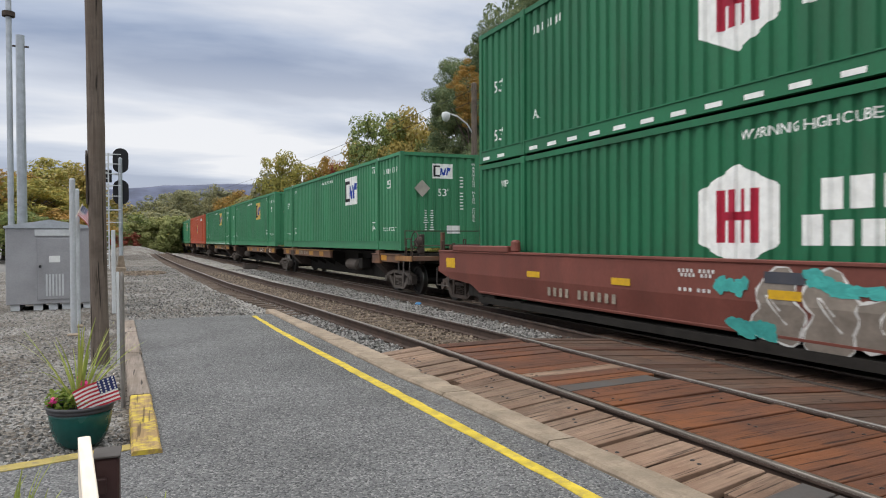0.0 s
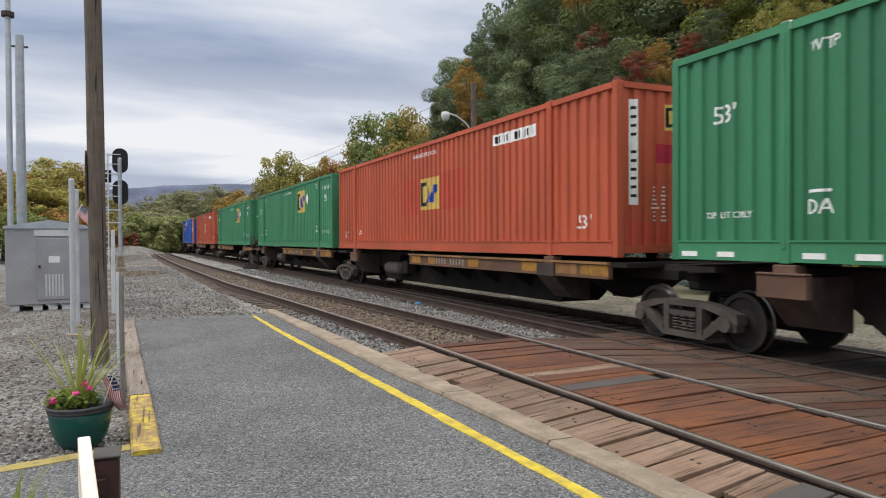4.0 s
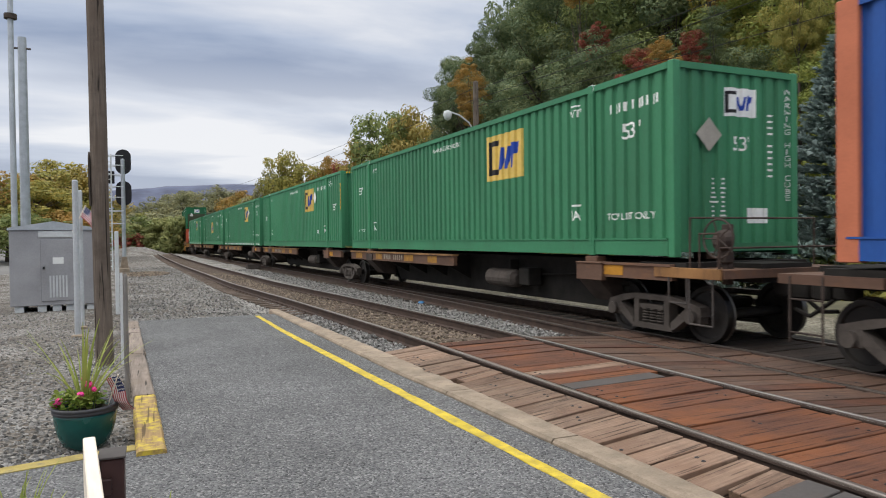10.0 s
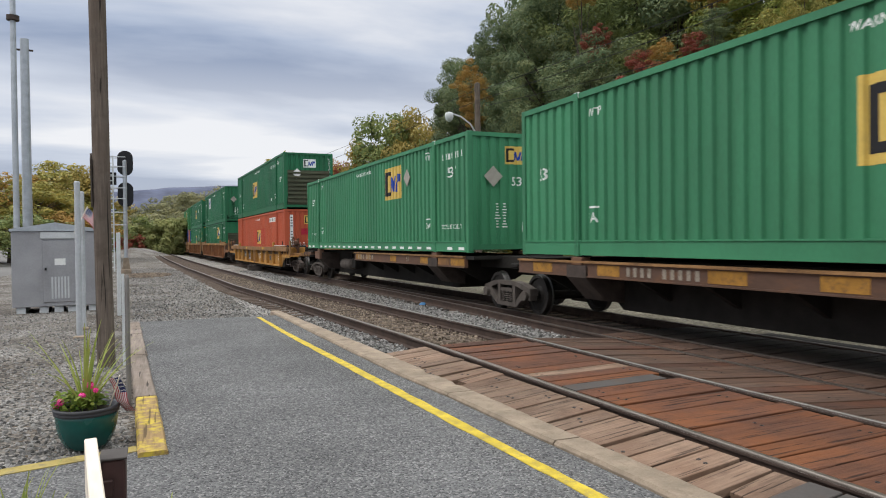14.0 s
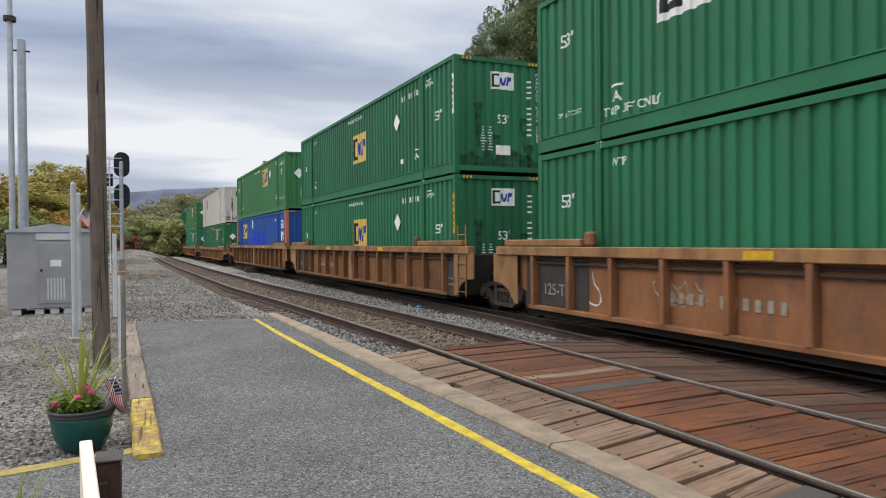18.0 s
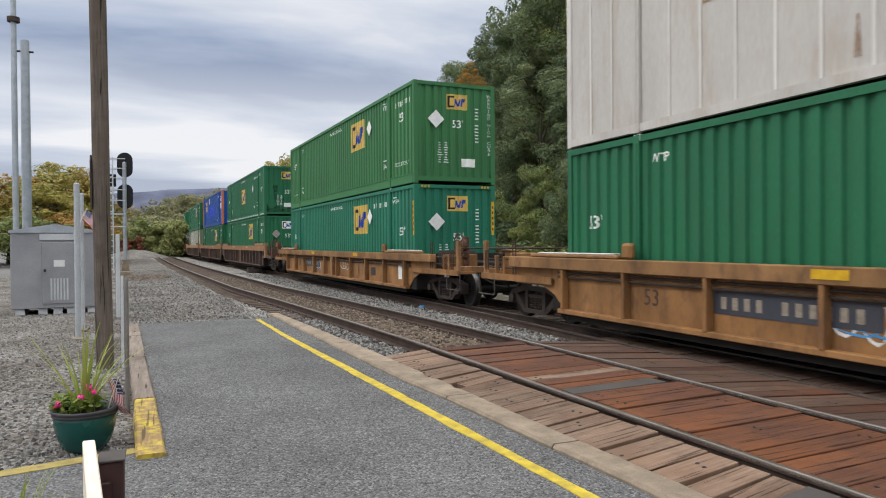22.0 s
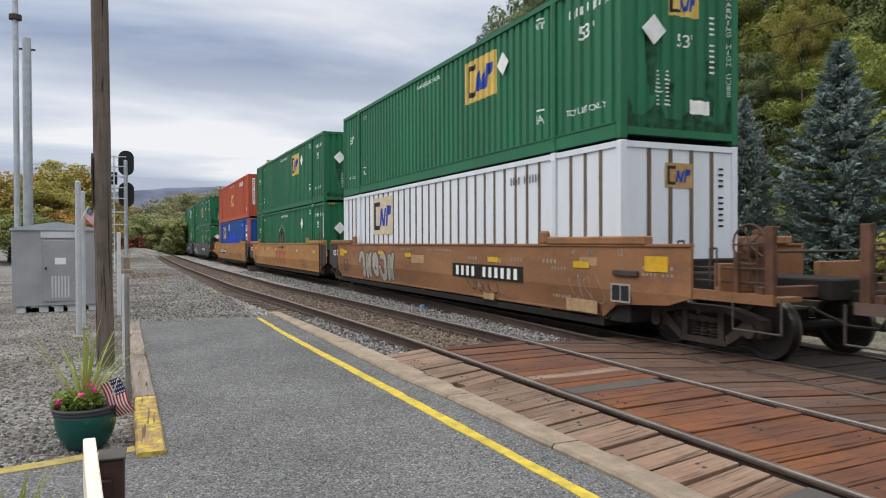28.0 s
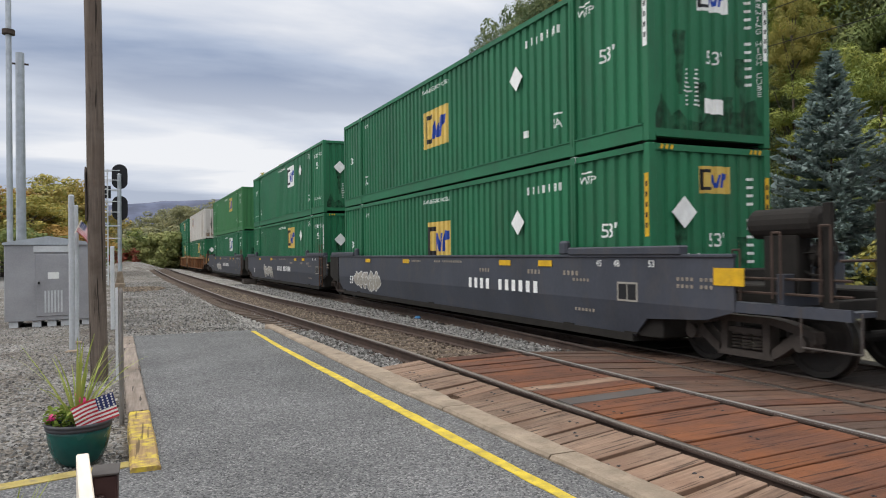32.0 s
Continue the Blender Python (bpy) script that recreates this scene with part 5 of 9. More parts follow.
    def sign(w, h, y, z, m, label, end=False, name="placard", out=0.004):
        return put(name, [rect(w, h)], y, z, m, label, out, end, ("r", w, h))

    def crest(w, h, y, z, ground, end=False):
        e = put("emblem", [rect(w, h)], y, z, ground, "oblong emblem panel with black and blue shapes", 0.003, end, ("e", w, h))
        u = y if end else -y
        pr = eprof if end else prof
        decal("black_shape", e, scaled(BLACK_SHAPE, w, h), u, z, pr, BLACK, Matrix(), 0.006, "", ("ek", w, h))
        decal("blue_shape", e, scaled(BLUE_SHAPE, w, h), u, z, pr, LOGO_B, Matrix(), 0.006, "", ("eb", w, h))

    def diamond(y, z, end=False):
        flat("diamond_sign", root, 0.36, 0.36, GREY_SIGN if "g" in marks else WHITE, (pose(y, -HL - 0.006, z) if end else side_at(y, z)) @ pose(0, 0, 0, 0, 45, 0), "diamond hazard sign holder")

    spot_at = float(spot_y or (-0.3 if code == "O" else -2.85))
    low_set = code != "O" and -1.3 < spot_at < 1.3
    if code in "GLTOD":
        o = code == "O"
        if "n" not in marks:
            if o:
                crest(1.30, 0.84, spot_at, 1.53, LOGO_Y)
            else:
                crest(1.52, 0.98, spot_at, 1.56 if low_set else 2.06, WHITE if "w" in marks else LOGO_Y)
        words("WARNING HIGH CUBE", 0.16, 0.05, 2.59)
        if o:
            words("53'", 0.34, -7.1, 0.60)
            words("53'", 0.32, 7.2, 0.5)
            sign(1.75, 0.24, -4.7, 2.46, WHITE, "white serial strip")
            put("serial_marking", bars_polys(1.65, 0.15, 10), -4.7, 2.46, BLACK, "", 0.006)
            words("DA", 0.24, 5.7, 0.55)
        elif low_set or "v" in marks:
            words("53'", 0.34, -7.03, 1.57)
            words("53'", 0.33, 7.3, 1.56)
            words("WTP", 0.19, -6.45, 2.47)
            put("mark_bar", [rect(0.30, 0.03)], -6.45, 2.61, ink)
            words("WTP", 0.19, 5.6, 2.5)
            serial(1.22, 0.15, 11, -5.05, 2.45)
            sign(0.17, 0.14, -4.43, 0.66, WHITE, "small white placard")
        else:
            words("53'", 0.36, -7.07, 2.0)
            words("53'", 0.34, 7.1, 1.96)
            words("WTP", 0.19, -5.56, 2.52)
            put("mark_bar", [rect(0.30, 0.03)], -5.56, 2.66, ink)
            words("WTP", 0.19, 5.6, 2.53)
            serial(1.22, 0.15, 11, -7.15, 2.42)
            if spot_at > 3:
                words("TOP LIFT ONLY", 0.20, 5.28, 0.44)
            else:
                words("TOP LIFT ONLY", 0.16, -7.04, 0.64)
            words("TOP LIFT ONLY", 0.12, 7.05, 0.62)
        if not o:
            tag = "DA" if "s" in marks else "IA"
            words(tag, 0.25, -5.54, 0.69)
            put("mark_bar", [rect(0.3, 0.035)], -5.54, 0.88, ink)
            words(tag, 0.25, 5.68, 0.67)
            put("mark_bar", [rect(0.3, 0.035)], 5.68, 0.86, ink)
    if "d" in marks:
        diamond(-4.15, 1.84 if low_set else 2.12)
    if "s" in marks:
        for i in range(24):
            y = -7.7 + i * 0.67
            if abs(abs(y) - POST_Y) > 0.3:
                flat("reflector", root, 0.30, 0.07, WHITE, side_at(y, 0.10, 0.004), "white reflective dash")
    if code in "BP":
        crest(1.54, 0.92, 4.75, 2.05, LOGO_Y)
        put("patch", [rect(5.5, 0.98)], 0.0, 1.40, BRIGHT_BLUE, "brighter blue painted-over patch", 0.0015)
        put("patch", [rect(1.85, 1.02)], 4.7, 2.04, BRIGHT_BLUE, "brighter blue painted-over patch", 0.0012)
        put("patch", [rect(0.7, 0.3)], -4.3, 2.4, BRIGHT_BLUE, "brighter blue painted-over patch", 0.0012)
        words("53", 0.62, -7.0, 2.2)
        sign(0.46, 0.46, -7.0, 1.62, WHITE, "white placard")
        sign(0.34, 0.5, 1.9, 2.45, WHITE, "small white placard")
        sign(0.16, 0.22, -7.0, 0.6, YELLOW, "small yellow sticker")
        serial(0.9, 0.15, 11, -5.0, 2.5)
        words("DA", 0.25, -5.4, 0.62)
        sign(0.2, 0.1, -4.6, 0.45, WHITE, "small white placard")
    if code == "O":
        put("patch", [rect(1.3, 1.0)], spot_at + 1.25, 1.50, FRESH_RED, "brighter red painted-over patch", 0.0015)
        put("patch", [rect(1.6, 0.95)], spot_at - 1.35, 1.56, FRESH_RED, "brighter red painted-over patch", 0.0015)
        put("patch", [rect(2.2, 0.36)], 0, 0.42, FRESH_RED, "brighter red painted-over patch", 0.0015, True)
        put("patch", [rect(0.75, 0.32)], -0.05, 1.75, RED_MARK, "dark red painted-over patch", 0.002, True)
    if code in "WR":
        crest(1.0 if code == "W" else 1.9, 0.95 if code == "W" else 1.18, 4.2 if code == "W" else 3.75, 2.08, OLD_LOGO if code == "W" else PALE_LOGO)
        serial(1.2, 0.16, 11, -5.0, 2.5)
        if code == "W":
            words("53", 0.34, -7.68, 0.66)
            words("WTP", 0.24, -6.7, 2.30)
            put("mark_bar", [rect(0.34, 0.03)], -6.7, 2.47, ink)
    if code == "V":
        crest(1.7, 1.05, 3.5, 2.1, WHITE_C)
    if code == "H":
        hexa = [[(0.0, 0.68), (-0.67, 0.36), (-0.67, -0.36), (0.0, -0.68)], [(0.0, -0.68), (0.67, -0.36), (0.67, 0.36), (0.0, 0.68)]]
        hz = 1.42 if "s" in marks else 1.53
        e = put("emblem", hexa, 0.65, hz, WHITE, "white hexagon emblem with crimson bars", 0.003)
        bars = [rect(0.115, 0.70, x) for x in (-0.285, 0.285)] + [rect(0.10, 0.70, x) for x in (-0.085, 0.085)] + [rect(0.46, 0.11, 0, 0.0)]
        decal("crimson_marking", e, bars, -0.65, hz, prof, RED_MARK, Matrix(), 0.006)
        for y, z, n in ((-0.72, hz + 0.21, 3), (-0.47, hz - 0.20, 5)):
            put("name_marking", [rect(0.27, 0.36 if k in (0, n - 1) or n == 3 else 0.29, 0.355 * k, -0.035 if 0 < k < n - 1 and n == 5 else 0.0) for k in range(n)], y, z, WHITE, "plain white letter-sized blocks")
        words("WARNING HIGH CUBE", 0.18, -0.35, 2.56)
        words("53'", 0.34, 7.2, 0.55)
        words("IA", 0.25, 5.7, 0.75)
        if "s" not in marks:
            words("WP", 0.2, 7.0, 2.42)
        else:
            words("53'", 0.34, 7.2, 1.6)
            serial(1.1, 0.15, 11, 5.2, 2.4)
    if "h" in marks:
        put("emblem_ground", [[(0.0, 0.68), (-0.67, 0.36), (-0.67, -0.36), (0.0, -0.68)], [(0.0, -0.68), (0.67, -0.36), (0.67, 0.36), (0.0, 0.68)]], 0.72, 1.45, GRIME_GREEN, "dark ground of a painted-over hexagon", 0.002)
        ring = [(0.0, 0.70), (-0.68, 0.37), (-0.68, -0.37), (0.0, -0.70), (0.68, -0.37), (0.68, 0.37)]
        dashes = []
        for (u1, v1), (u2, v2) in zip(ring, ring[1:] + ring[:1]):
            for q in range(6):
                f0, f1 = (q + 0.1) / 6, (q + 0.75) / 6
                a, b = (u1 + (u2 - u1) * f0, v1 + (v2 - v1) * f0), (u1 + (u2 - u1) * f1, v1 + (v2 - v1) * f1)
                dashes.append([a, b, (b[0] * 0.95, b[1] * 0.95), (a[0] * 0.95, a[1] * 0.95)])
        put("emblem_outline", dashes, 0.72, 1.45, WHITE, "broken white outline of a painted-over hexagon", 0.003)
        put("emblem_trace", [rect(w, h, x, v) for x, v, w, h in ((-0.36, -0.22, 0.07, 0.4), (-0.24, -0.12, 0.09, 0.55), (0.13, -0.22, 0.07, 0.35), (0.26, -0.12, 0.10, 0.55))], 0.72, 1.45, FADED_RED, "flaking red traces", 0.003)
    # the leading end
    if code in "GLTOD":
        crest(0.66, 0.44, 0.07, 2.37, WHITE if "f" in marks else LOGO_Y, True)
        if "l" not in marks:
            words("53'", 0.31, 0.09, 1.72 if not (o or low_set or "v" in marks) else 1.39, None, True)
        if "l" not in marks:
            serial(1.05 if not low_set else 1.5, 0.11, 11, 0.70 if not low_set else 0.86, 1.72, True, True)
        if o:
            serial(1.7, 0.06, 15, 1.07, 1.75, True, True)
        elif "v" not in marks:
            tall = [[(x, z + 0.85 - 0.106 * i) for x, z in q] for i, ch in enumerate("WARNING HIGH CUBE") if ch != " " for q in glyphs(ch, 0.125)]
            put("lettering", tall, 1.12, 1.75, ink, "", 0.003, True, ("upright",))
        if o:
            sign(0.16, 1.75, -0.92, 1.75, WHITE, "white serial strip", True)
            put("serial_marking", bars_polys(1.6, 0.09, 11, True), -0.92, 1.75, BLACK, "", 0.007, True)
        rg = random.Random(8)
        blk = [rect(rg.uniform(0.07, 0.17), 0.026, -0.48 + 0.2 * c, 0.62 + 0.07 * i) for i in range(9) for c in range(2)]
        if "l" not in marks:
            tagged(put("data_marking", blk, 0.0, 0.0, ink, "", 0.003, True, ("db",)), kind="stuff")
        if "l" not in marks:
            sign(0.44, 0.24, 0.42 if not low_set else 0.09, 0.62, WHITE, "white weight placard", True)
        if "e" in marks:
            diamond(-0.61, 1.84, True)
    if code in "BP":
        words("53", 0.55, 0.05, 2.05, WHITE, True)
        sign(0.45, 0.40, 0.08, 1.55, WHITE, "white placard", True)
        sign(0.5, 0.24, 0.05, 0.85, WHITE, "white weight placard", True)
        sign(0.2, 0.2, 0.05, 0.55, YELLOW, "small yellow sticker", True)
        serial(1.3, 0.10, 11, 0.75, 1.6, True, True)
    if code == "D":
        rg = random.Random(len(marks) * 7 + int(spot_y[-1:] or 3))
        for x0, zt in ((-0.62, 1.78), (0.70, 1.45), (rg.uniform(-0.3, 0.3), 1.0), (rg.uniform(-1.0, 1.0), 0.8)):
            zb, w = max(0.22, zt - rg.uniform(0.7, 1.2)), rg.uniform(0.10, 0.16)
            edge = [(w * (1 - 0.75 * k / 7) * rg.uniform(0.7, 1.25), w * (1 - 0.75 * k / 7) * rg.uniform(0.7, 1.25), zt + (zb - zt) * k / 7) for k in range(8)]
            put("grime_streak", [[(-l1, za), (-l2, zc), (r2, zc), (r1, za)] for (l1, r1, za), (l2, r2, zc) in zip(edge, edge[1:])], x0, 0.0, GRIME_GREEN, "dark grime streak", 0.0015, True)
        tops = [0.34 + 0.5 * rg.random() ** 2 for _ in range(15)]
        put("grime_patch", [[(-1.15 + 2.3 * k / 14, 0.205), (-1.15 + 2.3 * (k + 1) / 14, 0.205), (-1.15 + 2.3 * (k + 1) / 14, tops[k + 1]), (-1.15 + 2.3 * k / 14, tops[k])] for k in range(14)], 0.0, 0.0, GRIME_GREEN, "dark grime along the foot", 0.001, True)
    if code == "W":
        rg = random.Random(14)
        for x0, za, zb, w, m2 in ((-0.64, 0.98, 2.15, 0.15, BURN), (-0.61, 1.0, 1.75, 0.12, BURN), (0.70, 0.95, 2.0, 0.15, BURN), (0.72, 0.98, 1.6, 0.12, BURN), (-0.95, 0.22, 1.2, 0.09, STREAK), (-0.62, 0.22, 1.1, 0.10, STREAK), (-0.1, 0.22, 0.7, 0.09, STREAK), (0.42, 0.3, 1.0, 0.07, STREAK), (0.85, 0.22, 1.0, 0.09, STREAK), (1.02, 0.22, 0.8, 0.06, STREAK)):
            pts = [(0.6 * w * (0.3 + 0.7 * math.sin(3.1 * i / 8)) * rg.uniform(0.5, 1.2), za + (zb - za) * i / 8) for i in range(9)]
            polys = [[(-a1, z1), (a1, z1), (a2, z2), (-a2, z2)] for (a1, z1), (a2, z2) in zip(pts, pts[1:])]
            put("rust_streak", polys, x0, 0.0, m2, "brown rust streak", 0.002 if m2 is STREAK else 0.0025, True)
        tops = [0.50 + 0.10 * math.sin(1.3 * k) + 0.08 * math.sin(2.9 * k + 1) + 0.03 * rg.random() for k in range(15)]
        put("grime_patch", [[(-1.15 + 2.3 * k / 14, 0.205), (-1.15 + 2.3 * (k + 1) / 14, 0.205), (-1.15 + 2.3 * (k + 1) / 14, tops[k + 1]), (-1.15 + 2.3 * k / 14, tops[k])] for k in range(14)], 0.0, 0.0, STREAK, "brown grime along the foot", 0.001, True)
        sign(0.26, 0.13, -0.13, 1.45, FADED_PLATE, "faded orange placard", True)
        tagged(put("data_marking", [rect(rg.uniform(0.05, 0.14), 0.02, -0.12 + 0.36 * c, 0.62 + 0.06 * i) for i in range(8) for c in range(2)], 0.0, 0.0, GREY_SIGN, "", 0.003, True), kind="stuff")
        for yy in (-7.5, -6.6, -5.2, -3.1, -0.7, 2.4):
            zt = rg.uniform(0.6, 1.4)
            put("rust_streak", [[(-0.05, 0.29), (0.05, 0.29), (0.02, zt), (-0.015, zt)]], yy, 0.0, STREAK, "brown rust streak", 0.002)
    if code in "WRV":
        crest(0.6, 0.42, -0.05, 2.36, OLD_LOGO, True)
        serial(1.1, 0.12, 11, 0.9, 2.0, True, True, BLACK)
    if "v" in marks or "u" in marks:
        m = YELLOW if "v" in marks else WHITE
        for x in (-1.2, 1.2):
            st = flat("reflective_strip", root, 0.09, 0.98, m, side_at(-HL + 0.065, 1.95, 0.003) if x < 0 else pose(x, -HL - 0.004, 1.95), "upright reflective strip")
            part("strip_marking", id_bars(0.8, 0.04, 5, BLACK, True), st, at=pose(0, -0.005, 0))
    if "v" in marks or "u" in marks or code in "BP":
        for x in (-0.95, 0.95):
            for i in range(3):
                flat("hazard_stripe", root, 0.05, 0.075, YELLOW, pose(x + 0.1 * i - 0.1, -HL - 0.002, 2.85) @ pose(0, 0, 0, 0, 25, 0), "yellow height warning stripe")
    if "l" in marks:
        part("louvre_panel", block("louvre_panel", LOUVRE, (-1.10, 1.10, -0.006, 0.0, 0.22, 2.0)), root, "grimy brown-green vent panel", pose(0, -HL + 0.026, 0))
        for i in range(8):
            part("louvre", block("louvre", LOUVRE, (-1.08, 1.08, -0.05, 0.0, -0.035, 0.065), c=0.012), root, at=pose(0, -HL + 0.019, 0.34 + 0.215 * i))
    return root


# ---- running gear ----
def side_frame(r, m):
    def make():
        S = shape()
        w0, w1 = -0.095, 0.085
        ax = 0.89
        bars = [
            [(-ax - 0.17, r - 0.01), (-ax - 0.15, r + 0.13), (-0.64, r + 0.23), (-0.4, r + 0.26), (0.4, r + 0.26), (0.64, r + 0.23), (ax + 0.15, r + 0.13), (ax + 0.17, r - 0.01), (ax + 0.02, r + 0.05), (0.60, r + 0.13), (0.42, r + 0.17), (-0.42, r + 0.17), (-0.60, r + 0.13), (-ax - 0.02, r + 0.05)],
            [(-0.46, r - 0.29), (0.46, r - 0.29), (0.40, r - 0.20), (-0.40, r - 0.20)],
            [(-0.90, r + 0.02), (-0.77, r + 0.11), (-0.43, r - 0.15), (-0.43, r - 0.28), (-0.54, r - 0.22)],
            [(0.90, r + 0.02), (0.54, r - 0.22), (0.43, r - 0.28), (0.43, r - 0.15), (0.77, r + 0.11)],
            [(-0.40, r - 0.2), (-0.29, r - 0.2), (-0.29, r + 0.18), (-0.40, r + 0.18)], [(0.29, r - 0.2), (0.40, r - 0.2), (0.40, r + 0.18), (0.29, r + 0.18)],
        ]
        for poly in bars:
            add_prism(S, poly, "x", w0, w1)
        for a in (-ax, ax):
            add_box(S, -0.10, 0.09, a - 0.14, a + 0.14, r - 0.12, r + 0.05, 0.015)
            add_lathe(S, [(0.10, -0.17), (0.10, -0.10)], "x", 14, (0, a, r - 0.02))
        for y in (-0.17, 0.0, 0.17):
            for k in range(5):
                add_lathe(S, [(0.062, k * 0.045), (0.075, k * 0.045 + 0.015), (0.062, k * 0.045 + 0.03)], "z", 10, (-0.03, y, r - 0.18))
        add_box(S, -0.09, 0.09, -0.27, 0.27, r + 0.03, r + 0.10)
        return mesh_of("side_frame", S, m)
    return cached(("side_frame", r, m.name), make)


def wheel_mesh(r):
    def make():
        S = shape()
        prof = [(0.10, -0.09), (0.10, -0.045), (r * 0.45, -0.02), (r * 0.80, -0.035), (r * 0.84, -0.075), (r * 0.985, -0.075), (r, -0.055), (r + 0.002, 0.035), (r + 0.028, 0.045), (r + 0.022, 0.066), (r * 0.85, 0.066), (r * 0.8, 0.02), (r * 0.45, 0.03), (0.10, 0.05)]
        add_lathe(S, prof, "x", 32)
        me = mesh_of("wheel", S, WHEEL, TREAD)
        for poly in me.polygons:
            q = math.hypot(poly.center.y, poly.center.z)
            if q > r * 0.975 and len(poly.vertices) == 4:
                poly.material_index = 1
        return me
    return cached(("wheel", r), make)


def add_bogie(car, y, r=0.42, m=None):
    """A two-axle truck under a car, rail top at z = 0."""
    def bolster():
        S = shape()
        add_box(S, -0.92, 0.92, -0.2, 0.2, r - 0.06, r + 0.16, 0.03)
        add_lathe(S, [(0.25, r + 0.16), (0.25, r + 0.26)], "z", 16)
        add_box(S, -0.66, 0.66, -0.5, -0.42, r - 0.16, r - 0.06)
        add_box(S, -0.66, 0.66, 0.42, 0.5, r - 0.16, r - 0.06)
        return mesh_of("bolster", S, GRIME)
    b = part("bogie", cached(("bolster", r), bolster), car, "grimy cast steel wheel truck", pose(0, y, 0))
    for k in (-1, 1):
        part("side_frame", side_frame(r, m or BOGIE), b, at=pose(k * 0.99, 0, 0, 0, 0, 0 if k < 0 else 180))
    for a in (-0.89, 0.89):
        part("axle", cached(("axle", r), lambda: mesh_of("axle", (lambda S: (add_lathe(S, [(0.075, -0.95), (0.075, 0.95)], "x", 12), S)[1])(shape()), WHEEL)), b, at=pose(0, a, r))
        for k in (-1, 1):
            part("wheel", wheel_mesh(r), b, at=pose(k * 0.745, a, r, 0, 0, 0 if k < 0 else 180))
    return b


def coupler(car, y, sign):
    def make():
        S = shape()
        add_box(S, -0.08, 0.08, -0.75, 0.0, 0.72, 0.95, 0.02)
        add_box(S, -0.15, 0.15, -0.95, -0.68, 0.70, 0.97, 0.03)
        add_path(S, [(0.35, -0.1, 0.75), (0.3, -0.5, 0.5), (0.1, -0.9, 0.55)], [0.03, 0.03, 0.03], 6)
        return mesh_of("coupler", S, GRIME)
    part("coupler", cached("coupler", make), car, "", pose(0, y, 0, 0, 0, 0 if sign < 0 else 180))


def rungs(car, x, y, z0, z1, w, n, m, name="ladder"):
    def make():
        S = shape()
        for k in (-1, 1):
            add_tube(S, (0, k * w / 2, z0), (0, k * w / 2, z1), 0.016, None, 6)
        for i in range(n):
            z = z0 + (z1 - z0) * (i + 0.3) / n
            add_tube(S, (0, -w / 2, z), (0, w / 2, z), 0.013, None, 6)
        return mesh_of(name, S, m)
    part(name, cached((name, z0, z1, w, n, m.name), make), car, "", pose(x, y, 0))


def step_iron(car, x, y, z0, z1, w, name="step"):
    """A bent bar in the shape of a U, its closed end at z0."""
    def make():
        S = shape()
        add_path(S, [(0, -w / 2, z1), (0, -w / 2, z0), (0, w / 2, z0), (0, w / 2, z1)], [0.014] * 4, 6)
        return mesh_of(name, S, RAIL if z0 > z1 else STEEL_PLATE)
    part(name, cached((name, z0, z1, w), make), car, "bent bar grab iron" if z0 > z1 else "hanging U-shaped step", pose(x, y, 0))


def brake_stand(car, y, m):
    def make():
        S = shape()
        add_box(S, -0.95, -0.83, -0.06, 0.06, 0.9, 1.75, 0.01)
        add_lathe(S, [(0.05, -0.14), (0.13, -0.08), (0.17, 0.04), (0.06, 0.10)], "x", 16, (-0.98, 0, 1.52))
        add_box(S, -1.0, -0.86, -0.09, 0.09, 1.2, 1.38, 0.02)
        return mesh_of("brake_stand", S, m)
    st = part("brake_stand", cached(("brake_stand", m.name), make), car, "", pose(0, y, 0))

    def hand_wheel():
        S = shape()
        n, q = 24, 6
        vs = [(0.016 * math.sin(2 * math.pi * k / q), (0.27 + 0.016 * math.cos(2 * math.pi * k / q)) * math.cos(2 * math.pi * i / n), (0.27 + 0.016 * math.cos(2 * math.pi * k / q)) * math.sin(2 * math.pi * i / n)) for i in range(n) for k in range(q)]
        add_faces(S, vs, [(i * q + k, i * q + (k + 1) % q, (i + 1) % n * q + (k + 1) % q, (i + 1) % n * q + k) for i in range(n) for k in range(q)])
        for i in range(5):
            a = 2 * math.pi * i / 5
            add_tube(S, (0, 0, 0), (0, 0.27 * math.cos(a), 0.27 * math.sin(a)), 0.011, None, 5, False)
        return mesh_of("hand_wheel", S, m)
    part("hand_wheel", cached(("hand_wheel", m.name), hand_wheel), st, "spoked hand brake wheel", pose(-1.12, -0.05, 1.55))


SPINE_Z, WELL_Z, UPPER_Z = 1.278, 0.36, 3.295


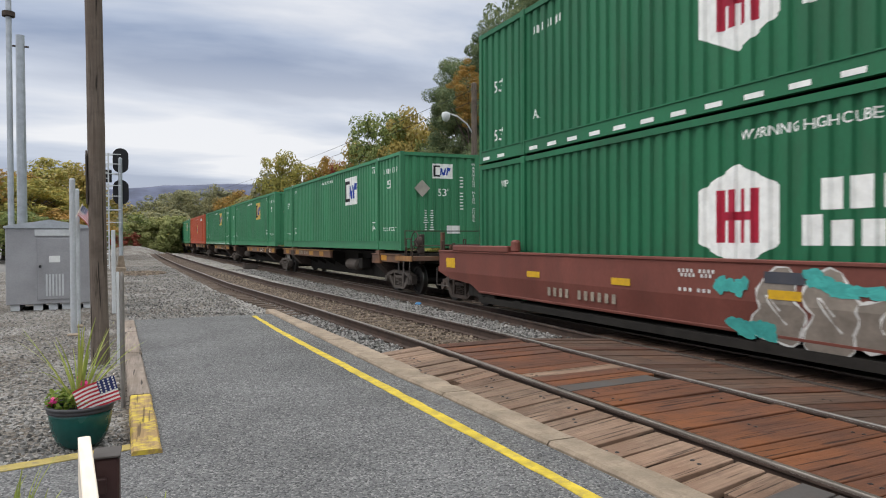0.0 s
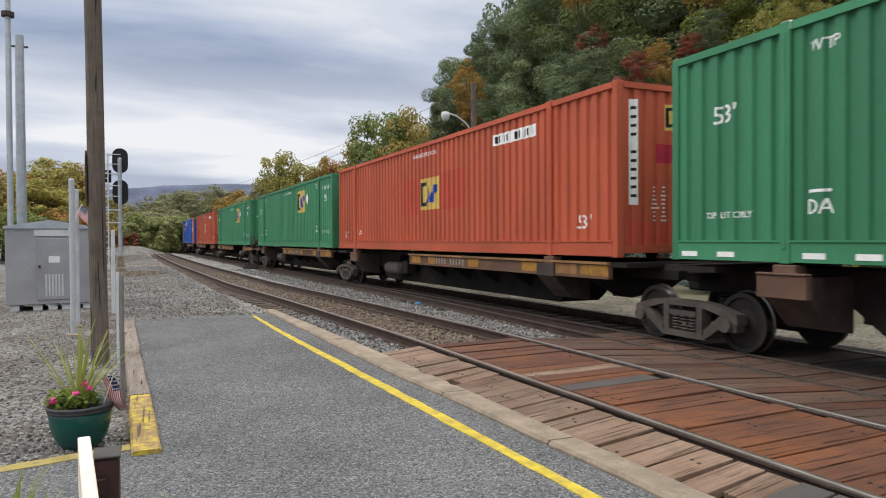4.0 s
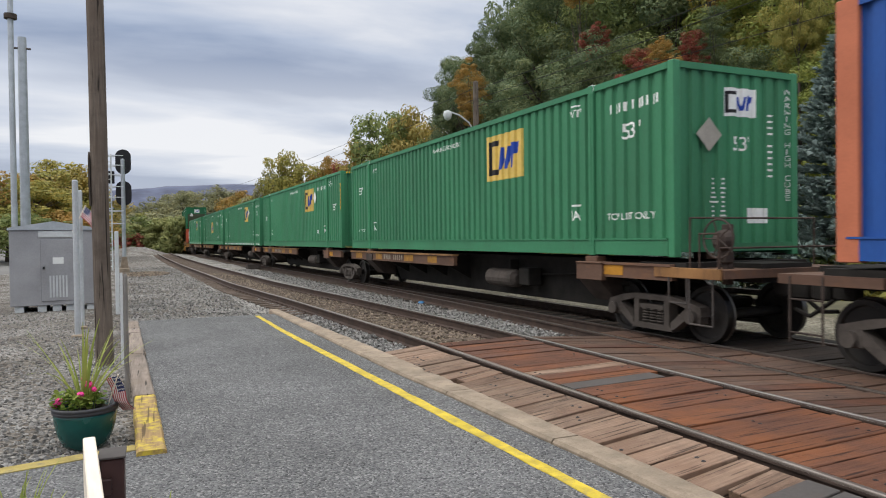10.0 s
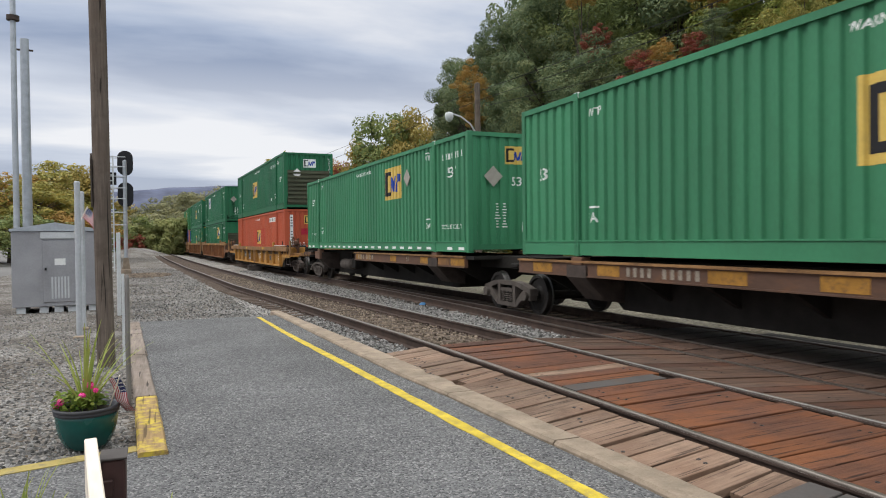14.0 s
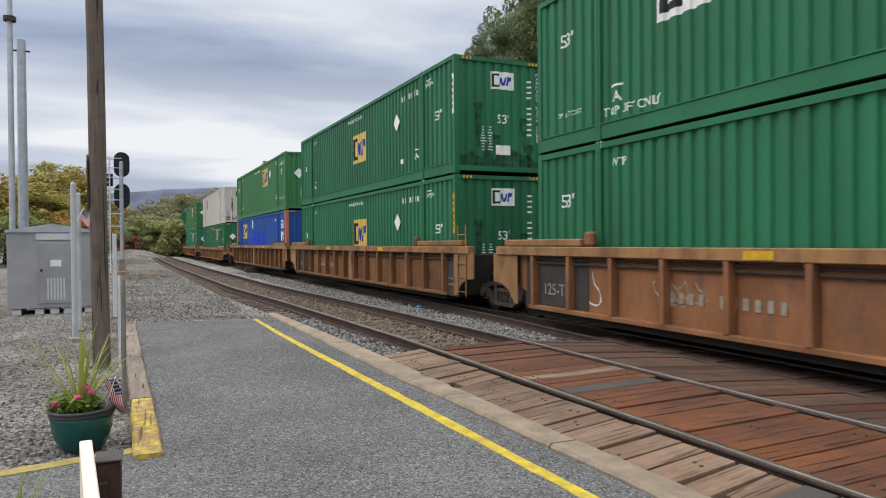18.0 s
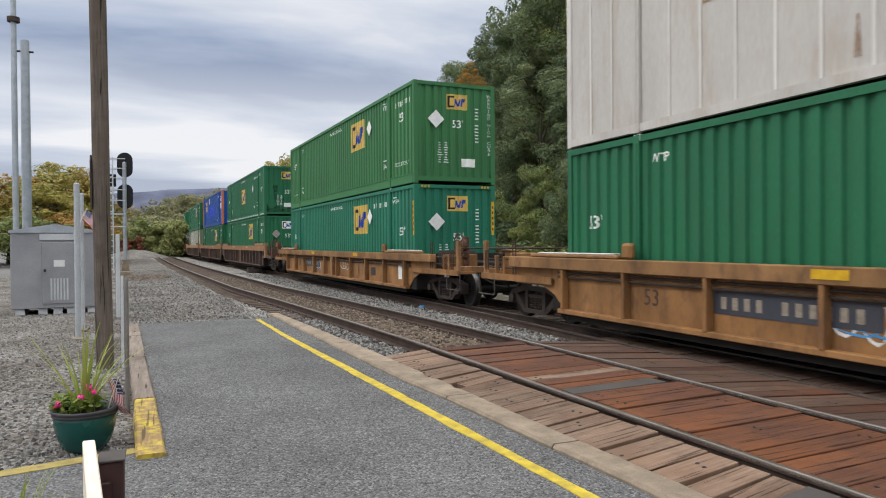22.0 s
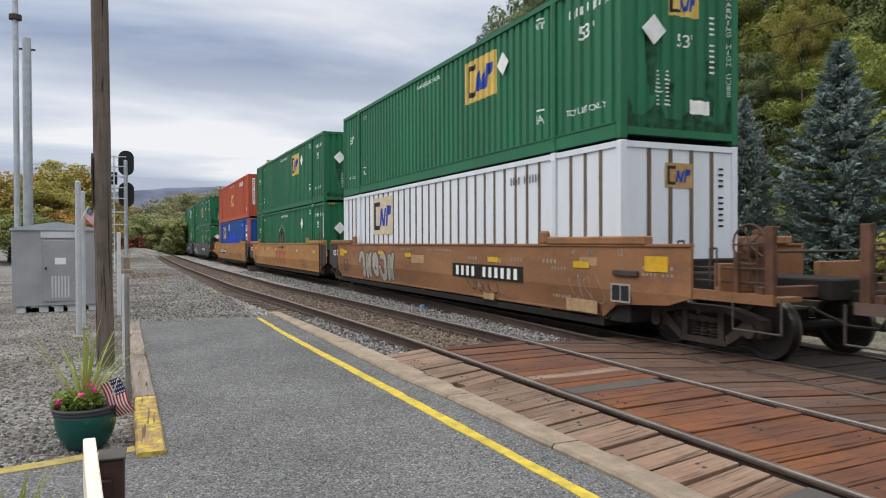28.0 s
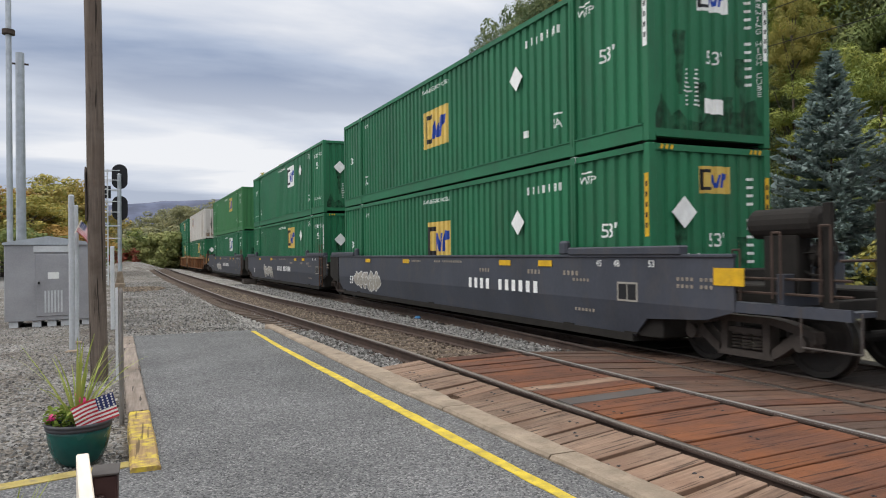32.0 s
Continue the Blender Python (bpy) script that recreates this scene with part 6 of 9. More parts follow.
def spine_car(style, front_end, back_end, gap_f, gap_b, no, shift=0.0):
    """One platform of a spine car: container bottom at SPINE_Z. r: side beam along its rear half; m: from the middle forward. ends: True at a coupled end."""
    m = BEAM_BROWN
    car = thing("spine_car", "grimy dark steel spine wagon platform with a rusty brown side beam", "railway wagon", group="wagons of the train")
    y0, y1 = -HL - gap_f / 2 + (0.45 if front_end else 0.1), HL + gap_b / 2 - (0.45 if back_end else 0.1)
    S = shape()
    # deep centre sill, shallower over the trucks
    add_prism(S, [(y0, 0.92), (y0, 1.19), (y1, 1.19), (y1, 0.92), (y1 - 2.6, 0.90), (y1 - 3.4, 0.30), (y0 + 3.4, 0.30), (y0 + 2.6, 0.90)], "x", -0.5, 0.5)
    add_box(S, -0.62, 0.62, y0 + 3.2, y1 - 3.2, 1.10, 1.20)
    part("centre_sill", mesh_of("centre_sill", S, GRIME), car)
    a, b = (-0.45, HL + 0.15) if style == "r" else (-7.85, 1.05)
    top = SPINE_Z - 0.08
    for k in (-1, 1):
        part("side_beam", block(("side_beam", style), m, (-0.04, 0.05, a, b, top - 0.28, top - 0.04), (-0.06, 0.05, a, b, top - 0.285, top - 0.262)), car, "rusty brown side beam", pose(k * 1.25, 0, 0, 0, 0, 0))
        part("beam_flange", block(("beam_flange", style), CHORD_TAN, (-0.085, 0.085, a, b, top - 0.038, top)), car, "rust orange top flange", pose(k * 1.25, 0, 0))
    zb, xb = top - 0.15, -1.293
    patches = ((7.3, 0.35, 0), (5.2, 0.3, 1), (2.6, 0.34, 1), (0.9, 0.3, 0)) if style == "r" else ((-7.45, 0.38, 0), (-6.45, 0.5, 2), (-5.35, 0.28, 0), (-2.9, 0.26, 0), (-0.5, 0.22, 1), (0.55, 0.3, 1))
    for y, ln, kind in (patches if no != 7 else ()):
        part("amber_patch", block(("amber_patch", ln, kind), (WORN_AMBER, WORN_AMBER, YELLOW_W)[kind], (-0.003, 0.003, -ln, ln, -0.09, 0.09)), car, "amber paint patch", pose(xb, y, zb))
    part("number_marking", id_bars(1.7, 0.15, 10, WORN_PALE), car, "worn white number bars", pose(xb - 0.001, 3.9 if style == "r" else -0.2 if no in (8, 13) else -1.6, zb, 0, 0, -90))
    if no in (8, 11, 13):
        part("lettering", letters("53", 0.2, WORN_PALE), car, at=pose(xb - 0.002, {8: -3.9, 11: 4.9, 13: -4.1}[no], zb, 0, 0, -90))
    if no in (2, 3):
        scrawl(car, -4.1, zb, 1.0, 0.2, GRAFFITI_W, no + 60, xb - 0.004, 0.022)
        if no == 2:
            scrawl(car, -6.6, zb, 0.5, 0.2, GRAFFITI_W, 71, xb - 0.004, 0.022)
    n = 6
    for i in range(n):
        y = a + (b - a) * (i + 0.5) / n
        S = shape()
        add_prism(S, [(-1.25, 0.96), (-1.25, 1.17), (1.25, 1.17), (1.25, 0.96), (0.5, 0.55), (-0.5, 0.55)], "y", -0.05, 0.05)
        part("outrigger", cached("outrigger", lambda: mesh_of("outrigger", S, GRIME)), car, at=pose(0, y, 0))
    # bolsters under the lifting posts
    for y in (-POST_Y, POST_Y):
        on_beam = a < y < b
        for k in (-1, 1):
            S = shape()
            add_prism(S, [(k * 1.33, 0.90), (k * 1.33, 1.12), (k * 0.5, 1.12), (k * 0.5, 0.42), (k * 0.92, 0.48)], "y", -0.30, 0.30)
            part("bracket", cached(("bracket", k), lambda: mesh_of("bracket", S, BOGIE)), car, "grimy bolster bracket", pose(0, y + (0.12 if y < 0 else 0), 0))
            if not on_beam:
                part("bolster_end", block("bolster_end", m, (-0.05, 0.05, -0.36, 0.36, 0.86, 1.14), (-0.07, 0.05, -0.36, 0.36, 1.14, 1.17), c=0.008), car, "rusty brown bolster end plate", pose(k * 1.33, y, 0))
        for x in (-1.23, 1.23):
            part("pedestal", block("pedestal", m, (-0.10, 0.10, -0.16, 0.16, 1.12, SPINE_Z - 0.012), c=0.01), car, at=pose(x, y, 0))
    if style == "r":
        # outer walkway beam by the leading truck
        part("front_beam", block("front_beam", m, (-0.05, 0.05, -0.95, 0.95, top - 0.27, top - 0.06), (-0.085, 0.085, -0.95, 0.95, top - 0.06, top - 0.025)), car, "rusty short front beam", pose(-1.27, -7.1, 0))
        part("amber_patch", block(("amber_patch", 0.34, 0), FRESH_AMBER, (-0.003, 0.003, -0.34, 0.34, -0.08, 0.08)), car, "amber paint patch", pose(-1.324, -6.6, zb))
    for y in (-HL + 0.3, HL - 0.3):
        part("end_platform", block("end_platform", GRIME, (-1.25, 1.25, -0.5, 0.5, 1.12, 1.2)), car, at=pose(0, y, 0))
    yt = -2.1 if style == "r" else 3.4
    S = shape()
    add_tube(S, (-0.82, yt - 0.62, 0.70), (-0.82, yt + 0.52, 0.70), 0.20, None, 16)
    add_tube(S, (-0.82, yt - 0.70, 0.70), (-0.82, yt - 0.62, 0.70), 0.10, 0.20, 16)
    add_tube(S, (-0.82, yt + 0.52, 0.70), (-0.82, yt + 0.60, 0.70), 0.20, 0.10, 16)
    if no != 7:
        part("air_tank", cached(("air_tank", style), lambda: mesh_of("air_tank", S, BOGIE_DRY)), car, "dusty cylindrical air reservoir")
    S = shape()
    add_box(S, -0.95, -0.62, yt - 1.3, yt - 0.9, 0.58, 0.95, 0.02)
    add_box(S, -0.75, -0.55, yt - 0.2, yt - 0.1, 0.50, 1.1)
    add_tube(S, (-0.6, yt - 1.0, 0.80), (-0.6, yt - 4.2, 0.95), 0.022, None, 6)
    part("brake_valve", cached(("brake_valve", style), lambda: mesh_of("brake_valve", S, GRIME)), car)
    if front_end:
        add_bogie(car, -HL + 0.75, 0.42, BOGIE_DRY)
        coupler(car, y0 + 0.2, -1)
        brake_stand(car, -HL - 0.62, BOGIE)
        step_iron(car, -1.33, -HL - 0.55, 0.34, 1.05, 0.44)
        step_iron(car, -1.33, -HL - 0.1, 0.62, 1.05, 0.36)
        step_iron(car, -1.33, -HL - 0.7, 1.62, 1.05, 0.34, "grab_rail")
        S = shape()
        add_path(S, [(-1.28, -HL - 0.3, 1.1), (-1.28, -HL - 0.3, 1.85), (0.2, -HL - 0.3, 1.85), (1.28, -HL - 0.3, 1.85), (1.28, -HL - 0.3, 1.1)], [0.015] * 5, 6)
        part("handrail", mesh_of("handrail", S, RAIL), car, "thin rusty handrail")
        S = shape()
        add_path(S, [(-1.28, -HL - 0.85, 1.05), (-1.28, -HL - 0.85, 1.42), (1.28, -HL - 0.85, 1.42), (1.28, -HL - 0.85, 1.05)], [0.015] * 4, 6)
        part("handrail", mesh_of("handrail", S, RAIL), car, "thin rusty handrail")
        part("end_deck", block("end_deck", m, (-1.3, 1.3, -0.75, 0.6, 1.0, 1.12)), car, at=pose(0, -HL - 0.2, 0))
        part("deck_edge", block("deck_edge", YELLOW_W, (-0.02, 0.02, -0.72, 0.58, 0.985, 1.135), c=0.006), car, "ochre painted deck edge", pose(-1.325, -HL - 0.2, 0))
    if back_end:
        add_bogie(car, HL - 0.9, 0.42, BOGIE_DRY)
        coupler(car, y1 - 0.2, 1)
        rungs(car, -1.3, HL + 0.4, 0.3, 1.1, 0.45, 2, BOGIE)
        part("end_deck", block("end_deck", m, (-1.3, 1.3, -0.6, 0.75, 1.0, 1.12)), car, at=pose(0, HL + 0.2, 0))
    else:
        add_bogie(car, HL + gap_b / 2 + shift, 0.42, BOGIE_DRY)
        part("joint", block("joint", GRIME, (-0.3, 0.3, -0.75, 0.75, 0.76, 1.04), (-0.9, 0.9, -0.16, 0.16, 0.95, 1.06), c=0.03), car, "articulated joint casting", pose(0, HL + gap_b / 2 + shift, 0))
    return car


def stroke(S, pts, t, x=0.0):
    """A brush line through points (along, up), mitred so that it stays one piece."""
    vs = []
    n = len(pts)
    for i, (y, z) in enumerate(pts):
        ya, za = pts[max(0, i - 1)]
        yb, zb = pts[min(n - 1, i + 1)]
        d = math.hypot(yb - ya, zb - za) or 1e-6
        k = t * (0.55 + 0.45 * math.sin(2.6 * i + n))
        ny, nz = -(zb - za) / d * k, (yb - ya) / d * k
        vs += [(x, y - ny, z - nz), (x, y + ny, z + nz)]
    add_faces(S, vs, [(2 * i, 2 * i + 2, 2 * i + 3, 2 * i + 1) for i in range(n - 1)])


FOLD_Z = 0.82     # below this the smooth well sides lean inwards


def folded(S, z):
    """Cut a shape that stands at height z where the side bends and lean its lower part inwards."""
    me = bpy.data.meshes.new("folded")
    me.from_pydata(S[0], [], S[1])
    bm = bmesh.new()
    bm.from_mesh(me)
    bpy.data.meshes.remove(me)
    bmesh.ops.bisect_plane(bm, geom=bm.verts[:] + bm.edges[:] + bm.faces[:], plane_co=(0, 0, FOLD_Z - z), plane_no=(0, 0, 1))
    for v in bm.verts:
        v.co.x += 0.2 * max(0.0, FOLD_Z - z - v.co.z)
    bm.verts.index_update()
    vs, fs = [tuple(v.co) for v in bm.verts], [tuple(v.index for v in f.verts) for f in bm.faces]
    bm.free()
    return vs, fs


def graffiti_mesh(S, m, z=None):
    if z is not None:
        S = folded(S, z)
    me = bpy.data.meshes.new("graffiti")
    me.from_pydata(S[0], [], S[1])
    me.materials.append(m)
    return me


def scrawl(car, y, z, w, h, m, seed, x=-1.535, thick=0.022):
    """One run of loose spray-paint loops, unreadable."""
    rng = random.Random(seed)
    loops = max(2, round(w / 0.30))
    pts, up, wide = [], 1.0, 0.2
    for i in range(loops * 12 + 1):
        if i % 12 == 0:
            up, wide, low = rng.uniform(0.55, 1.1), rng.uniform(0.08, 0.24), rng.uniform(-0.15, 0.15)
        t, a = i / (loops * 12), 2 * math.pi * i / 12
        pts.append((w / 2 - w * t + wide * math.sin(a + 0.6), h / 2 * (up * math.cos(a) + low)))
    S = shape()
    stroke(S, pts, thick)
    part("graffiti", graffiti_mesh(S, m, z if x < -1.5 else None), car, "sprayed graffiti lines", pose(x, y, z))


def bubbles(car, y, z, w, h, fill, edge, seed, count=5, x=-1.527, thick=0.022):
    """A row of swollen, unreadable spray-painted shapes with outlines."""
    rng = random.Random(seed)
    for i in range(count):
        cy = w / 2 - w * (i + 0.5) / count
        ry, rz = 0.62 * w / count, h / 2 * rng.uniform(0.8, 1.1)
        p1, p2 = rng.uniform(0, 6), rng.uniform(0, 6)
        ring = []
        for k in range(24):
            a = 2 * math.pi * k / 24
            q = 1 + 0.26 * math.sin(2 * a + p1) + 0.16 * math.sin(3 * a + 2 * p2) + 0.13 * math.sin(5 * a + p2)
            ring.append((cy + ry * q * math.cos(a), rz * q * math.sin(a)))
        S = shape()
        add_faces(S, [(0, cy, 0)] + [(0, u, v) for u, v in ring], [(0, 1 + k, 1 + (k + 1) % 24) for k in range(24)])
        b = part("graffiti", graffiti_mesh(S, fill, z), car, "sprayed graffiti shape", pose(x - 0.0006 * i, y, z))
        S = shape()
        stroke(S, ring + ring[:1], thick, -0.0004)
        part("outline", graffiti_mesh(S, edge, z), b)
        S = shape()
        stroke(S, [(cy + 0.35 * ry * math.cos(a * 0.6 + p1), 0.5 * rz * math.sin(a * 0.6)) for a in range(8)], 0.8 * thick, -0.0004)
        part("outline", graffiti_mesh(S, edge, z), b)


def throw_up(car, y, z, w, h, fill, edge, seed, count, x=-1.527):
    """A row of fat, curling spray-painted strokes with a dark outline, unreadable."""
    rng = random.Random(seed)
    for i in range(count):
        cy, ry, rz = w / 2 - w * (i + 0.5) / count, 0.46 * w / count, h / 2
        turn, start, kind = rng.uniform(3.6, 5.2), rng.uniform(0.3, 1.2), i % 3
        if kind == 0:
            pts = [(cy + 0.78 * ry * math.cos(start + turn * q / 18), 0.74 * rz * math.sin(start + turn * q / 18)) for q in range(19)]
        elif kind == 1:
            pts = [(cy + ry * (0.7 - 1.4 * q / 18), 0.72 * rz * math.sin(-1.4 + 3 * math.pi * q / 18)) for q in range(19)]
        else:
            pts = [(cy + ry * (1 - 0.035 * q) * 0.8 * math.cos(0.6 + 0.55 * q), rz * (1 - 0.04 * q) * 0.75 * math.sin(0.6 + 0.55 * q)) for q in range(17)]
        even = [(u, v) for u, v in pts]
        for t, m, o, name in ((0.15, edge, 0.0, "graffiti"), (0.105, fill, 0.0006, "graffiti")):
            S = shape()
            vs, n = [], len(even)
            for j, (u, v) in enumerate(even):
                (ua, va), (ub, vb) = even[max(0, j - 1)], even[min(n - 1, j + 1)]
                d = math.hypot(ub - ua, vb - va) or 1e-6
                nu, nv = -(vb - va) / d * t, (ub - ua) / d * t
                vs += [(0, u - nu, v - nv), (0, u + nu, v + nv)]
            add_faces(S, vs, [(2 * j, 2 * j + 2, 2 * j + 3, 2 * j + 1) for j in range(n - 1)])
            for u, v in (even[0], even[-1]):
                add_faces(S, [(-0.0001, u + t * math.cos(q * math.pi / 6), v + t * math.sin(q * math.pi / 6)) for q in range(12)], [tuple(range(12))])
            part(name, graffiti_mesh(S, m, z), car, "silver sprayed graffiti stroke" if m is fill else "black graffiti outline", pose(x - o - 0.0002 * i, y, z))


def well_car(style, front_end, back_end, gap_f, gap_b, no):
    """One double-stack well: ribbed or smooth sides."""
    m = {"rust": RUSTY_W if no == 15 else RUST, "yellow": AMBER_W if no == 14 else YELLOW_W, "tan": RUST_TAN_W if no == 23 else TAN_W, "brown": BROWN_W, "maroon": MAROON_W, "slate": SLATE_W}[style]
    word = {"rust": "rusty orange-brown", "yellow": "yellow-orange", "tan": "rust-stained tan graffiti-marked" if no == 23 else "tan graffiti-marked", "brown": "dark brown", "maroon": "maroon", "slate": "dark slate grey"}[style]
    smooth = style in ("tan", "maroon", "slate")
    car = thing("well_car", f"{word} steel double-stack well wagon with {'smooth' if smooth else 'ribbed'} sides", "railway wagon", group="wagons of the train")
    top = {"maroon": 1.32, "slate": 1.53, "yellow": 1.31, "tan": 1.54}.get(style, 1.50)
    bot = {"maroon": 0.42, "tan": 0.37, "slate": 0.28}.get(style, 0.34)
    ch = {"brown": 0.30, "rust": 0.17, "yellow": 0.21}.get(style, 0.15)
    a, b = -HL - 0.25, HL + 0.25
    chord = {"rust": CHORD_TAN, "brown": RED_TAN, "yellow": CHORD_TAN}.get(style, m)
    for k in (-1, 1):
        S, T, U = shape(), shape(), shape()
        if smooth:
            la, lb = (1.55 if front_end else 0.9), (1.55 if back_end else 0.9)
            poly = [(a - la, top), (a - la, 0.80), (a - la + 0.5, 0.66), (a + 0.15, 0.58), (a + 0.5, bot), (b - 0.5, bot), (b - 0.15, 0.58), (b + lb - 0.5, 0.66), (b + lb, 0.80), (b + lb, top)]
            add_prism(S, poly, "x", -0.02, 0.02)
            add_box(T, -0.045, 0.05, a - la, b + lb, top - 0.03, top + 0.02, 0.01)
            add_box(U, -0.03, 0.06, a + 0.5, b - 0.5, bot - 0.02, bot + 0.03, 0.01)
        else:
            la, lb = (1.5 if front_end else 1.0), (1.5 if back_end else 1.0)
            fore = [(a - la, top - 0.13), (a - la, 0.78), (a - 0.4, 0.76), (a + 0.0, 0.62), (a + 0.3, bot + 0.05)]
            aft = [(b - 0.3, bot + 0.05), (b, 0.62), (b + 0.4, 0.76), (b + lb, 0.78), (b + lb, top - 0.13)]
            if style == "brown":     # the sides end square, short of the bogies
                fore = [(a + 0.02, top - 0.13), (a + 0.02, bot + 0.02)] if front_end else fore
                aft = [(b - 0.02, bot + 0.02), (b - 0.02, top - 0.13)] if back_end else aft
            poly = fore + aft
            add_prism(S, poly, "x", 0.07, 0.095)
            add_box(T, -0.085, 0.09, a - la, b + lb, top - ch, top, 0.012)
            add_box(U, -0.06, 0.09, a + 0.3, b - 0.3, bot - 0.03, bot + 0.05, 0.01)
        if smooth:
            S, U = folded(S, 0.0), folded(U, 0.0)
        side = part("side_wall", mesh_of("side_wall", S, m), car, at=pose(k * 1.50, 0, 0, 0, 0, 0 if k < 0 else 180))
        part("top_chord", mesh_of("top_chord", T, chord), side, "lighter rusty top edge" if chord is not m else "")
        part("bottom_chord", mesh_of("bottom_chord", U, m), side)
        if style == "brown":
            for at_end, ye in ((front_end, a - la + 0.08), (back_end, b + lb - 0.08)):
                if at_end:
                    part("end_block", block("end_block", chord, (-0.10, 0.08, -0.22, 0.22, 0.82, top + 0.02), (-0.06, 0.08, 0.02, 0.42, top + 0.02, top + 0.17), c=0.015), side, "upright tan block at the end of the top edge", pose(0, ye if k < 0 else -ye, 0))
        if not smooth:
            rw = 0.036 if style == "yellow" else 0.05
            rib = block(("well_rib", ch, top, style), m, (-0.075, 0.07, -rw, rw, bot + 0.04, top - ch + 0.01), c=0.012)
            nr = 10 if style == "yellow" else 14
            for i in range(nr):
                part("rib", rib, side, at=pose(0, a + 0.45 + (b - a - 0.9) * i / (nr - 1), 0))
            part("wide_rib", block(("wide_rib", ch, top), chord, (-0.082, 0.07, -0.14, 0.14, bot - 0.02, top - ch + 0.01), c=0.02), side, "wide strap over the side wall", pose(0, -0.26 * (1 if k < 0 else -1), 0))
            for z in (top - ch - 0.06, top - ch - 0.14):
                S = shape()
                add_tube(S, (0.03, a + 0.2, z), (0.03, b - 0.2, z), 0.02, None, 6)
                part("brake_pipe", mesh_of("brake_pipe", S, BOGIE if style != "rust" else RAIL), side, "dark air pipe behind the ribs")
        for sg, y in ((-1, -HL + 0.45), (1, HL - 0.45)):
            part("guide", block(("guide", sg, top), chord, (-0.07, 0.10, -1.35, 1.35, top + 0.005, top + (0.07 if style == "yellow" else 0.14)), c=0.02), side, "container guide box on the top edge", pose(0, y * (1 if k < 0 else -1), 0))
            if style == "yellow":
                part("guide_liner", block(("guide_liner", top), GRAFFITI_W, (-0.055, 0.10, -1.25, 1.1, top + 0.071, top + 0.095), c=0.008), side, "pale worn liner of the guide", pose(0, y * (1 if k < 0 else -1), 0))
            part("lug", block(("lug", top), m, (-0.05, 0.08, -0.12, 0.12, top + 0.005, top + 0.26), c=0.04), side, "", pose(0, (y - sg * 1.55) * (1 if k < 0 else -1), 0))
    part("well_floor", block("well_floor", GRIME, (-1.45, 1.45, a + 0.5, b - 0.5, 0.20, 0.32)), car)
    for y in (-POST_Y, 0, POST_Y, -HL + 0.3, HL - 0.3):
        part("cross_beam", block("cross_beam", GRIME, (-1.45, 1.45, -0.15, 0.15, 0.32, WELL_Z - 0.013)), car, at=pose(0, y, 0))
    post_m = {"slate": GRIME, "rust": CHORD_TAN, "yellow": CHORD_TAN}.get(style, POST_RUST)
    for sgn, is_end, gap in ((-1, front_end, gap_f), (1, back_end, gap_b)):
        ye = sgn * (HL + 0.25)
        yo = sgn * (HL + gap / 2 - (0.55 if is_end else 0.1))
        lo, hi = min(ye, yo), max(ye, yo)
        part("end_deck", block(("well_deck", round(lo, 2), round(hi, 2)), GRIME, (-0.45, 0.45, lo, hi, 0.82, 1.10), (-1.40, 1.40, ye - 0.12, ye + 0.12, 0.30, 1.30), c=0.02), car, "grimy draft sill")
        ya, yb2 = sorted((sgn * (HL - 0.9), sgn * (HL + 0.28)))
        for k in (-1, 1):
            part("bolster_web", block(("bolster_web", ya), GRIME, (-0.03, 0.03, ya, yb2, 0.30, 1.02)), car, "grimy inner web", pose(k * 1.36, 0, 0))
        if is_end:
            part("end_sill", block(("end_sill", round(yo, 2)), post_m, (-1.46, 1.46, -0.06, 0.06, 0.86, 1.02), c=0.012), car, at=pose(0, yo - sgn * 0.25, 0))
            for k in (-1, 1):
                part("walkway", block(("walkway", round(lo, 2), round(hi, 2)), m, (-0.24, 0.24, lo, hi, 0.84, 0.90), (-0.26, -0.22, lo, hi, 0.80, 0.93)), car, "narrow end walkway", pose(k * 1.24, 0, 0, 0, 0, 0 if k < 0 else 180))
            hp = {"slate": 2.08, "yellow": 1.64}.get(style, 1.78)
            step_iron(car, -1.49, yo - sgn * 0.26, 0.46, 0.90, 0.74)
            for dy, zt, hw in ((-0.14, hp, 0.065), (0.62, hp - 0.32, 0.035)) if style != "slate" else ((-0.3, hp, 0.06), (0.32, hp + 0.04, 0.05)):
                part("end_post", block(("end_post", zt, hw), post_m, (-0.04, 0.04, -hw, hw, 0.85, zt), c=0.008), car, "upright end post", pose(-1.42, yo - sgn * (dy if style == "slate" else max(dy, 0.1)), 0))
            step_iron(car, -1.50, yo - sgn * 0.30, hp - 0.22, 1.0, 0.13, "grab_rail")
            step_iron(car, -1.50, yo - sgn * 0.95, hp - 0.28, 1.0, 0.12, "grab_rail")
            step_iron(car, -1.50, yo - sgn * 1.55, 1.60, 0.95, 0.12, "grab_rail")
            for k in (-1, 1):
                part("bulkhead", block("end_bulkhead", m, (-0.47, 0.47, -0.05, 0.05, 0.9, 1.30), c=0.01), car, "low steel end bulkhead", pose(k * 0.97, yo - sgn * 0.95, 0))
            for z in (1.06, 1.24):
                S = shape()
                add_tube(S, (-1.40, lo + 0.05, z), (-1.40, hi - 0.1, z), 0.017, None, 6)
                part("handrail", mesh_of("handrail", S, RAIL), car, "worn grey handrail")
            S = shape()
            add_path(S, [(-1.40, yo - sgn * 0.2, 1.46), (-0.5, yo - sgn * 0.2, 1.46), (0.9, yo - sgn * 0.2, 1.46), (1.40, yo - sgn * 0.2, 1.2)], [0.018] * 4, 6)
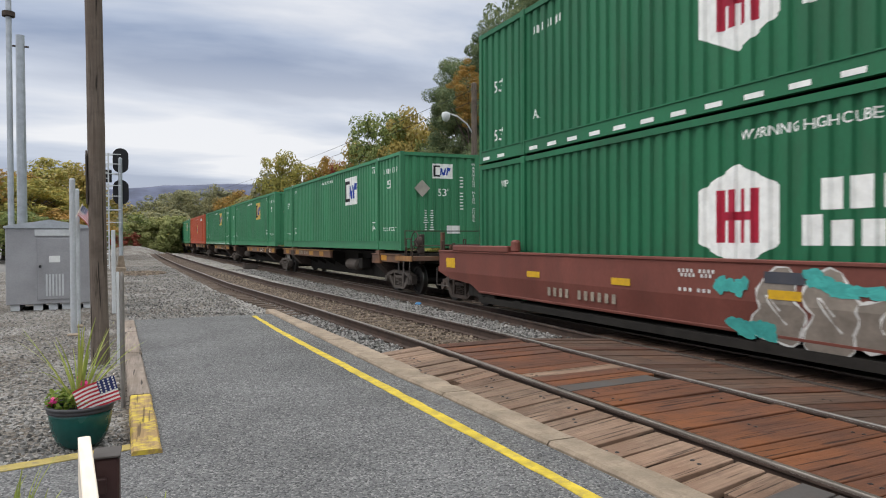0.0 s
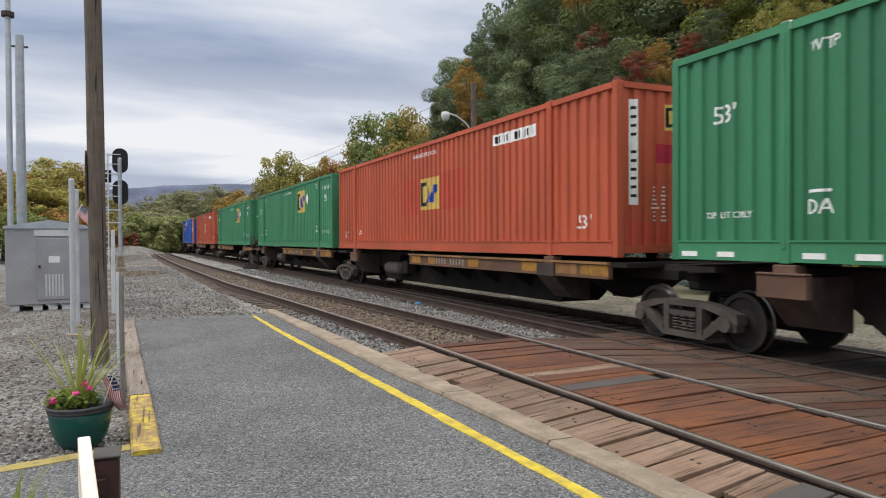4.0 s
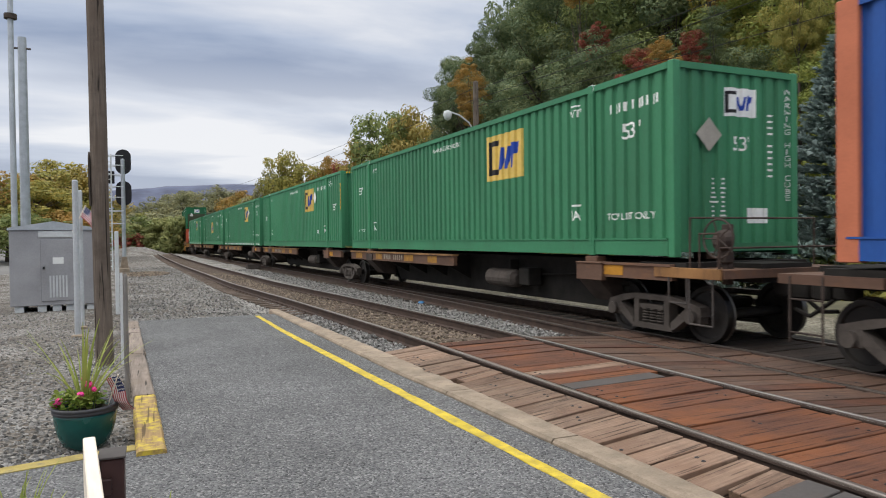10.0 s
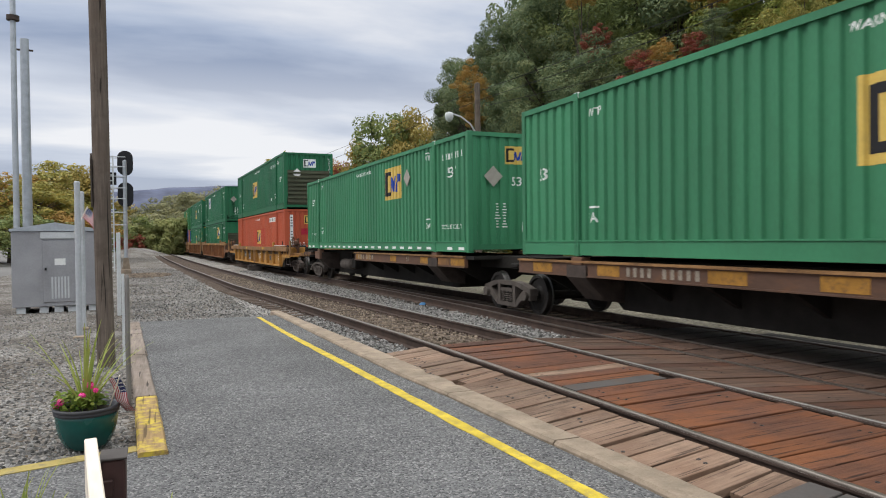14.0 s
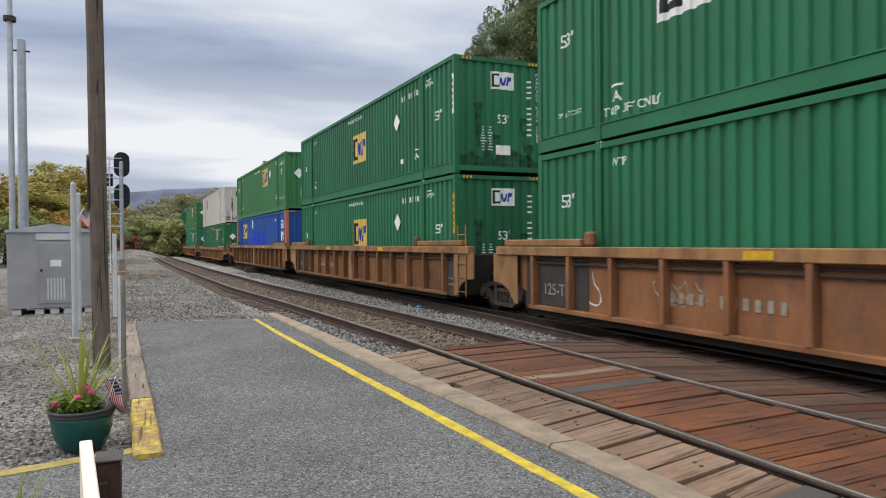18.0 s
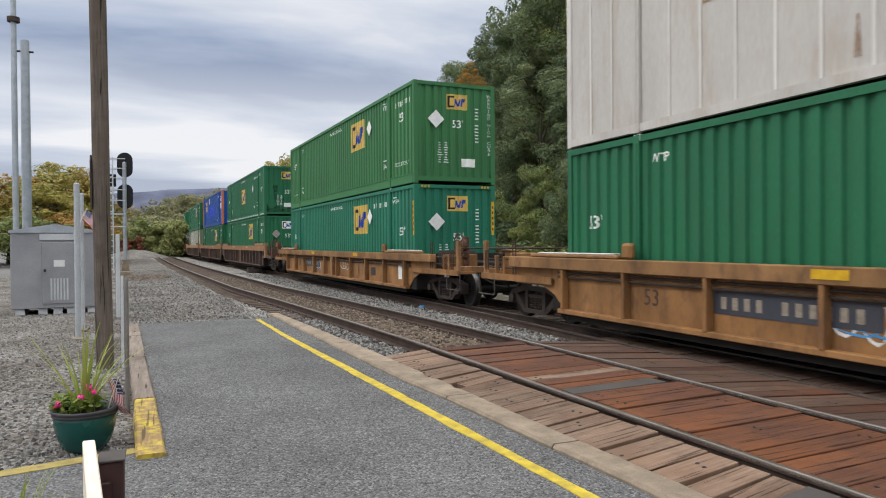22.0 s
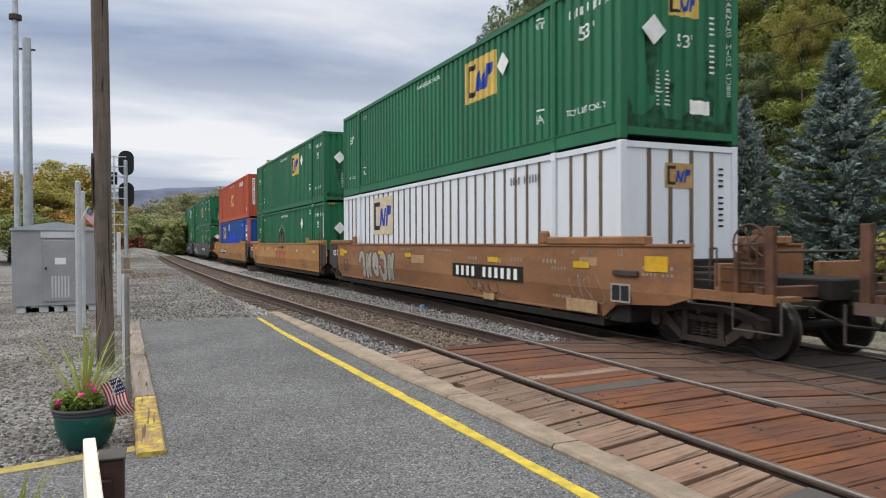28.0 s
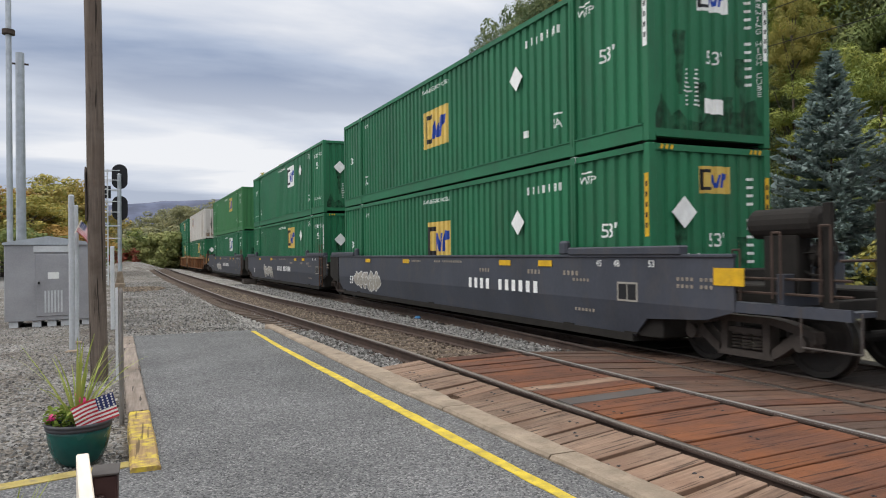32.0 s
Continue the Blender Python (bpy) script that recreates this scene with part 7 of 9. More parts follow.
            part("handrail", mesh_of("handrail", S, RAIL), car, "worn grey handrail")
            add_bogie(car, sgn * (HL + 1.56), 0.42 if style != "slate" else 0.46, BOGIE_DRY if style == "slate" else BOGIE)
            coupler(car, yo - sgn * 0.1, sgn)
            S = shape()
            add_path(S, [(-0.9, yo, 0.78), (-0.6, yo + sgn * 0.35, 0.55), (-0.2, yo + sgn * 0.55, 0.5)], [0.022] * 3, 6)
            part("air_hose", mesh_of("air_hose", S, GRIME), car)
            if sgn < 0:
                brake_stand(car, yo + 0.75, GRIME if style == "slate" else POST_RUST)
                if style in ("slate", "yellow"):
                    S = shape()
                    if style == "slate":
                        for ya3, yb3, ra, rb in ((-10.86, -10.80, 0.12, 0.19), (-10.80, -9.92, 0.19, 0.19), (-9.92, -9.84, 0.19, 0.12)):
                            add_tube(S, (-1.12, ya3, 1.92), (-1.12, yb3, 1.92), ra, rb, 18)
                        add_box(S, -1.25, -1.0, -10.6, -10.1, 1.05, 1.78, 0.02)
                    else:
                        add_lathe(S, [(0.05, -0.6), (0.2, -0.56), (0.2, 0.4), (0.05, 0.45)], "x", 18, (-0.75, yo + 1.4, 1.20))
                    part("air_tank", mesh_of("air_tank", S, GRIME), car, "black cylindrical air reservoir")
            if smooth:
                part("yellow_band", block("yband_w", YELLOW, (-0.004, 0.004, -0.25, 0.25, -0.115, 0.115)), car, "yellow reflective panel", pose(-1.526, sgn * (HL + (1.1 if style != "slate" else 1.72)), top - 0.28))
        else:
            S = shape()
            if smooth:
                outline = [(1.02, top - 0.04), (1.02, 0.59), (0.47, 0.66), (-0.03, 0.80), (-0.03, top - 0.04)]
            else:
                outline = [(0.1, 1.36), (0.1, 0.76), (0.45, 0.74), (0.75, 0.62), (0.98, 0.37), (1.12, 0.35), (1.12, 1.36)]
            add_prism(S, [(-sgn * u, v) for u, v in outline], "x", -0.01, 0.012)
            em = CHORD_TAN if style == "rust" else GRIME if style == "slate" else DARK_END if style == "tan" else m
            for x in (-1.530, 1.530):
                part("end_plate", mesh_of("end_plate", S, em), car, at=pose(x, sgn * (HL + gap / 2 - 0.35), 0))
            if sgn > 0 and style == "tan":
                part("lettering", letters("125 T", 0.30, WHITE), car, at=pose(-1.546, HL + gap / 2 - 1.2, 1.2, 0, 0, -90))
            if sgn < 0:
                rungs(car, -1.56, -HL - gap / 2 + 1.0, 0.35, 2.0, 0.42, 5, POST_RUST if smooth else CHORD_TAN)
            if sgn > 0:
                add_bogie(car, HL + gap / 2, 0.46)
    # lettering bars, panels
    yb = {23: -3.7, 24: -1.2, 25: 3.4, 26: -3.8}.get(no, {"slate": -1.5, "maroon": 3.86}.get(style, 3.2))
    ink = WHITE if style in ("tan", "slate") else WORN_PALE
    x = -1.545 if smooth else -1.520
    if style == "tan" and no != 24:
        part("number_board", block("number_board", GRIME, (-0.003, 0.003, -1.65, 1.65, -0.16, 0.16)), car, "black number board", pose(-1.524, yb, 0.94))
    if style == "yellow":
        part("number_board", block("number_board_y", SLATE_W, (-0.003, 0.003, -1.2, 1.2, -0.15, 0.15)), car, "worn black number board", pose(-1.434, yb, 0.78))
    if no == 24:
        part("number_marking", id_bars(1.4, 0.11, 10, GRAFFITI_K), car, "small dark number bars", pose(-1.530, -0.5, 1.36, 0, 0, -90))
    else:
        part("number_marking", id_bars(3.0 if style in ("tan", "slate") else 2.1, 0.22 if style in ("tan", "slate") else 0.16, 11, ink), car, "worn white number bars", pose(-1.530 if smooth and style != "maroon" else -1.495 if smooth else -1.440, yb, 0.94 if smooth and style != "maroon" else 0.64 if smooth else 0.78, 0, 0, -90))
    if smooth:
        if no != 23 and style != "maroon":
            part("lettering", letters("53", 0.5 if style == "tan" else 0.36, GRAFFITI_K if style == "tan" else WHITE), car, at=pose(-1.5245, 7.3 if no == 24 else 6.6, 0.72, 0, 0, -90))
        for y, z in {"maroon": ((5.33, 0.93), (2.70, 0.93), (-0.32, 0.93), (-4.2, 0.93)), "tan": ((-4.1, 1.22), (-7.3, 1.2), (0.9, 1.24), (3.2, 1.28), (7.1, 1.26))}.get(style, ((-5.5, top - 0.14), (-4.0, top - 0.14), (1.5, top - 0.14), (4.8, top - 0.14))):
            part("yellow_band", block("yband_s", YELLOW, (-0.003, 0.003, -0.23, 0.23, -0.055, 0.055)), car, "yellow reflective panel", pose(-1.531, y, z))
        for y in (-6.3, -5.1, -3.1):
            part("data_marking", id_bars(0.5, 0.08, 4, WORN_PALE), car, "small worn stencil bars", pose(-1.524, y, top - 0.3, 0, 0, -90))
        yp, zp = (-8.35, 0.78) if style == "tan" else (-7.8, 0.97)
        pn = flat("data_panel", car, 0.48, 0.30, GREY_SIGN, pose(-1.522, yp, zp, 0, 0, -90), "small framed data panel")
        for k2 in (-0.11, 0.11):
            flat("data_plate", pn, 0.19, 0.24, BLACK, pose(k2, -0.0045, 0))
        if style != "maroon":
            for txt, y2 in (("45", -7.1), ("48", -7.55), ("53", -8.35)):
                part("lettering", letters(txt, 0.15, WORN_PALE if style == "tan" else WHITE), car, at=pose(-1.5245, y2, top - 0.13, 0, 0, -90))
            for y2, z2, w2, n2 in ((-6.6, 1.12, 0.5, 5), (-9.2, 1.2, 0.7, 8), (-9.2, 1.1, 0.7, 8), (-6.7, 0.62, 0.6, 6), (-1.2, 1.4, 1.6, 16), (1.0, 1.4, 1.1, 12)):
                part("data_marking", id_bars(w2, 0.05, n2, WORN_PALE), car, "small worn stencil bars", pose(-1.5245, y2, z2, 0, 0, -90))
    else:
        for y in (-3.4, 2.5):
            part("yellow_band", block("yband_s", YELLOW, (-0.003, 0.003, -0.22, 0.22, -0.055, 0.055)), car, "yellow reflective panel", pose(-1.589, y, top - 0.09))
        if style in ("yellow", "rust"):
            part("lettering", letters("53", 0.36, GRAFFITI_K), car, at=pose(-1.434, -6.9 if style == "rust" else 5.6, 0.74, 0, 0, -90))
        if style == "brown":
            part("name_marking", id_bars(2.0, 0.34, 3, GREY_SIGN), car, "faded white bars", pose(-1.434, -1.0, 0.72, 0, 0, -90))
    if style == "yellow":
        flat("placard", car, 0.30, 0.42, WHITE, pose(-1.436, -7.3, 0.76, 0, 0, -90), "white paper placard")
        pn = flat("data_panel", car, 0.44, 0.26, BEAM_BROWN, pose(-1.436, -4.85, 0.70, 0, 0, -90), "small framed data panel")
        for k2 in (-0.10, 0.10):
            flat("data_plate", pn, 0.18, 0.21, SLATE_W, pose(k2, -0.0045, 0))
        scrawl(car, 2.3, 0.72, 0.75, 0.4, GRAFFITI_W, no + 40, -1.4345, 0.03)
        scrawl(car, 2.2, 0.64, 0.6, 0.25, SPRAY_BLUE, no + 41, -1.4355, 0.02)
        scrawl(car, -1.6, 0.78, 0.9, 0.3, GRAFFITI_W, no + 42, -1.4345, 0.02)
        part("name_marking", id_bars(1.5, 0.40, 3, RED_TAN), car, "large faded bars", pose(-1.4345, -3.15, 0.74, 0, 0, -90))
    if style == "tan":
        if no == 23:
            throw_up(car, 3.75, 0.86, 3.5, 0.95, GREY_SIGN, GRAFFITI_K, 4, 5)
            part("lettering", letters("53", 0.62, GRAFFITI_K), car, at=pose(-1.5255, 7.05, 0.76, 0, 0, -90))
            part("yellow_band", block("yband_l", YELLOW, (-0.003, 0.003, -0.22, 0.22, -0.13, 0.13)), car, "yellow reflective panel", pose(-1.525, 7.55, 1.24))
            scrawl(car, -7.4, 0.80, 0.8, 0.6, WORN_PALE, 31, -1.526, 0.014)
            part("bracket", block("side_bracket", DARK_END, (-0.05, 0.0, -0.30, 0.30, -0.045, 0.045), c=0.01), car, "dark steel bracket on the side", pose(-1.524, -8.5, 1.10))
            scrawl(car, -3.3, 0.85, 0.25, 0.7, WORN_PALE, 39, -1.526, 0.02)
            scrawl(car, 1.6, 0.82, 1.7, 0.5, RUST, 57, -1.526, 0.02)
            for y, z, w, h in ((-7.5, 1.26, 0.5, 0.14), (-7.3, 0.5, 0.9, 0.22), (-3.9, 0.42, 0.5, 0.26), (-4.3, 1.2, 0.3, 0.10), (0.2, 1.14, 0.9, 0.10)):
                part("worn_patch", block(("worn_patch", w), WORN_TAN, (-0.001, 0.001, -w / 2, w / 2, -h / 2, h / 2)), car, "pale tan patch of worn paint", pose(-1.5245, y, z))
            scrawl(car, -3.5, 0.7, 1.3, 0.5, GRAFFITI_K, 73, -1.526)
        elif no == 24:
            bubbles(car, 4.0, 0.98, 3.2, 0.66, PALE_FILL, THIN_LINE, 12, 4, -1.527, 0.011)
            bubbles(car, 1.75, 1.02, 1.3, 0.46, PALE_FILL, PALE_FILL, 13, 3, -1.527, 0.011)
            scrawl(car, 2.0, 1.08, 0.75, 0.36, THIN_LINE, 44, -1.5305, 0.011)
            scrawl(car, 3.3, 0.62, 0.9, 0.34, THIN_LINE, 45, -1.5305, 0.011)
            scrawl(car, 6.9, 1.14, 0.4, 0.16, GRAFFITI_K, 46, -1.5265, 0.012)
            part("lettering", letters("C", 0.30, GRAFFITI_K), car, at=pose(-1.5325, 3.1, 0.94, 0, 0, -90))
            for blocks in (((0.55, 1.10, 1.02, 1.20), (0.68, 0.90, 0.52, 1.02)), ((-0.55, 0.20, 1.02, 1.20), (-0.30, -0.02, 0.52, 1.02)), ((-1.6, -0.75, 0.98, 1.18), (-1.3, -1.05, 0.50, 0.98))):
                S = shape()
                for y0, y1, z0, z1 in blocks:
                    add_faces(S, [(0, y0, z0), (0, y1, z0), (0, y1, z1), (0, y0, z1)], [(0, 1, 2, 3)])
                part("graffiti", graffiti_mesh(S, FADED_RED, 0.0), car, "faded red painted block shape", pose(-1.5265, 0, 0))
            scrawl(car, -5.2, 0.7, 1.3, 0.5, GRAFFITI_K, 74, -1.526)
        else:
            bubbles(car, 5.1, 0.62, 2.3, 0.44, PALE_FILL, GRAFFITI_K, 25, 5, -1.5275, 0.018)
            scrawl(car, 5.6, 0.92, 2.0, 0.42, WORN_TAN, 61, -1.5265, 0.03)
            bubbles(car, 1.2, 0.66, 2.2, 0.46, PALE_FILL, GRAFFITI_K, 47, 5, -1.5275, 0.026)
            scrawl(car, -3.4, 0.80, 2.6, 0.6, WORN_TAN, 62, -1.5265, 0.03)
            scrawl(car, -5.6, 0.72, 1.6, 0.5, GRAFFITI_K, 63, -1.5270, 0.022)
    if style == "slate":
        bubbles(car, 5.0 if no == 26 else 2.5, 0.75, 2.4, 0.55, GREY_SIGN, GRAFFITI_W, no, 5)
    if style == "maroon":
        bubbles(car, -1.6, 0.74, 3.5, 0.74, FILL_GREY, GRAFFITI_W, 5, 5)
        bubbles(car, -4.1, 0.75, 1.6, 0.6, FILL_GREY, GRAFFITI_W, 8, 3)
        part("dark_patch", block("dark_patch", SLATE_W, (-0.001, 0.001, -0.28, 0.28, -0.07, 0.07)), car, "dark painted-over patch", pose(-1.5315, -0.31, 1.13))
        for yy, zz, ww, hh, sd, n in ((0.50, 1.0, 0.5, 0.2, 21, 3), (0.2, 0.48, 0.6, 0.24, 22, 2), (-0.75, 1.14, 0.3, 0.16, 23, 1), (-1.2, 1.03, 0.7, 0.12, 24, 2)):
            bubbles(car, yy, zz, ww, hh, GRAFFITI_T, GRAFFITI_T, sd, n, -1.5325)
        for yy, zz, ww, n in ((1.1, 1.16, 0.7, 9), (1.1, 1.10, 0.6, 8), (1.3, 0.90, 0.3, 3), (0.95, 0.90, 0.28, 3)):
            part("data_marking", id_bars(ww, 0.05, n, GRAFFITI_W), car, "small worn stencil bars", pose(-1.5245, yy, zz, 0, 0, -90))
    if style == "rust":
        for ya, yb2, coupled in ((6.2, 8.3, back_end), (-8.55, -7.5, front_end)):
            if coupled:
                continue
            part("black_panel", block(("black_panel", ya), DARK_END, (-0.004, 0.004, ya, yb2, 0.30, 1.33)), car, "black painted end panel with stencils", pose(-1.436, 0, 0))
        if not back_end:
            part("lettering", letters("125-T", 0.30, WORN_PALE), car, at=pose(-1.442, 7.3, 0.70, 0, 0, -90))
            part("lettering", letters("53", 0.17, WORN_PALE), car, at=pose(-1.442, 8.05, 1.12, 0, 0, -90))
        if not front_end:
            part("data_marking", id_bars(0.7, 0.05, 6, WORN_PALE), car, at=pose(-1.442, -8.05, 0.72, 0, 0, -90))
            part("data_marking", id_bars(0.6, 0.05, 6, WORN_PALE), car, at=pose(-1.442, -8.05, 0.58, 0, 0, -90))
        scrawl(car, 6.3, 0.75, 0.6, 0.6, GRAFFITI_W, no, -1.434)
        scrawl(car, 4.0, 0.85, 0.8, 0.35, WORN_PALE, no + 9, -1.434)
        if no == 17:
            for yy, hh in ((2.5, 0.6), (1.35, 0.5)):
                ring = []
                for q in range(41):
                    a2 = 2 * math.pi * q / 40
                    ring.append((0.52 * max(-1, min(1, 1.5 * math.cos(a2))) + 0.02 * math.sin(9 * a2), hh / 2 * max(-1, min(1, 1.5 * math.sin(a2))) + 0.03 * math.sin(7 * a2)))
                S = shape()
                stroke(S, ring, 0.026)
                part("graffiti", graffiti_mesh(S, SPRAY_BLUE), car, "blue wavy spray-paint frame", pose(-1.4345, yy, 0.92))
                scrawl(car, yy, 0.95, 0.6, 0.22, GRAFFITI_W, int(yy * 10), -1.4355, 0.02)
            part("dark_band", block("dark_band", GRIME, (-0.002, 0.002, -2.4, 2.4, -0.055, 0.055)), car, "dark painted band on the top edge", pose(-1.5885, 5.6, top - 0.085))
            for yy, w in ((7.2, 0.8), (5.7, 1.5), (3.9, 0.9)):
                scrawl(car, yy, top - 0.085, w, 0.09, GRAFFITI_W, int(yy * 7) + no, -1.592, 0.014)
    return car


# consist: place of each container's front end along the track at 0 s, load, wagon
TRAIN = [
    (-1.79, ("Hn", "Hs"), "maroon", 1, 1), (19.30, ("Gwfeg@-3.1",), "r", 1, 0), (37.68, ("Gfeg@-2.85",), "m", 0, 0), (55.13, ("Gsdeg",), "m", 0, 0), (72.58, ("O",), "m", 0, 0), (89.70, ("Gd",), "m", 0, 1),
    (108.64, ("Gde",), "r", 1, 0), (127.34, ("O",), "r", 0, 0), (148.15, ("B",), "m", 0, 1), (166.95, ("Gfeg@-2.95",), "r", 1, 0), (184.45, ("Gdve@-2.95",), "r", 0, 0), (201.83, ("Gds",), "r", 0, 0),
    (219.25, ("Gdue@0.0",), "r", 0, 0), (237.90, ("Gsdge",), "m", 0, 1), (259.13, ("O", "Dlef@0.9"), "yellow", 1, 1), (282.60, ("Dld@-2.75", "Dwfeg@3.95"), "rust", 1, 0), (302.54, ("Ddfv@-0.4", "Ddfu@-0.4"), "rust", 0, 0),
    (322.10, ("B", "Lde@-2.5"), "rust", 0, 1), (345.52, ("Ddev@-2.85", "W"), "yellow", 1, 1), (369.20, ("Tdev@-3.0", "Lde@-2.75"), "yellow", 1, 1), (392.59, ("Dfeg@-3.0", "Dsd@0.0"), "brown", 1, 0), (412.30, ("Ddef@-2.9", "B"), "brown", 0, 0),
    (431.99, ("V", "Dde@-2.8"), "brown", 0, 1), (455.51, ("R", "Dde@-3.0"), "tan", 1, 0), (474.60, ("Ddeunh", "Dde@-2.65"), "tan", 0, 0), (494.17, ("P", "O@-0.15"), "tan", 0, 1), (518.17, ("Ddev@-0.1", "Dfdu@0.0"), "slate", 1, 0),
    (537.22, ("Ddeu@-2.0", "Dwde@-2.0"), "slate", 0, 0), (557.73, ("Dw@-2.5", "L@-2.5"), "slate", 0, 1), (581.30, ("Dde@-2.2", "W"), "rust", 1, 0), (600.9, ("Dde@-2.2", "Dde@-2.2"), "rust", 0, 1),
]


def travelled(t):
    tg = np.linspace(0, 33, 331)
    vg = np.interp(tg, [0, 8, 16, 24, 32], SPEED)
    return float(np.interp(t, tg, np.concatenate([[0], np.cumsum((vg[1:] + vg[:-1]) / 2 * 0.1)])))


def car_pose(s, z):
    """The pose of a body whose middle is at s along the far track."""
    xa, ya, _ = on_line(s - 6.3)
    xb, yb, _ = on_line(s + 6.3)
    return pose((xa + xb) / 2, (ya + yb) / 2, z, 0, 0, -math.degrees(math.atan2(xb - xa, yb - ya)))


MOVING = []


def build_train():
    for i, (s, loads, style, f_end, b_end) in enumerate(TRAIN):
        gap_f = s - TRAIN[i - 1][0] - BOX_L if i else 5.0
        gap_b = TRAIN[i + 1][0] - s - BOX_L if i + 1 < len(TRAIN) else 6.0
        if len(style) == 1:
            car = spine_car(style, f_end, b_end, gap_f, gap_b, i, {1: -0.25, 2: -0.55, 3: -0.62, 4: -0.5, 6: 0.64, 7: -0.42, 9: 0.55, 10: 0.5, 11: 0.62, 12: -0.13}.get(i, 0.0))
            levels, where = (SPINE_Z,), "a spine wagon"
        else:
            car = well_car(style, f_end, b_end, gap_f, gap_b, i)
            levels, where = (WELL_Z, UPPER_Z), "a well wagon"
        MOVING.append((car, s + HL, RAIL_Z))
        for k, load in enumerate(loads):
            box = shipping_container(load[0], load[1:], where if k == 0 else "top of another container")
            MOVING.append((box, s + HL, RAIL_Z + levels[k]))


build_train()

# ---- things on the station side ----
def build_pole():
    p = thing("utility_pole", "weathered brown wooden utility pole in the gravel", "pole", pose(-0.603, 9.85, -0.12, 0, -0.42, 0))
    S, rng = shape(), random.Random(2)
    n, hs = 14, [0, 0.6, 1.2, 2, 3, 4, 5, 6, 7, 8, 9]
    vs = []
    for h in hs:
        for i in range(n):
            a = 2 * math.pi * i / n
            r = (0.106 - 0.0016 * h) * (1 + rng.uniform(-0.05, 0.05))
            vs.append((r * math.cos(a), r * math.sin(a), h))
    fs = [(k * n + i, k * n + (i + 1) % n, (k + 1) * n + (i + 1) % n, (k + 1) * n + i) for k in range(len(hs) - 1) for i in range(n)]
    fs += [tuple(range(n))[::-1], tuple(range((len(hs) - 1) * n, len(hs) * n))]
    add_faces(S, vs, fs)
    part("shaft", mesh_of("shaft", S, POLE_WOOD), p)
    S = shape()
    add_prism(S, [(-0.06, 0), (0.06, 0), (0.06, 0.6), (0.0, 0.68), (-0.06, 0.6)], "x", -0.02, 0.0)
    part("side_board", mesh_of("side_board", S, BARK), p, "dark board on the shaft", pose(-0.102, 0, 2.05))


PIPE_GREY = mat("grey_brown_pipe_steel", (0.23, 0.215, 0.20), 0.55, 0.4, 25, 3, 0.15, 0.3, (0.14, 0.11, 0.09), 0.08)


def build_posts():
    for x, y, h, r in ((-1.182, 12.97, 2.58, 0.046), (-1.228, 14.29, 2.50, 0.040)):
        p = thing("steel_post", "grey galvanised steel post standing in the gravel", "post", pose(x, y, -0.1), group="steel posts by the gravel")
        S = shape()
        add_lathe(S, [(r, 0.0), (r, h), (r * 0.7, h + 0.02)], "z", 18)
        part("shaft", mesh_of("shaft", S, GREY_PAINT), p)
        S = shape()
        add_lathe(S, [(r * 2.2, 0.0), (r * 2.2, 0.03), (r * 1.2, 0.05)], "z", 18)
        part("base_collar", mesh_of("base_collar", S, CONCRETE), p)
    for x, y, h, w in ((-0.74, 16.64, 1.80, 0.04), (-1.10, 18.8, 1.48, 0.035)):
        p = thing("marker_post", "white square marker post in the gravel", "post", pose(x, y, -0.1), group="marker posts by the gravel")
        S = shape()
        add_box(S, -w, w, -w, w, 0, h, 0.01)
        part("shaft", mesh_of("shaft", S, WHITE_POST), p)
    # a thin pipe post with a pale strip beside the timber edging
    p = thing("pipe_post", "thin grey steel pipe post with a white strip", "post", pose(-0.252, 7.2, -0.1))
    S = shape()
    add_lathe(S, [(0.021, 0.0), (0.02, 1.24), (0.012, 1.27)], "z", 12)
    part("pipe", mesh_of("pipe", S, PIPE_GREY), p)
    S = shape()
    add_box(S, -0.012, 0.012, -0.006, 0.006, 0.42, 1.28)
    part("strip", mesh_of("strip", S, WHITE_POST), p, "white strip", pose(-0.035, 0, 0))


WHITE_POST = mat("white_post_paint", (0.53, 0.55, 0.56), 0.6, 0, 30, 3, 0.1, 0.3, (0.4, 0.39, 0.36), 0.05)


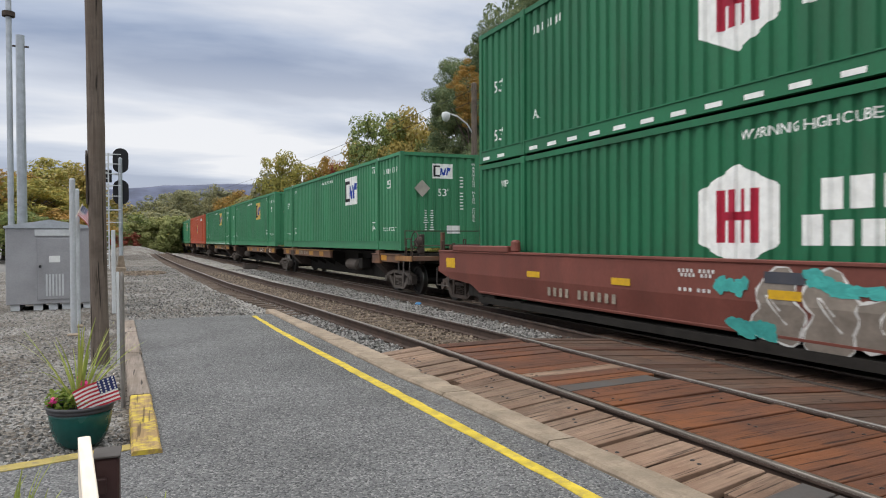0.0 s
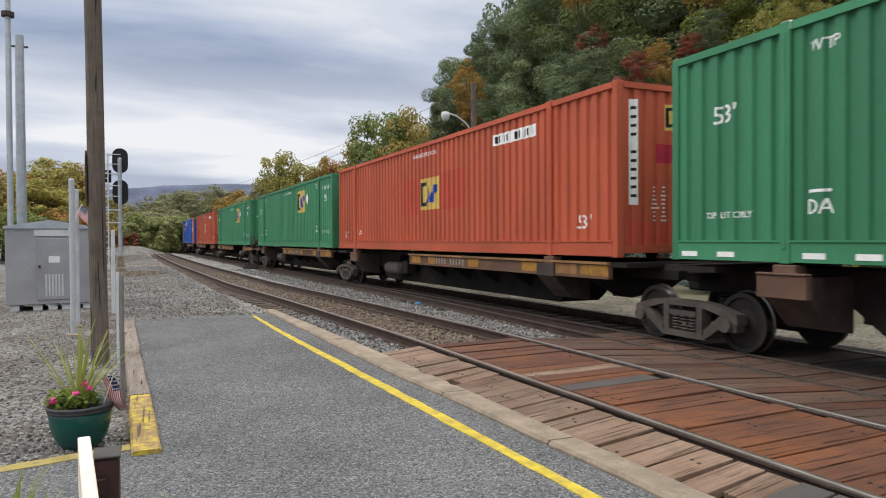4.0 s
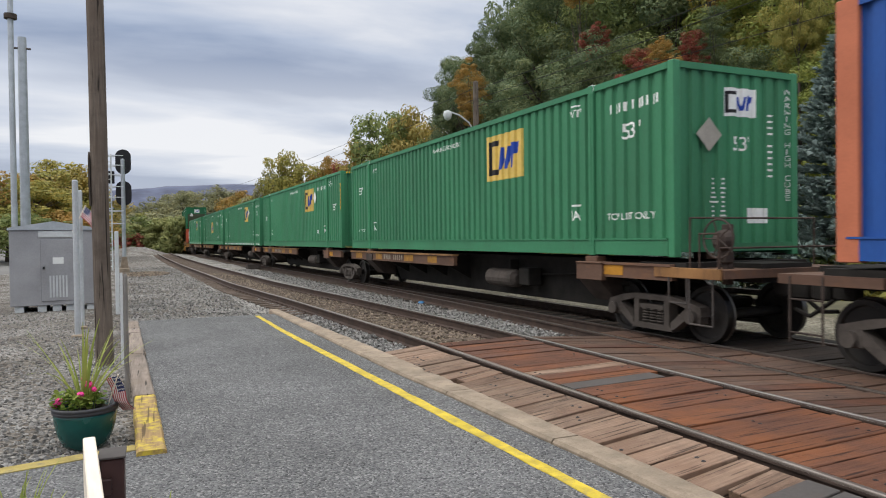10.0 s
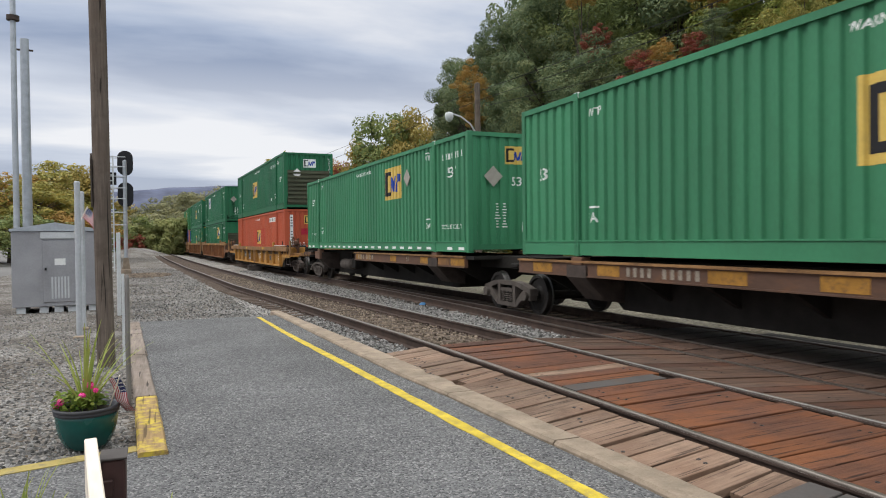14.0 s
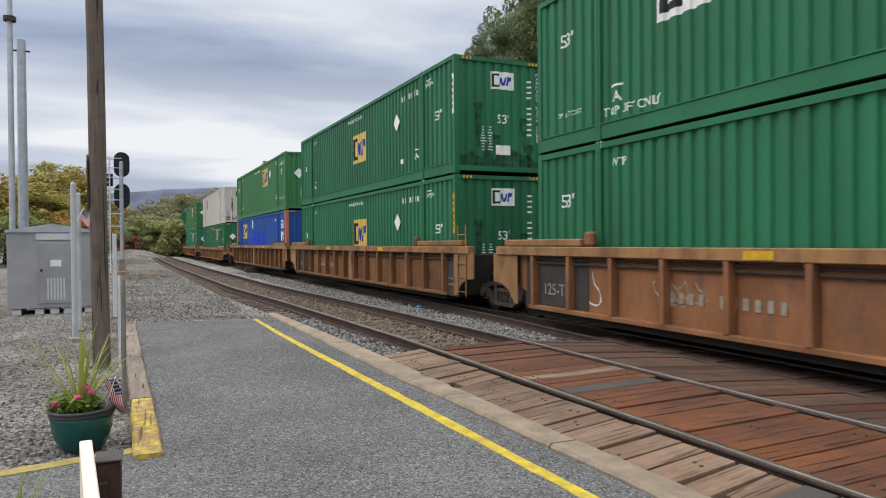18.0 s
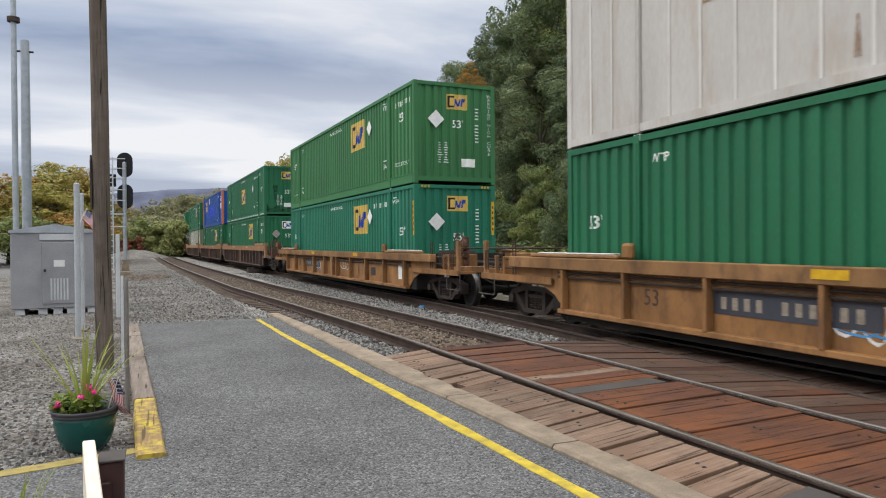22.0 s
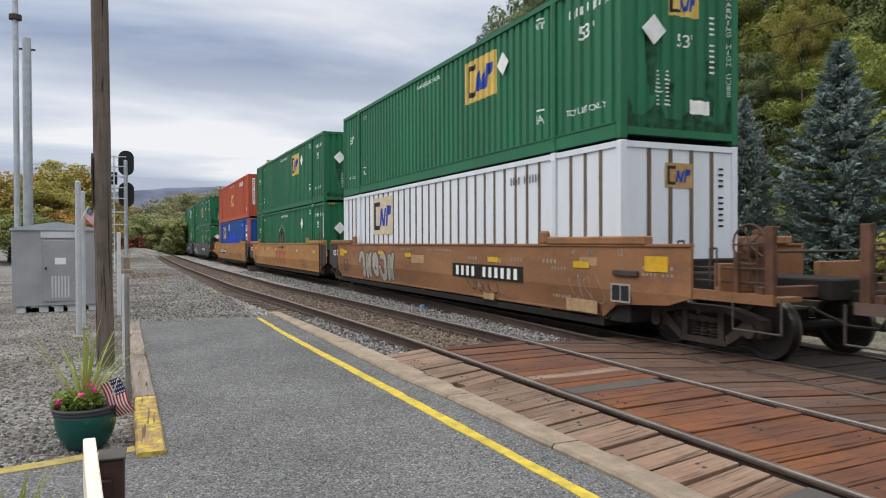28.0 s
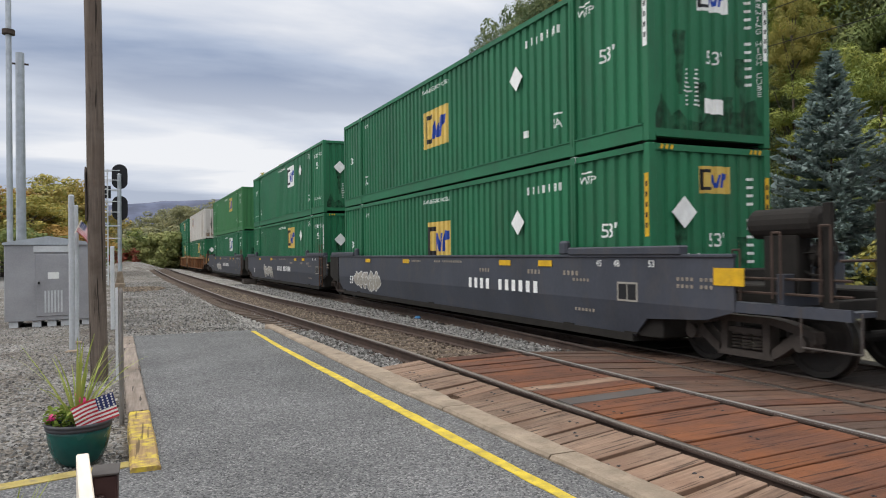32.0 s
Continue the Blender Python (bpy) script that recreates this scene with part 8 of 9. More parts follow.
def build_cabinet():
    c = thing("relay_cabinet", "grey metal railway equipment cabinet on skids with a vented door", "cabinet", pose(-2.115, 18.14, -0.06, 0, 0, 4))
    w, d, h = 0.87, 0.75, 1.82
    S = shape()
    add_box(S, -w, w, 0, 2 * d, 0.10, h, 0.012)
    part("body", mesh_of("body", S, ALU), c)
    S = shape()
    add_prism(S, [(-w - 0.03, h), (w + 0.03, h), (w + 0.03, h + 0.05), (0, h + 0.20), (-w - 0.03, h + 0.05)], "y", -0.05, 2 * d + 0.05)
    part("roof", mesh_of("roof", S, GALV), c, "shallow gabled metal roof")
    S = shape()
    add_box(S, -0.36, 0.36, -0.03, 0.0, 0.2, 1.60, 0.008)
    door = part("door", mesh_of("door", S, ALU), c, "grey metal door", pose(0.10, 0, 0))
    S = shape()
    for i in range(6):
        add_box(S, -0.19 + 0.065 * i, -0.155 + 0.065 * i, -0.042, -0.03, 0.28, 0.78)
    part("vent_slat", mesh_of("vent_slat", S, WHITE_POST), door, "pale vent slats")
    flat("notice", door, 0.22, 0.15, WHITE, pose(-0.01, -0.031, 1.12), "small white notice")
    S = shape()
    add_box(S, -0.02, 0.02, -0.07, -0.03, 0.93, 0.99, 0.006)
    part("handle", mesh_of("handle", S, BLACK), door, "dark handle", pose(-0.3, 0, 0))
    for z in (0.3, 0.95, 1.55):
        S = shape()
        add_box(S, 0.36, 0.385, -0.04, 0.0, z, z + 0.1)
        part("hinge", mesh_of("hinge", S, GALV), door)
    S = shape()
    add_box(S, -0.40, 0.42, -0.035, 0.0, 1.65, 1.80, 0.006)
    part("header_panel", mesh_of("header_panel", S, WHITE_POST), c, "pale panel above the door", pose(0.1, 0, 0))
    for x in (-0.7, -0.25, 0.05, 0.32, 0.75):
        S = shape()
        add_box(S, x - 0.09, x + 0.09, 0.05, 2 * d - 0.05, -0.04, 0.10)
        part("skid", mesh_of("skid", S, WHITE_POST), c)


def build_signal():
    s = thing("railway_signal", "railway colour-light signal mast with two black heads and a ladder", "signal", pose(-1.42, 40.0, -0.19))
    S = shape()
    add_lathe(S, [(0.10, 0.0), (0.10, 5.95), (0.03, 6.0)], "z", 14)
    part("mast", mesh_of("mast", S, GALV), s)
    S = shape()
    add_box(S, -0.24, 0.24, -0.24, 0.24, -0.15, 0.30, 0.04)
    add_prism(S, [(-0.2, 0.3), (0.2, 0.3), (0.11, 0.9), (-0.11, 0.9)], "y", -0.1, 0.1)
    part("base", mesh_of("base", S, CONCRETE), s)
    for z in (5.85, 4.20):
        S = shape()
        pts = []
        for i in range(24):
            a = 2 * math.pi * i / 24
            pts.append((0.38 * math.cos(a), 0.27 * (1 if math.sin(a) > 0 else -1) * (abs(math.sin(a)) > 0.01) + 0.38 * math.sin(a)))
        add_prism(S, pts, "y", -0.03, 0.0)
        hd = part("signal_head", mesh_of("signal_head", S, BLACK), s, "black oval signal backboard", pose(0.02, 0.18, z))
        for k in (-0.36, 0.0, 0.36):
            S = shape()
            add_tube(S, (0, 0.0, k), (0, 0.32, k - 0.03), 0.13, 0.13, 14)
            part("hood", mesh_of("hood", S, BLACK), hd)
    S = shape()
    add_box(S, -0.75, -0.4, 0.1, 0.14, 4.7, 5.35, 0.02)
    part("small_head", mesh_of("small_head", S, BLACK), s, "small black marker head")
    S = shape()
    for x in (-0.95, -0.55):
        add_tube(S, (x, -0.1, 0.2), (x, -0.1, 6.2), 0.036, None, 6)
    for i in range(19):
        add_tube(S, (-0.95, -0.1, 0.4 + 0.3 * i), (-0.55, -0.1, 0.4 + 0.3 * i), 0.024, None, 5)
    part("ladder", mesh_of("ladder", S, WHITE_POST), s, "pale steel ladder")
    for z in (2.6, 3.25, 3.95, 4.5, 5.1, 5.6, 6.1):
        S = shape()
        add_box(S, -1.0, 0.05, -0.35, -0.30, z, z + 0.04)
        add_box(S, -1.0, 0.05, 0.30, 0.35, z, z + 0.04)
        add_box(S, -1.0, -0.96, -0.35, 0.35, z, z + 0.04)
        part("stage_rail", mesh_of("stage_rail", S, WHITE_POST), s)


def build_masts():
    for x, r, h, lab in ((-6.33, 0.13, 22.0, "tall thin grey steel mast with a collar"), (-5.94, 0.215, 11.9, "thick grey tubular steel mast")):
        m = thing("steel_mast", lab, "mast", pose(x, 40.0 if r < 0.2 else 40.6, -0.1), group="steel masts")
        S = shape()
        add_lathe(S, [(r * 1.1, 0.0), (r, h * 0.6), (r * 0.92, h)], "z", 14)
        part("shaft", mesh_of("shaft", S, GALV), m)
        S = shape()
        if r < 0.2:
            add_lathe(S, [(r * 1.0, 12.6), (r * 2.2, 12.62), (r * 2.2, 12.85), (r * 1.0, 12.87)], "z", 14)
        else:
            add_tube(S, (-0.5, 0, h - 0.55), (0.38, 0, h - 0.55), 0.05, None, 8)
        part("collar", mesh_of("collar", S, BOGIE), m, "dark collar fitting")


def blade(S, base, yaw, lean, length, width, curl, n=6):
    """One strap leaf that arches over."""
    pts = []
    d = Vector((math.cos(yaw), math.sin(yaw), 0))
    p, ang = Vector(base), lean
    for i in range(n + 1):
        pts.append((p.copy(), width * (1 - (i / n) ** 2) + 0.0015))
        p = p + (d * math.sin(ang) + Vector((0, 0, 1)) * math.cos(ang)) * (length / n)
        ang += curl / n
    side = Vector((-d.y, d.x, 0))
    vs = []
    for q, w in pts:
        vs += [tuple(q - side * w), tuple(q + side * w)]
    add_faces(S, vs, [(2 * i, 2 * i + 2, 2 * i + 3, 2 * i + 1) for i in range(n)])


def build_planter():
    rng = random.Random(21)
    px, py, pz = -0.50, 5.92, -0.088
    p = thing("planter_pot", "glazed dark green plant pot with a dark rim on the gravel", "planter", pose(px, py, pz))
    S = shape()
    add_lathe(S, [(0.10, 0.0), (0.13, 0.012), (0.162, 0.05), (0.189, 0.11), (0.207, 0.18), (0.216, 0.25), (0.218, 0.29), (0.19, 0.30), (0.18, 0.26)], "z", 40)
    part("bowl", mesh_of("bowl", S, POT_GREEN, smooth=True), p)
    S = shape()
    add_lathe(S, [(0.217, 0.276), (0.226, 0.280), (0.228, 0.296), (0.223, 0.303), (0.231, 0.309), (0.233, 0.322), (0.224, 0.330), (0.195, 0.326), (0.195, 0.276)], "z", 40)
    part("rim", mesh_of("rim", S, POT_RIM, smooth=True), p, "dark grey rolled rim")
    S = shape()
    add_lathe(S, [(0.192, 0.25), (0.192, 0.29), (0.08, 0.305)], "z", 24)
    part("soil", mesh_of("soil", S, SOIL), p)
    g = thing("spike_plant", "tall green and yellow spiky grass plant in the pot", "plant", pose(px - 0.01, py + 0.03, pz + 0.30))
    for i in range(34):
        S = shape()
        a = rng.uniform(0, 6.28)
        blade(S, (0.03 * math.cos(a), 0.03 * math.sin(a), 0), a, rng.uniform(0.02, 0.62), rng.uniform(0.40, 0.78), rng.uniform(0.006, 0.012), rng.uniform(0.1, 1.1), 7)
        part("leaf", mesh_of("leaf", S, SPIKE_M), g)
    f = thing("geranium_plant", "low geranium with pink flowers and round leaves", "flowers", pose(px, py, pz + 0.295))
    S, gen = shape(), np.random.default_rng(4)
    for i in range(300):
        a, r = gen.uniform(0, 6.28), 0.19 * math.sqrt(gen.random())
        c = Vector((r * math.cos(a) - 0.045, r * math.sin(a), 0.02 + 0.13 * gen.random() * (1 - r)))
        n = Vector((gen.normal(0, 0.5), gen.normal(0, 0.5), 1)).normalized()
        u = n.orthogonal().normalized()
        v = n.cross(u)
        w = gen.uniform(0.012, 0.026)
        add_faces(S, [tuple(c + u * (w * math.cos(2 * math.pi * k / 7)) + v * (w * math.sin(2 * math.pi * k / 7)) + n * (0.004 if k % 2 else 0)) for k in range(7)], [tuple(range(7))])
    part("foliage", mesh_of("foliage", S, LEAF_POT), f)
    for x, y, z, r in ((-0.165, -0.09, 0.09, 0.032), (-0.2, -0.05, 0.05, 0.022), (-0.02, -0.12, 0.13, 0.03), (0.03, -0.05, 0.19, 0.035), (0.0, 0.02, 0.22, 0.03), (0.07, -0.1, 0.16, 0.02)):
        S = shape()
        for i in range(26):
            n = Vector((gen.normal(), gen.normal(), gen.normal() + 0.4)).normalized()
            c = n * (r * 0.75)
            u = n.orthogonal().normalized()
            v = n.cross(u)
            w = 0.013
            add_faces(S, [tuple(c + u * (w * math.cos(1.2566 * k)) + v * (w * math.sin(1.2566 * k))) for k in range(5)], [tuple(range(5))])
        b = part("bloom", mesh_of("bloom", S, PINK), f, "pink flower head", pose(x, y, z))
        S = shape()
        add_tube(S, (0, 0, -z), (0, 0, 0), 0.003, None, 5)
        part("stalk", mesh_of("stalk", S, LEAF_POT), b)


FLAGS = []


def cloth(w, h, wave, droop):
    """Striped cloth hung from a stick at x = 0, rippled, with a star field in the top corner."""
    S = shape()
    mats = []
    nx, ny = 14, 13
    vs = []
    for j in range(ny + 1):
        for i in range(nx + 1):
            u = w * i / nx
            vs.append((u, wave * math.sin(7 * u / w + 0.6 * j / ny) * (u / w), -h * j / ny - droop * (u / w) ** 1.5))
    fs = []
    for j in range(ny):
        for i in range(nx):
            fs.append((j * (nx + 1) + i, j * (nx + 1) + i + 1, (j + 1) * (nx + 1) + i + 1, (j + 1) * (nx + 1) + i))
            mats.append(2 if (j < 7 and i < 6) else (0 if j % 2 == 0 else 1))
    me = bpy.data.meshes.new("cloth")
    me.from_pydata(vs, [], fs)
    for m in (FLAG_RED, FLAG_WHITE, FLAG_BLUE):
        me.materials.append(m)
    for poly, k in zip(me.polygons, mats):
        poly.material_index = k
    # stars
    S = shape()
    for r in range(5):
        for c in range(4):
            u, v = w * 6 / 14 * (c + 0.5) / 4, h * 7 / 13 * (r + 0.5) / 5
            y = wave * math.sin(7 * u / w + 0.6 * v / h) * (u / w)
            z = -v - droop * (u / w) ** 1.5
            k = 0.0062 * h / 0.15
            for o in (-0.0025, 0.0025):
                add_faces(S, [(u + k * math.sin(2.513 * i), y + o, z + k * math.cos(2.513 * i)) for i in (0, 3, 1, 4, 2)], [(0, 1, 2, 3, 4)])
    st = bpy.data.meshes.new("stars")
    st.from_pydata(S[0], [], S[1])
    st.materials.append(FLAG_WHITE)
    return me, st


def build_flags():
    f = thing("small_flag", "small striped flag with stars on a stick in the pot", "flag", pose(-0.262, 5.75, 0.464))
    S = shape()
    add_tube(S, (-0.085, 0.14, -0.26), (0, 0, 0.012), 0.0045, None, 6)
    part("stick", mesh_of("stick", S, BOARD_WHITE), f)
    me, st = cloth(0.29, 0.19, 0.022, 0.03)
    c = part("cloth", me, f, "striped red and white cloth", pose(0, 0, 0))
    tagged(part("star_field", st, c), kind="stuff")
    FLAGS.append(c)
    g = thing("hanging_flag", "striped flag with a star field hanging from a steel post", "flag", pose(-1.13, 14.1, 2.12, 0, 25, 15))
    S = shape()
    add_tube(S, (0, 0, -0.5), (0, 0, 0.02), 0.008, None, 6)
    part("stick", mesh_of("stick", S, BOARD_WHITE), g)
    me, st = cloth(0.30, 0.20, 0.03, 0.14)
    c = part("cloth", me, g, "striped red and white cloth", pose(0, 0, 0))
    tagged(part("star_field", st, c), kind="stuff")
    FLAGS.append(c)


def build_weeds():
    """Thin seeding grass stems that stand in front of the railing's end."""
    rng = random.Random(77)
    for x, y, n, hi in ((-0.66, 4.15, 7, 0.34), (-0.55, 4.05, 6, 0.30), (-0.76, 4.45, 5, 0.26), (0.03, 4.02, 4, 0.10)):
        w = thing("weed_tuft", "thin dry green grass stems beside the platform", "grass", pose(x, y, ground_z(x, y) if x < -0.4 and y > 5 else 0.0), group="weeds by the railing")
        for i in range(n):
            S = shape()
            a = rng.uniform(0, 6.28)
            blade(S, (0.05 * math.cos(a), 0.05 * math.sin(a), 0), a, rng.uniform(0.02, 0.3), hi * rng.uniform(0.6, 1.1), rng.uniform(0.004, 0.008), rng.uniform(0.1, 0.7), 5)
            part("stem", mesh_of("stem", S, SPIKE_M), w)


def build_fence():
    """The end of a railing close to the camera: a pale board and a brown steel post."""
    f = thing("railing", "brown steel railing post with a pale wooden top rail", "railing", pose(-0.079, 1.46, 0))
    S = shape()
    add_box(S, -0.021, 0.021, -0.030, 0.033, 0.0, 1.064, 0.004)
    part("post", mesh_of("post", S, DARK_IRON), f)
    S = shape()
    add_box(S, -0.024, 0.024, -0.033, 0.036, 1.064, 1.068, 0.001)
    part("cap", mesh_of("cap", S, STEEL_PLATE), f, "thin worn grey cap plate")
    S = shape()
    add_box(S, -0.0105, 0.0105, -0.78, 0.0, -0.09, 0.0, 0.002)
    part("top_rail", mesh_of("top_rail", S, BOARD_WHITE), f, "pale bare wooden top rail", pose(-0.038, -0.012, 1.105, 0, 0, 5.8))
    for y in (-0.03, -0.55):
        S = shape()
        add_box(S, -0.036, 0.0, y - 0.012, y + 0.012, 1.0, 1.03, 0.002)
        part("bracket", mesh_of("bracket", S, DARK_IRON), f, "small steel bracket", pose(0 if y > -0.1 else 0.05, 0, 0))
    S = shape()
    add_box(S, 0.018, 0.058, -0.58, -0.52, 0.0, 1.03, 0.004)
    part("post", mesh_of("post", S, DARK_IRON), f)
    rng = random.Random(9)
    g = thing("grass_tuft", "thin green grass blades beside the railing", "grass", pose(-0.31, 1.79, 0.0), kind="stuff")
    S = shape()
    for i in range(16):
        a = rng.uniform(0, 6.28)
        blade(S, (rng.uniform(-0.14, 0.12), rng.uniform(-0.06, 0.06), 0), a, rng.uniform(0.0, 0.12), rng.uniform(0.8, 1.0), 0.004, rng.uniform(0.0, 0.25), 7)
    part("blades", mesh_of("blades", S, GRASS_M), g)


# ---- beyond the tracks ----
def build_trackside():
    """Small things on the stones beside the tracks."""
    b = thing("track_device", "low dark steel trackside device on the ballast", "device", pose(5.66, 44.2, -0.36, 0, 0, 3))
    S = shape()
    add_box(S, -0.42, 0.42, -0.22, 0.22, 0.06, 0.34, 0.03)
    part("housing", mesh_of("housing", S, BOGIE_DRY), b)
    S = shape()
    add_box(S, -0.44, 0.44, -0.24, 0.24, 0.34, 0.37, 0.01)
    part("lid", mesh_of("lid", S, BOGIE), b)
    for x in (-0.32, 0.32):
        S = shape()
        add_box(S, x - 0.06, x + 0.06, -0.5, 0.5, -0.02, 0.06)
        part("foot", mesh_of("foot", S, GRIME), b)
    S = shape()
    add_tube(S, (0.42, 0, 0.2), (1.0, 0, 0.14), 0.03, None, 8)
    part("rod", mesh_of("rod", S, RAIL), b)
    S, g = shape(), random.Random(41)
    vs = [(0.10 * math.cos(a) * g.uniform(0.7, 1.1), 0.10 * math.sin(a) * g.uniform(0.7, 1.1), g.uniform(0.0, 0.03)) for a in (0, 0.8, 1.6, 2.4, 3.2, 4.0, 4.8, 5.6)]
    vs += [(v[0] * 0.6, v[1] * 0.6, v[2] + 0.04) for v in vs]
    add_faces(S, vs, [(i, (i + 1) % 8, 8 + (i + 1) % 8, 8 + i) for i in range(8)] + [tuple(range(8, 16))])
    thing("plastic_scrap", "small crumpled scrap of blue plastic on the ballast", "litter", pose(6.72, 17.8, ground_z(6.72, 17.8) + 0.02), data=mesh_of("scrap", S, SCRAP_BLUE))
    # a low heap of spare ballast where the line bends away
    S = shape()
    n, m = 20, 9
    vs = []
    for j in range(m):
        r = j / (m - 1)
        for i in range(n):
            a = 2 * math.pi * i / n
            x, y = 4.2 * r * math.cos(a), 6.0 * r * math.sin(a)
            vs.append((x, y, 0.95 * (1 - r * r) ** 1.3 + 0.16 * noise.noise((x * 0.9, y * 0.9, 2.0)) * (1 - r) - 0.05 * r))
    add_faces(S, vs, [(j * n + i, j * n + (i + 1) % n, (j + 1) * n + (i + 1) % n, (j + 1) * n + i) for j in range(m - 1) for i in range(n)])
    thing("mound", "low heap of grey spare ballast beside the line", "gravel heap", pose(-2.3, 98.0, -0.12), data=mesh_of("heap", S, GRAVEL, smooth=True))


def build_lamp_pole():
    p = thing("street_lamp", "wooden pole with a white lamp on a curved arm", "street lamp", pose(13.26, 28.0, -0.4))
    S = shape()
    add_lathe(S, [(0.15, 0.0), (0.12, 8.75), (0.05, 8.8)], "z", 14)
    part("pole", mesh_of("pole", S, POLE_WOOD), p)
    S = shape()
    arm = [(0, 0, 6.45), (-0.35, 0, 6.95), (-0.8, 0, 7.25), (-1.2, 0, 7.35)]
    add_path(S, arm, [0.035] * 4, 8)
    part("arm", mesh_of("arm", S, WHITE_POST), p, "curved white arm")
    S = shape()
    add_lathe(S, [(0.05, 0.12), (0.16, 0.08), (0.19, -0.06), (0.15, -0.22), (0.06, -0.30)], "z", 18)
    part("lamp_head", mesh_of("lamp_head", S, WHITE_POST, smooth=True), p, "pale grey lamp head", pose(-1.36, 0, 7.3))
    w = thing("overhead_wires", "thin dark overhead wires along the far side", "wires", kind="structure")
    for k, (z0, x1, y1, z1) in enumerate(((8.0, 17.5, -18.0, 9.6), (7.6, 17.2, -18.0, 9.0), (7.3, 20.0, -8.0, 8.2), (8.1, 5.5, 110.0, 8.0), (7.6, 5.3, 110.0, 7.4))):
        S = shape()
        pts = []
        for i in range(15):
            f = i / 14
            pts.append((13.26 + (x1 - 13.26) * f, 28 + (y1 - 28) * f, z0 + (z1 - z0) * f - 2.4 * f * (1 - f)))
        add_path(S, pts, [0.011] * 15, 4)
        part("wire", mesh_of("wire", S, BLACK), w)


TREE_CACHE = {}


def crown_mesh(seed, leaves, rx, rz, clump, leaf, three=False):
    """A crown of leaf clumps with an uneven outline; unit height rz, in one mesh, material taken from the object."""
    g = np.random.default_rng(seed)
    nc = clump
    cs = []
    for i in range(nc):
        d = g.normal(size=3)
        d /= np.linalg.norm(d)
        r = g.uniform(0.25, 1.0) ** 0.45
        wob = 1 + 0.28 * math.sin(3 * math.atan2(d[1], d[0]) + seed) + 0.2 * math.sin(5 * d[2] + seed * 2)
        cs.append((d[0] * r * rx * wob, d[1] * r * rx * wob, d[2] * r * rz * (1 + 0.15 * wob)))
    cs = np.array(cs)
    per = leaves // nc
    cr = g.uniform(0.15, 0.31, nc) * rx * (1.35 if rz > 1.5 * rx else 1.0)
    cen = np.repeat(cs, per, 0)
    rad = np.repeat(cr, per)
    n = len(cen)
    d = g.normal(size=(n, 3))
    d /= np.linalg.norm(d, axis=1)[:, None]
    pos = cen + d * (rad * g.uniform(0.45, 1.0, n) ** 0.4)[:, None] * np.array([1, 1, 0.75])
    nr = d + g.normal(size=(n, 3)) * 0.32 + np.array([0, 0, 0.45])
    nr /= np.linalg.norm(nr, axis=1)[:, None]
    u = np.cross(nr, g.normal(size=(n, 3)))
    u /= np.linalg.norm(u, axis=1)[:, None]
    v = np.cross(nr, u)
    s = (leaf * g.uniform(0.6, 1.4, n))[:, None]
    a = pos - u * s
    b = pos + v * s * 0.62
    c = pos + u * s
    e = pos - v * s * 0.62
    corners = [a, b, c] if three else [a, b, c, e]
    vs = np.stack(corners, 1).reshape(-1, 3)
    fs = np.arange(len(corners) * n).reshape(-1, len(corners))
    me = bpy.data.meshes.new("crown")
    me.from_pydata(vs.tolist(), [], fs.tolist())
    me.materials.append(L_DARK)
    return me, cs


def tree(name, x, y, top, radius, m, seed, label, base=None, trunk=True, squat=1.0):
    """A broadleaf tree whose crown reaches the height top."""
    z0 = ground_z(x, y) if base is None else base
    h = top - z0
    v = seed % 5
    close = math.hypot(x, y) < 85 and x > 10
    rz = h * 0.36 * squat
    tall = close and rz / radius > 1.5
    key = ("crown", v, close, tall)
    if key not in TREE_CACHE:
        TREE_CACHE[key] = crown_mesh(40 + v, 44000, 1.0, 2.3, 72, 0.033, True) if tall else crown_mesh(40 + v, 32000, 1.0, 1.0, 66, 0.030, True) if close else crown_mesh(40 + v, 9000, 1.0, 1.0, 105, 0.040)
        S = shape()
        g = random.Random(70 + v)
        add_path(S, [(0, 0, -1.9), (0.02, 0.01, -1.2), (-0.02, 0.03, -0.6), (0.03, 0, 0.0), (0, 0.02, 0.6)], [0.075, 0.06, 0.05, 0.035, 0.012], 8)
        cs = TREE_CACHE[key][1] / np.array([1, 1, 2.3 if tall else 1.0])
        for c in cs[::4]:
            z = max(-1.1, min(0.4, c[2] - 0.5))
            mid = (c[0] * 0.45, c[1] * 0.45, z + (c[2] - z) * 0.35)
            add_path(S, [(0, 0, z), mid, tuple(c)], [0.026, 0.016, 0.005], 5)
        TREE_CACHE["trunk", v, close, tall] = mesh_of("trunk", S, BARK)
    t = thing(name, label, "tree", pose(x, y, z0, 0, 0, (seed * 73) % 360))
    cz = h - rz * 1.22
    sc = Matrix.Diagonal((radius, radius, rz / (2.3 if tall else 1.0), 1))
    c = part("crown", TREE_CACHE[key][0], t, at=pose(0, 0, cz) @ sc)
    c.material_slots[0].link = "OBJECT"
    c.material_slots[0].material = m
    sz = min(cz / 1.9, (cz + 0.4 * rz) / 2.5)
    part("trunk", TREE_CACHE["trunk", v, close, tall], t, at=pose(0, 0, 1.9 * sz) @ Matrix.Diagonal((radius, radius, sz, 1)))
    return t


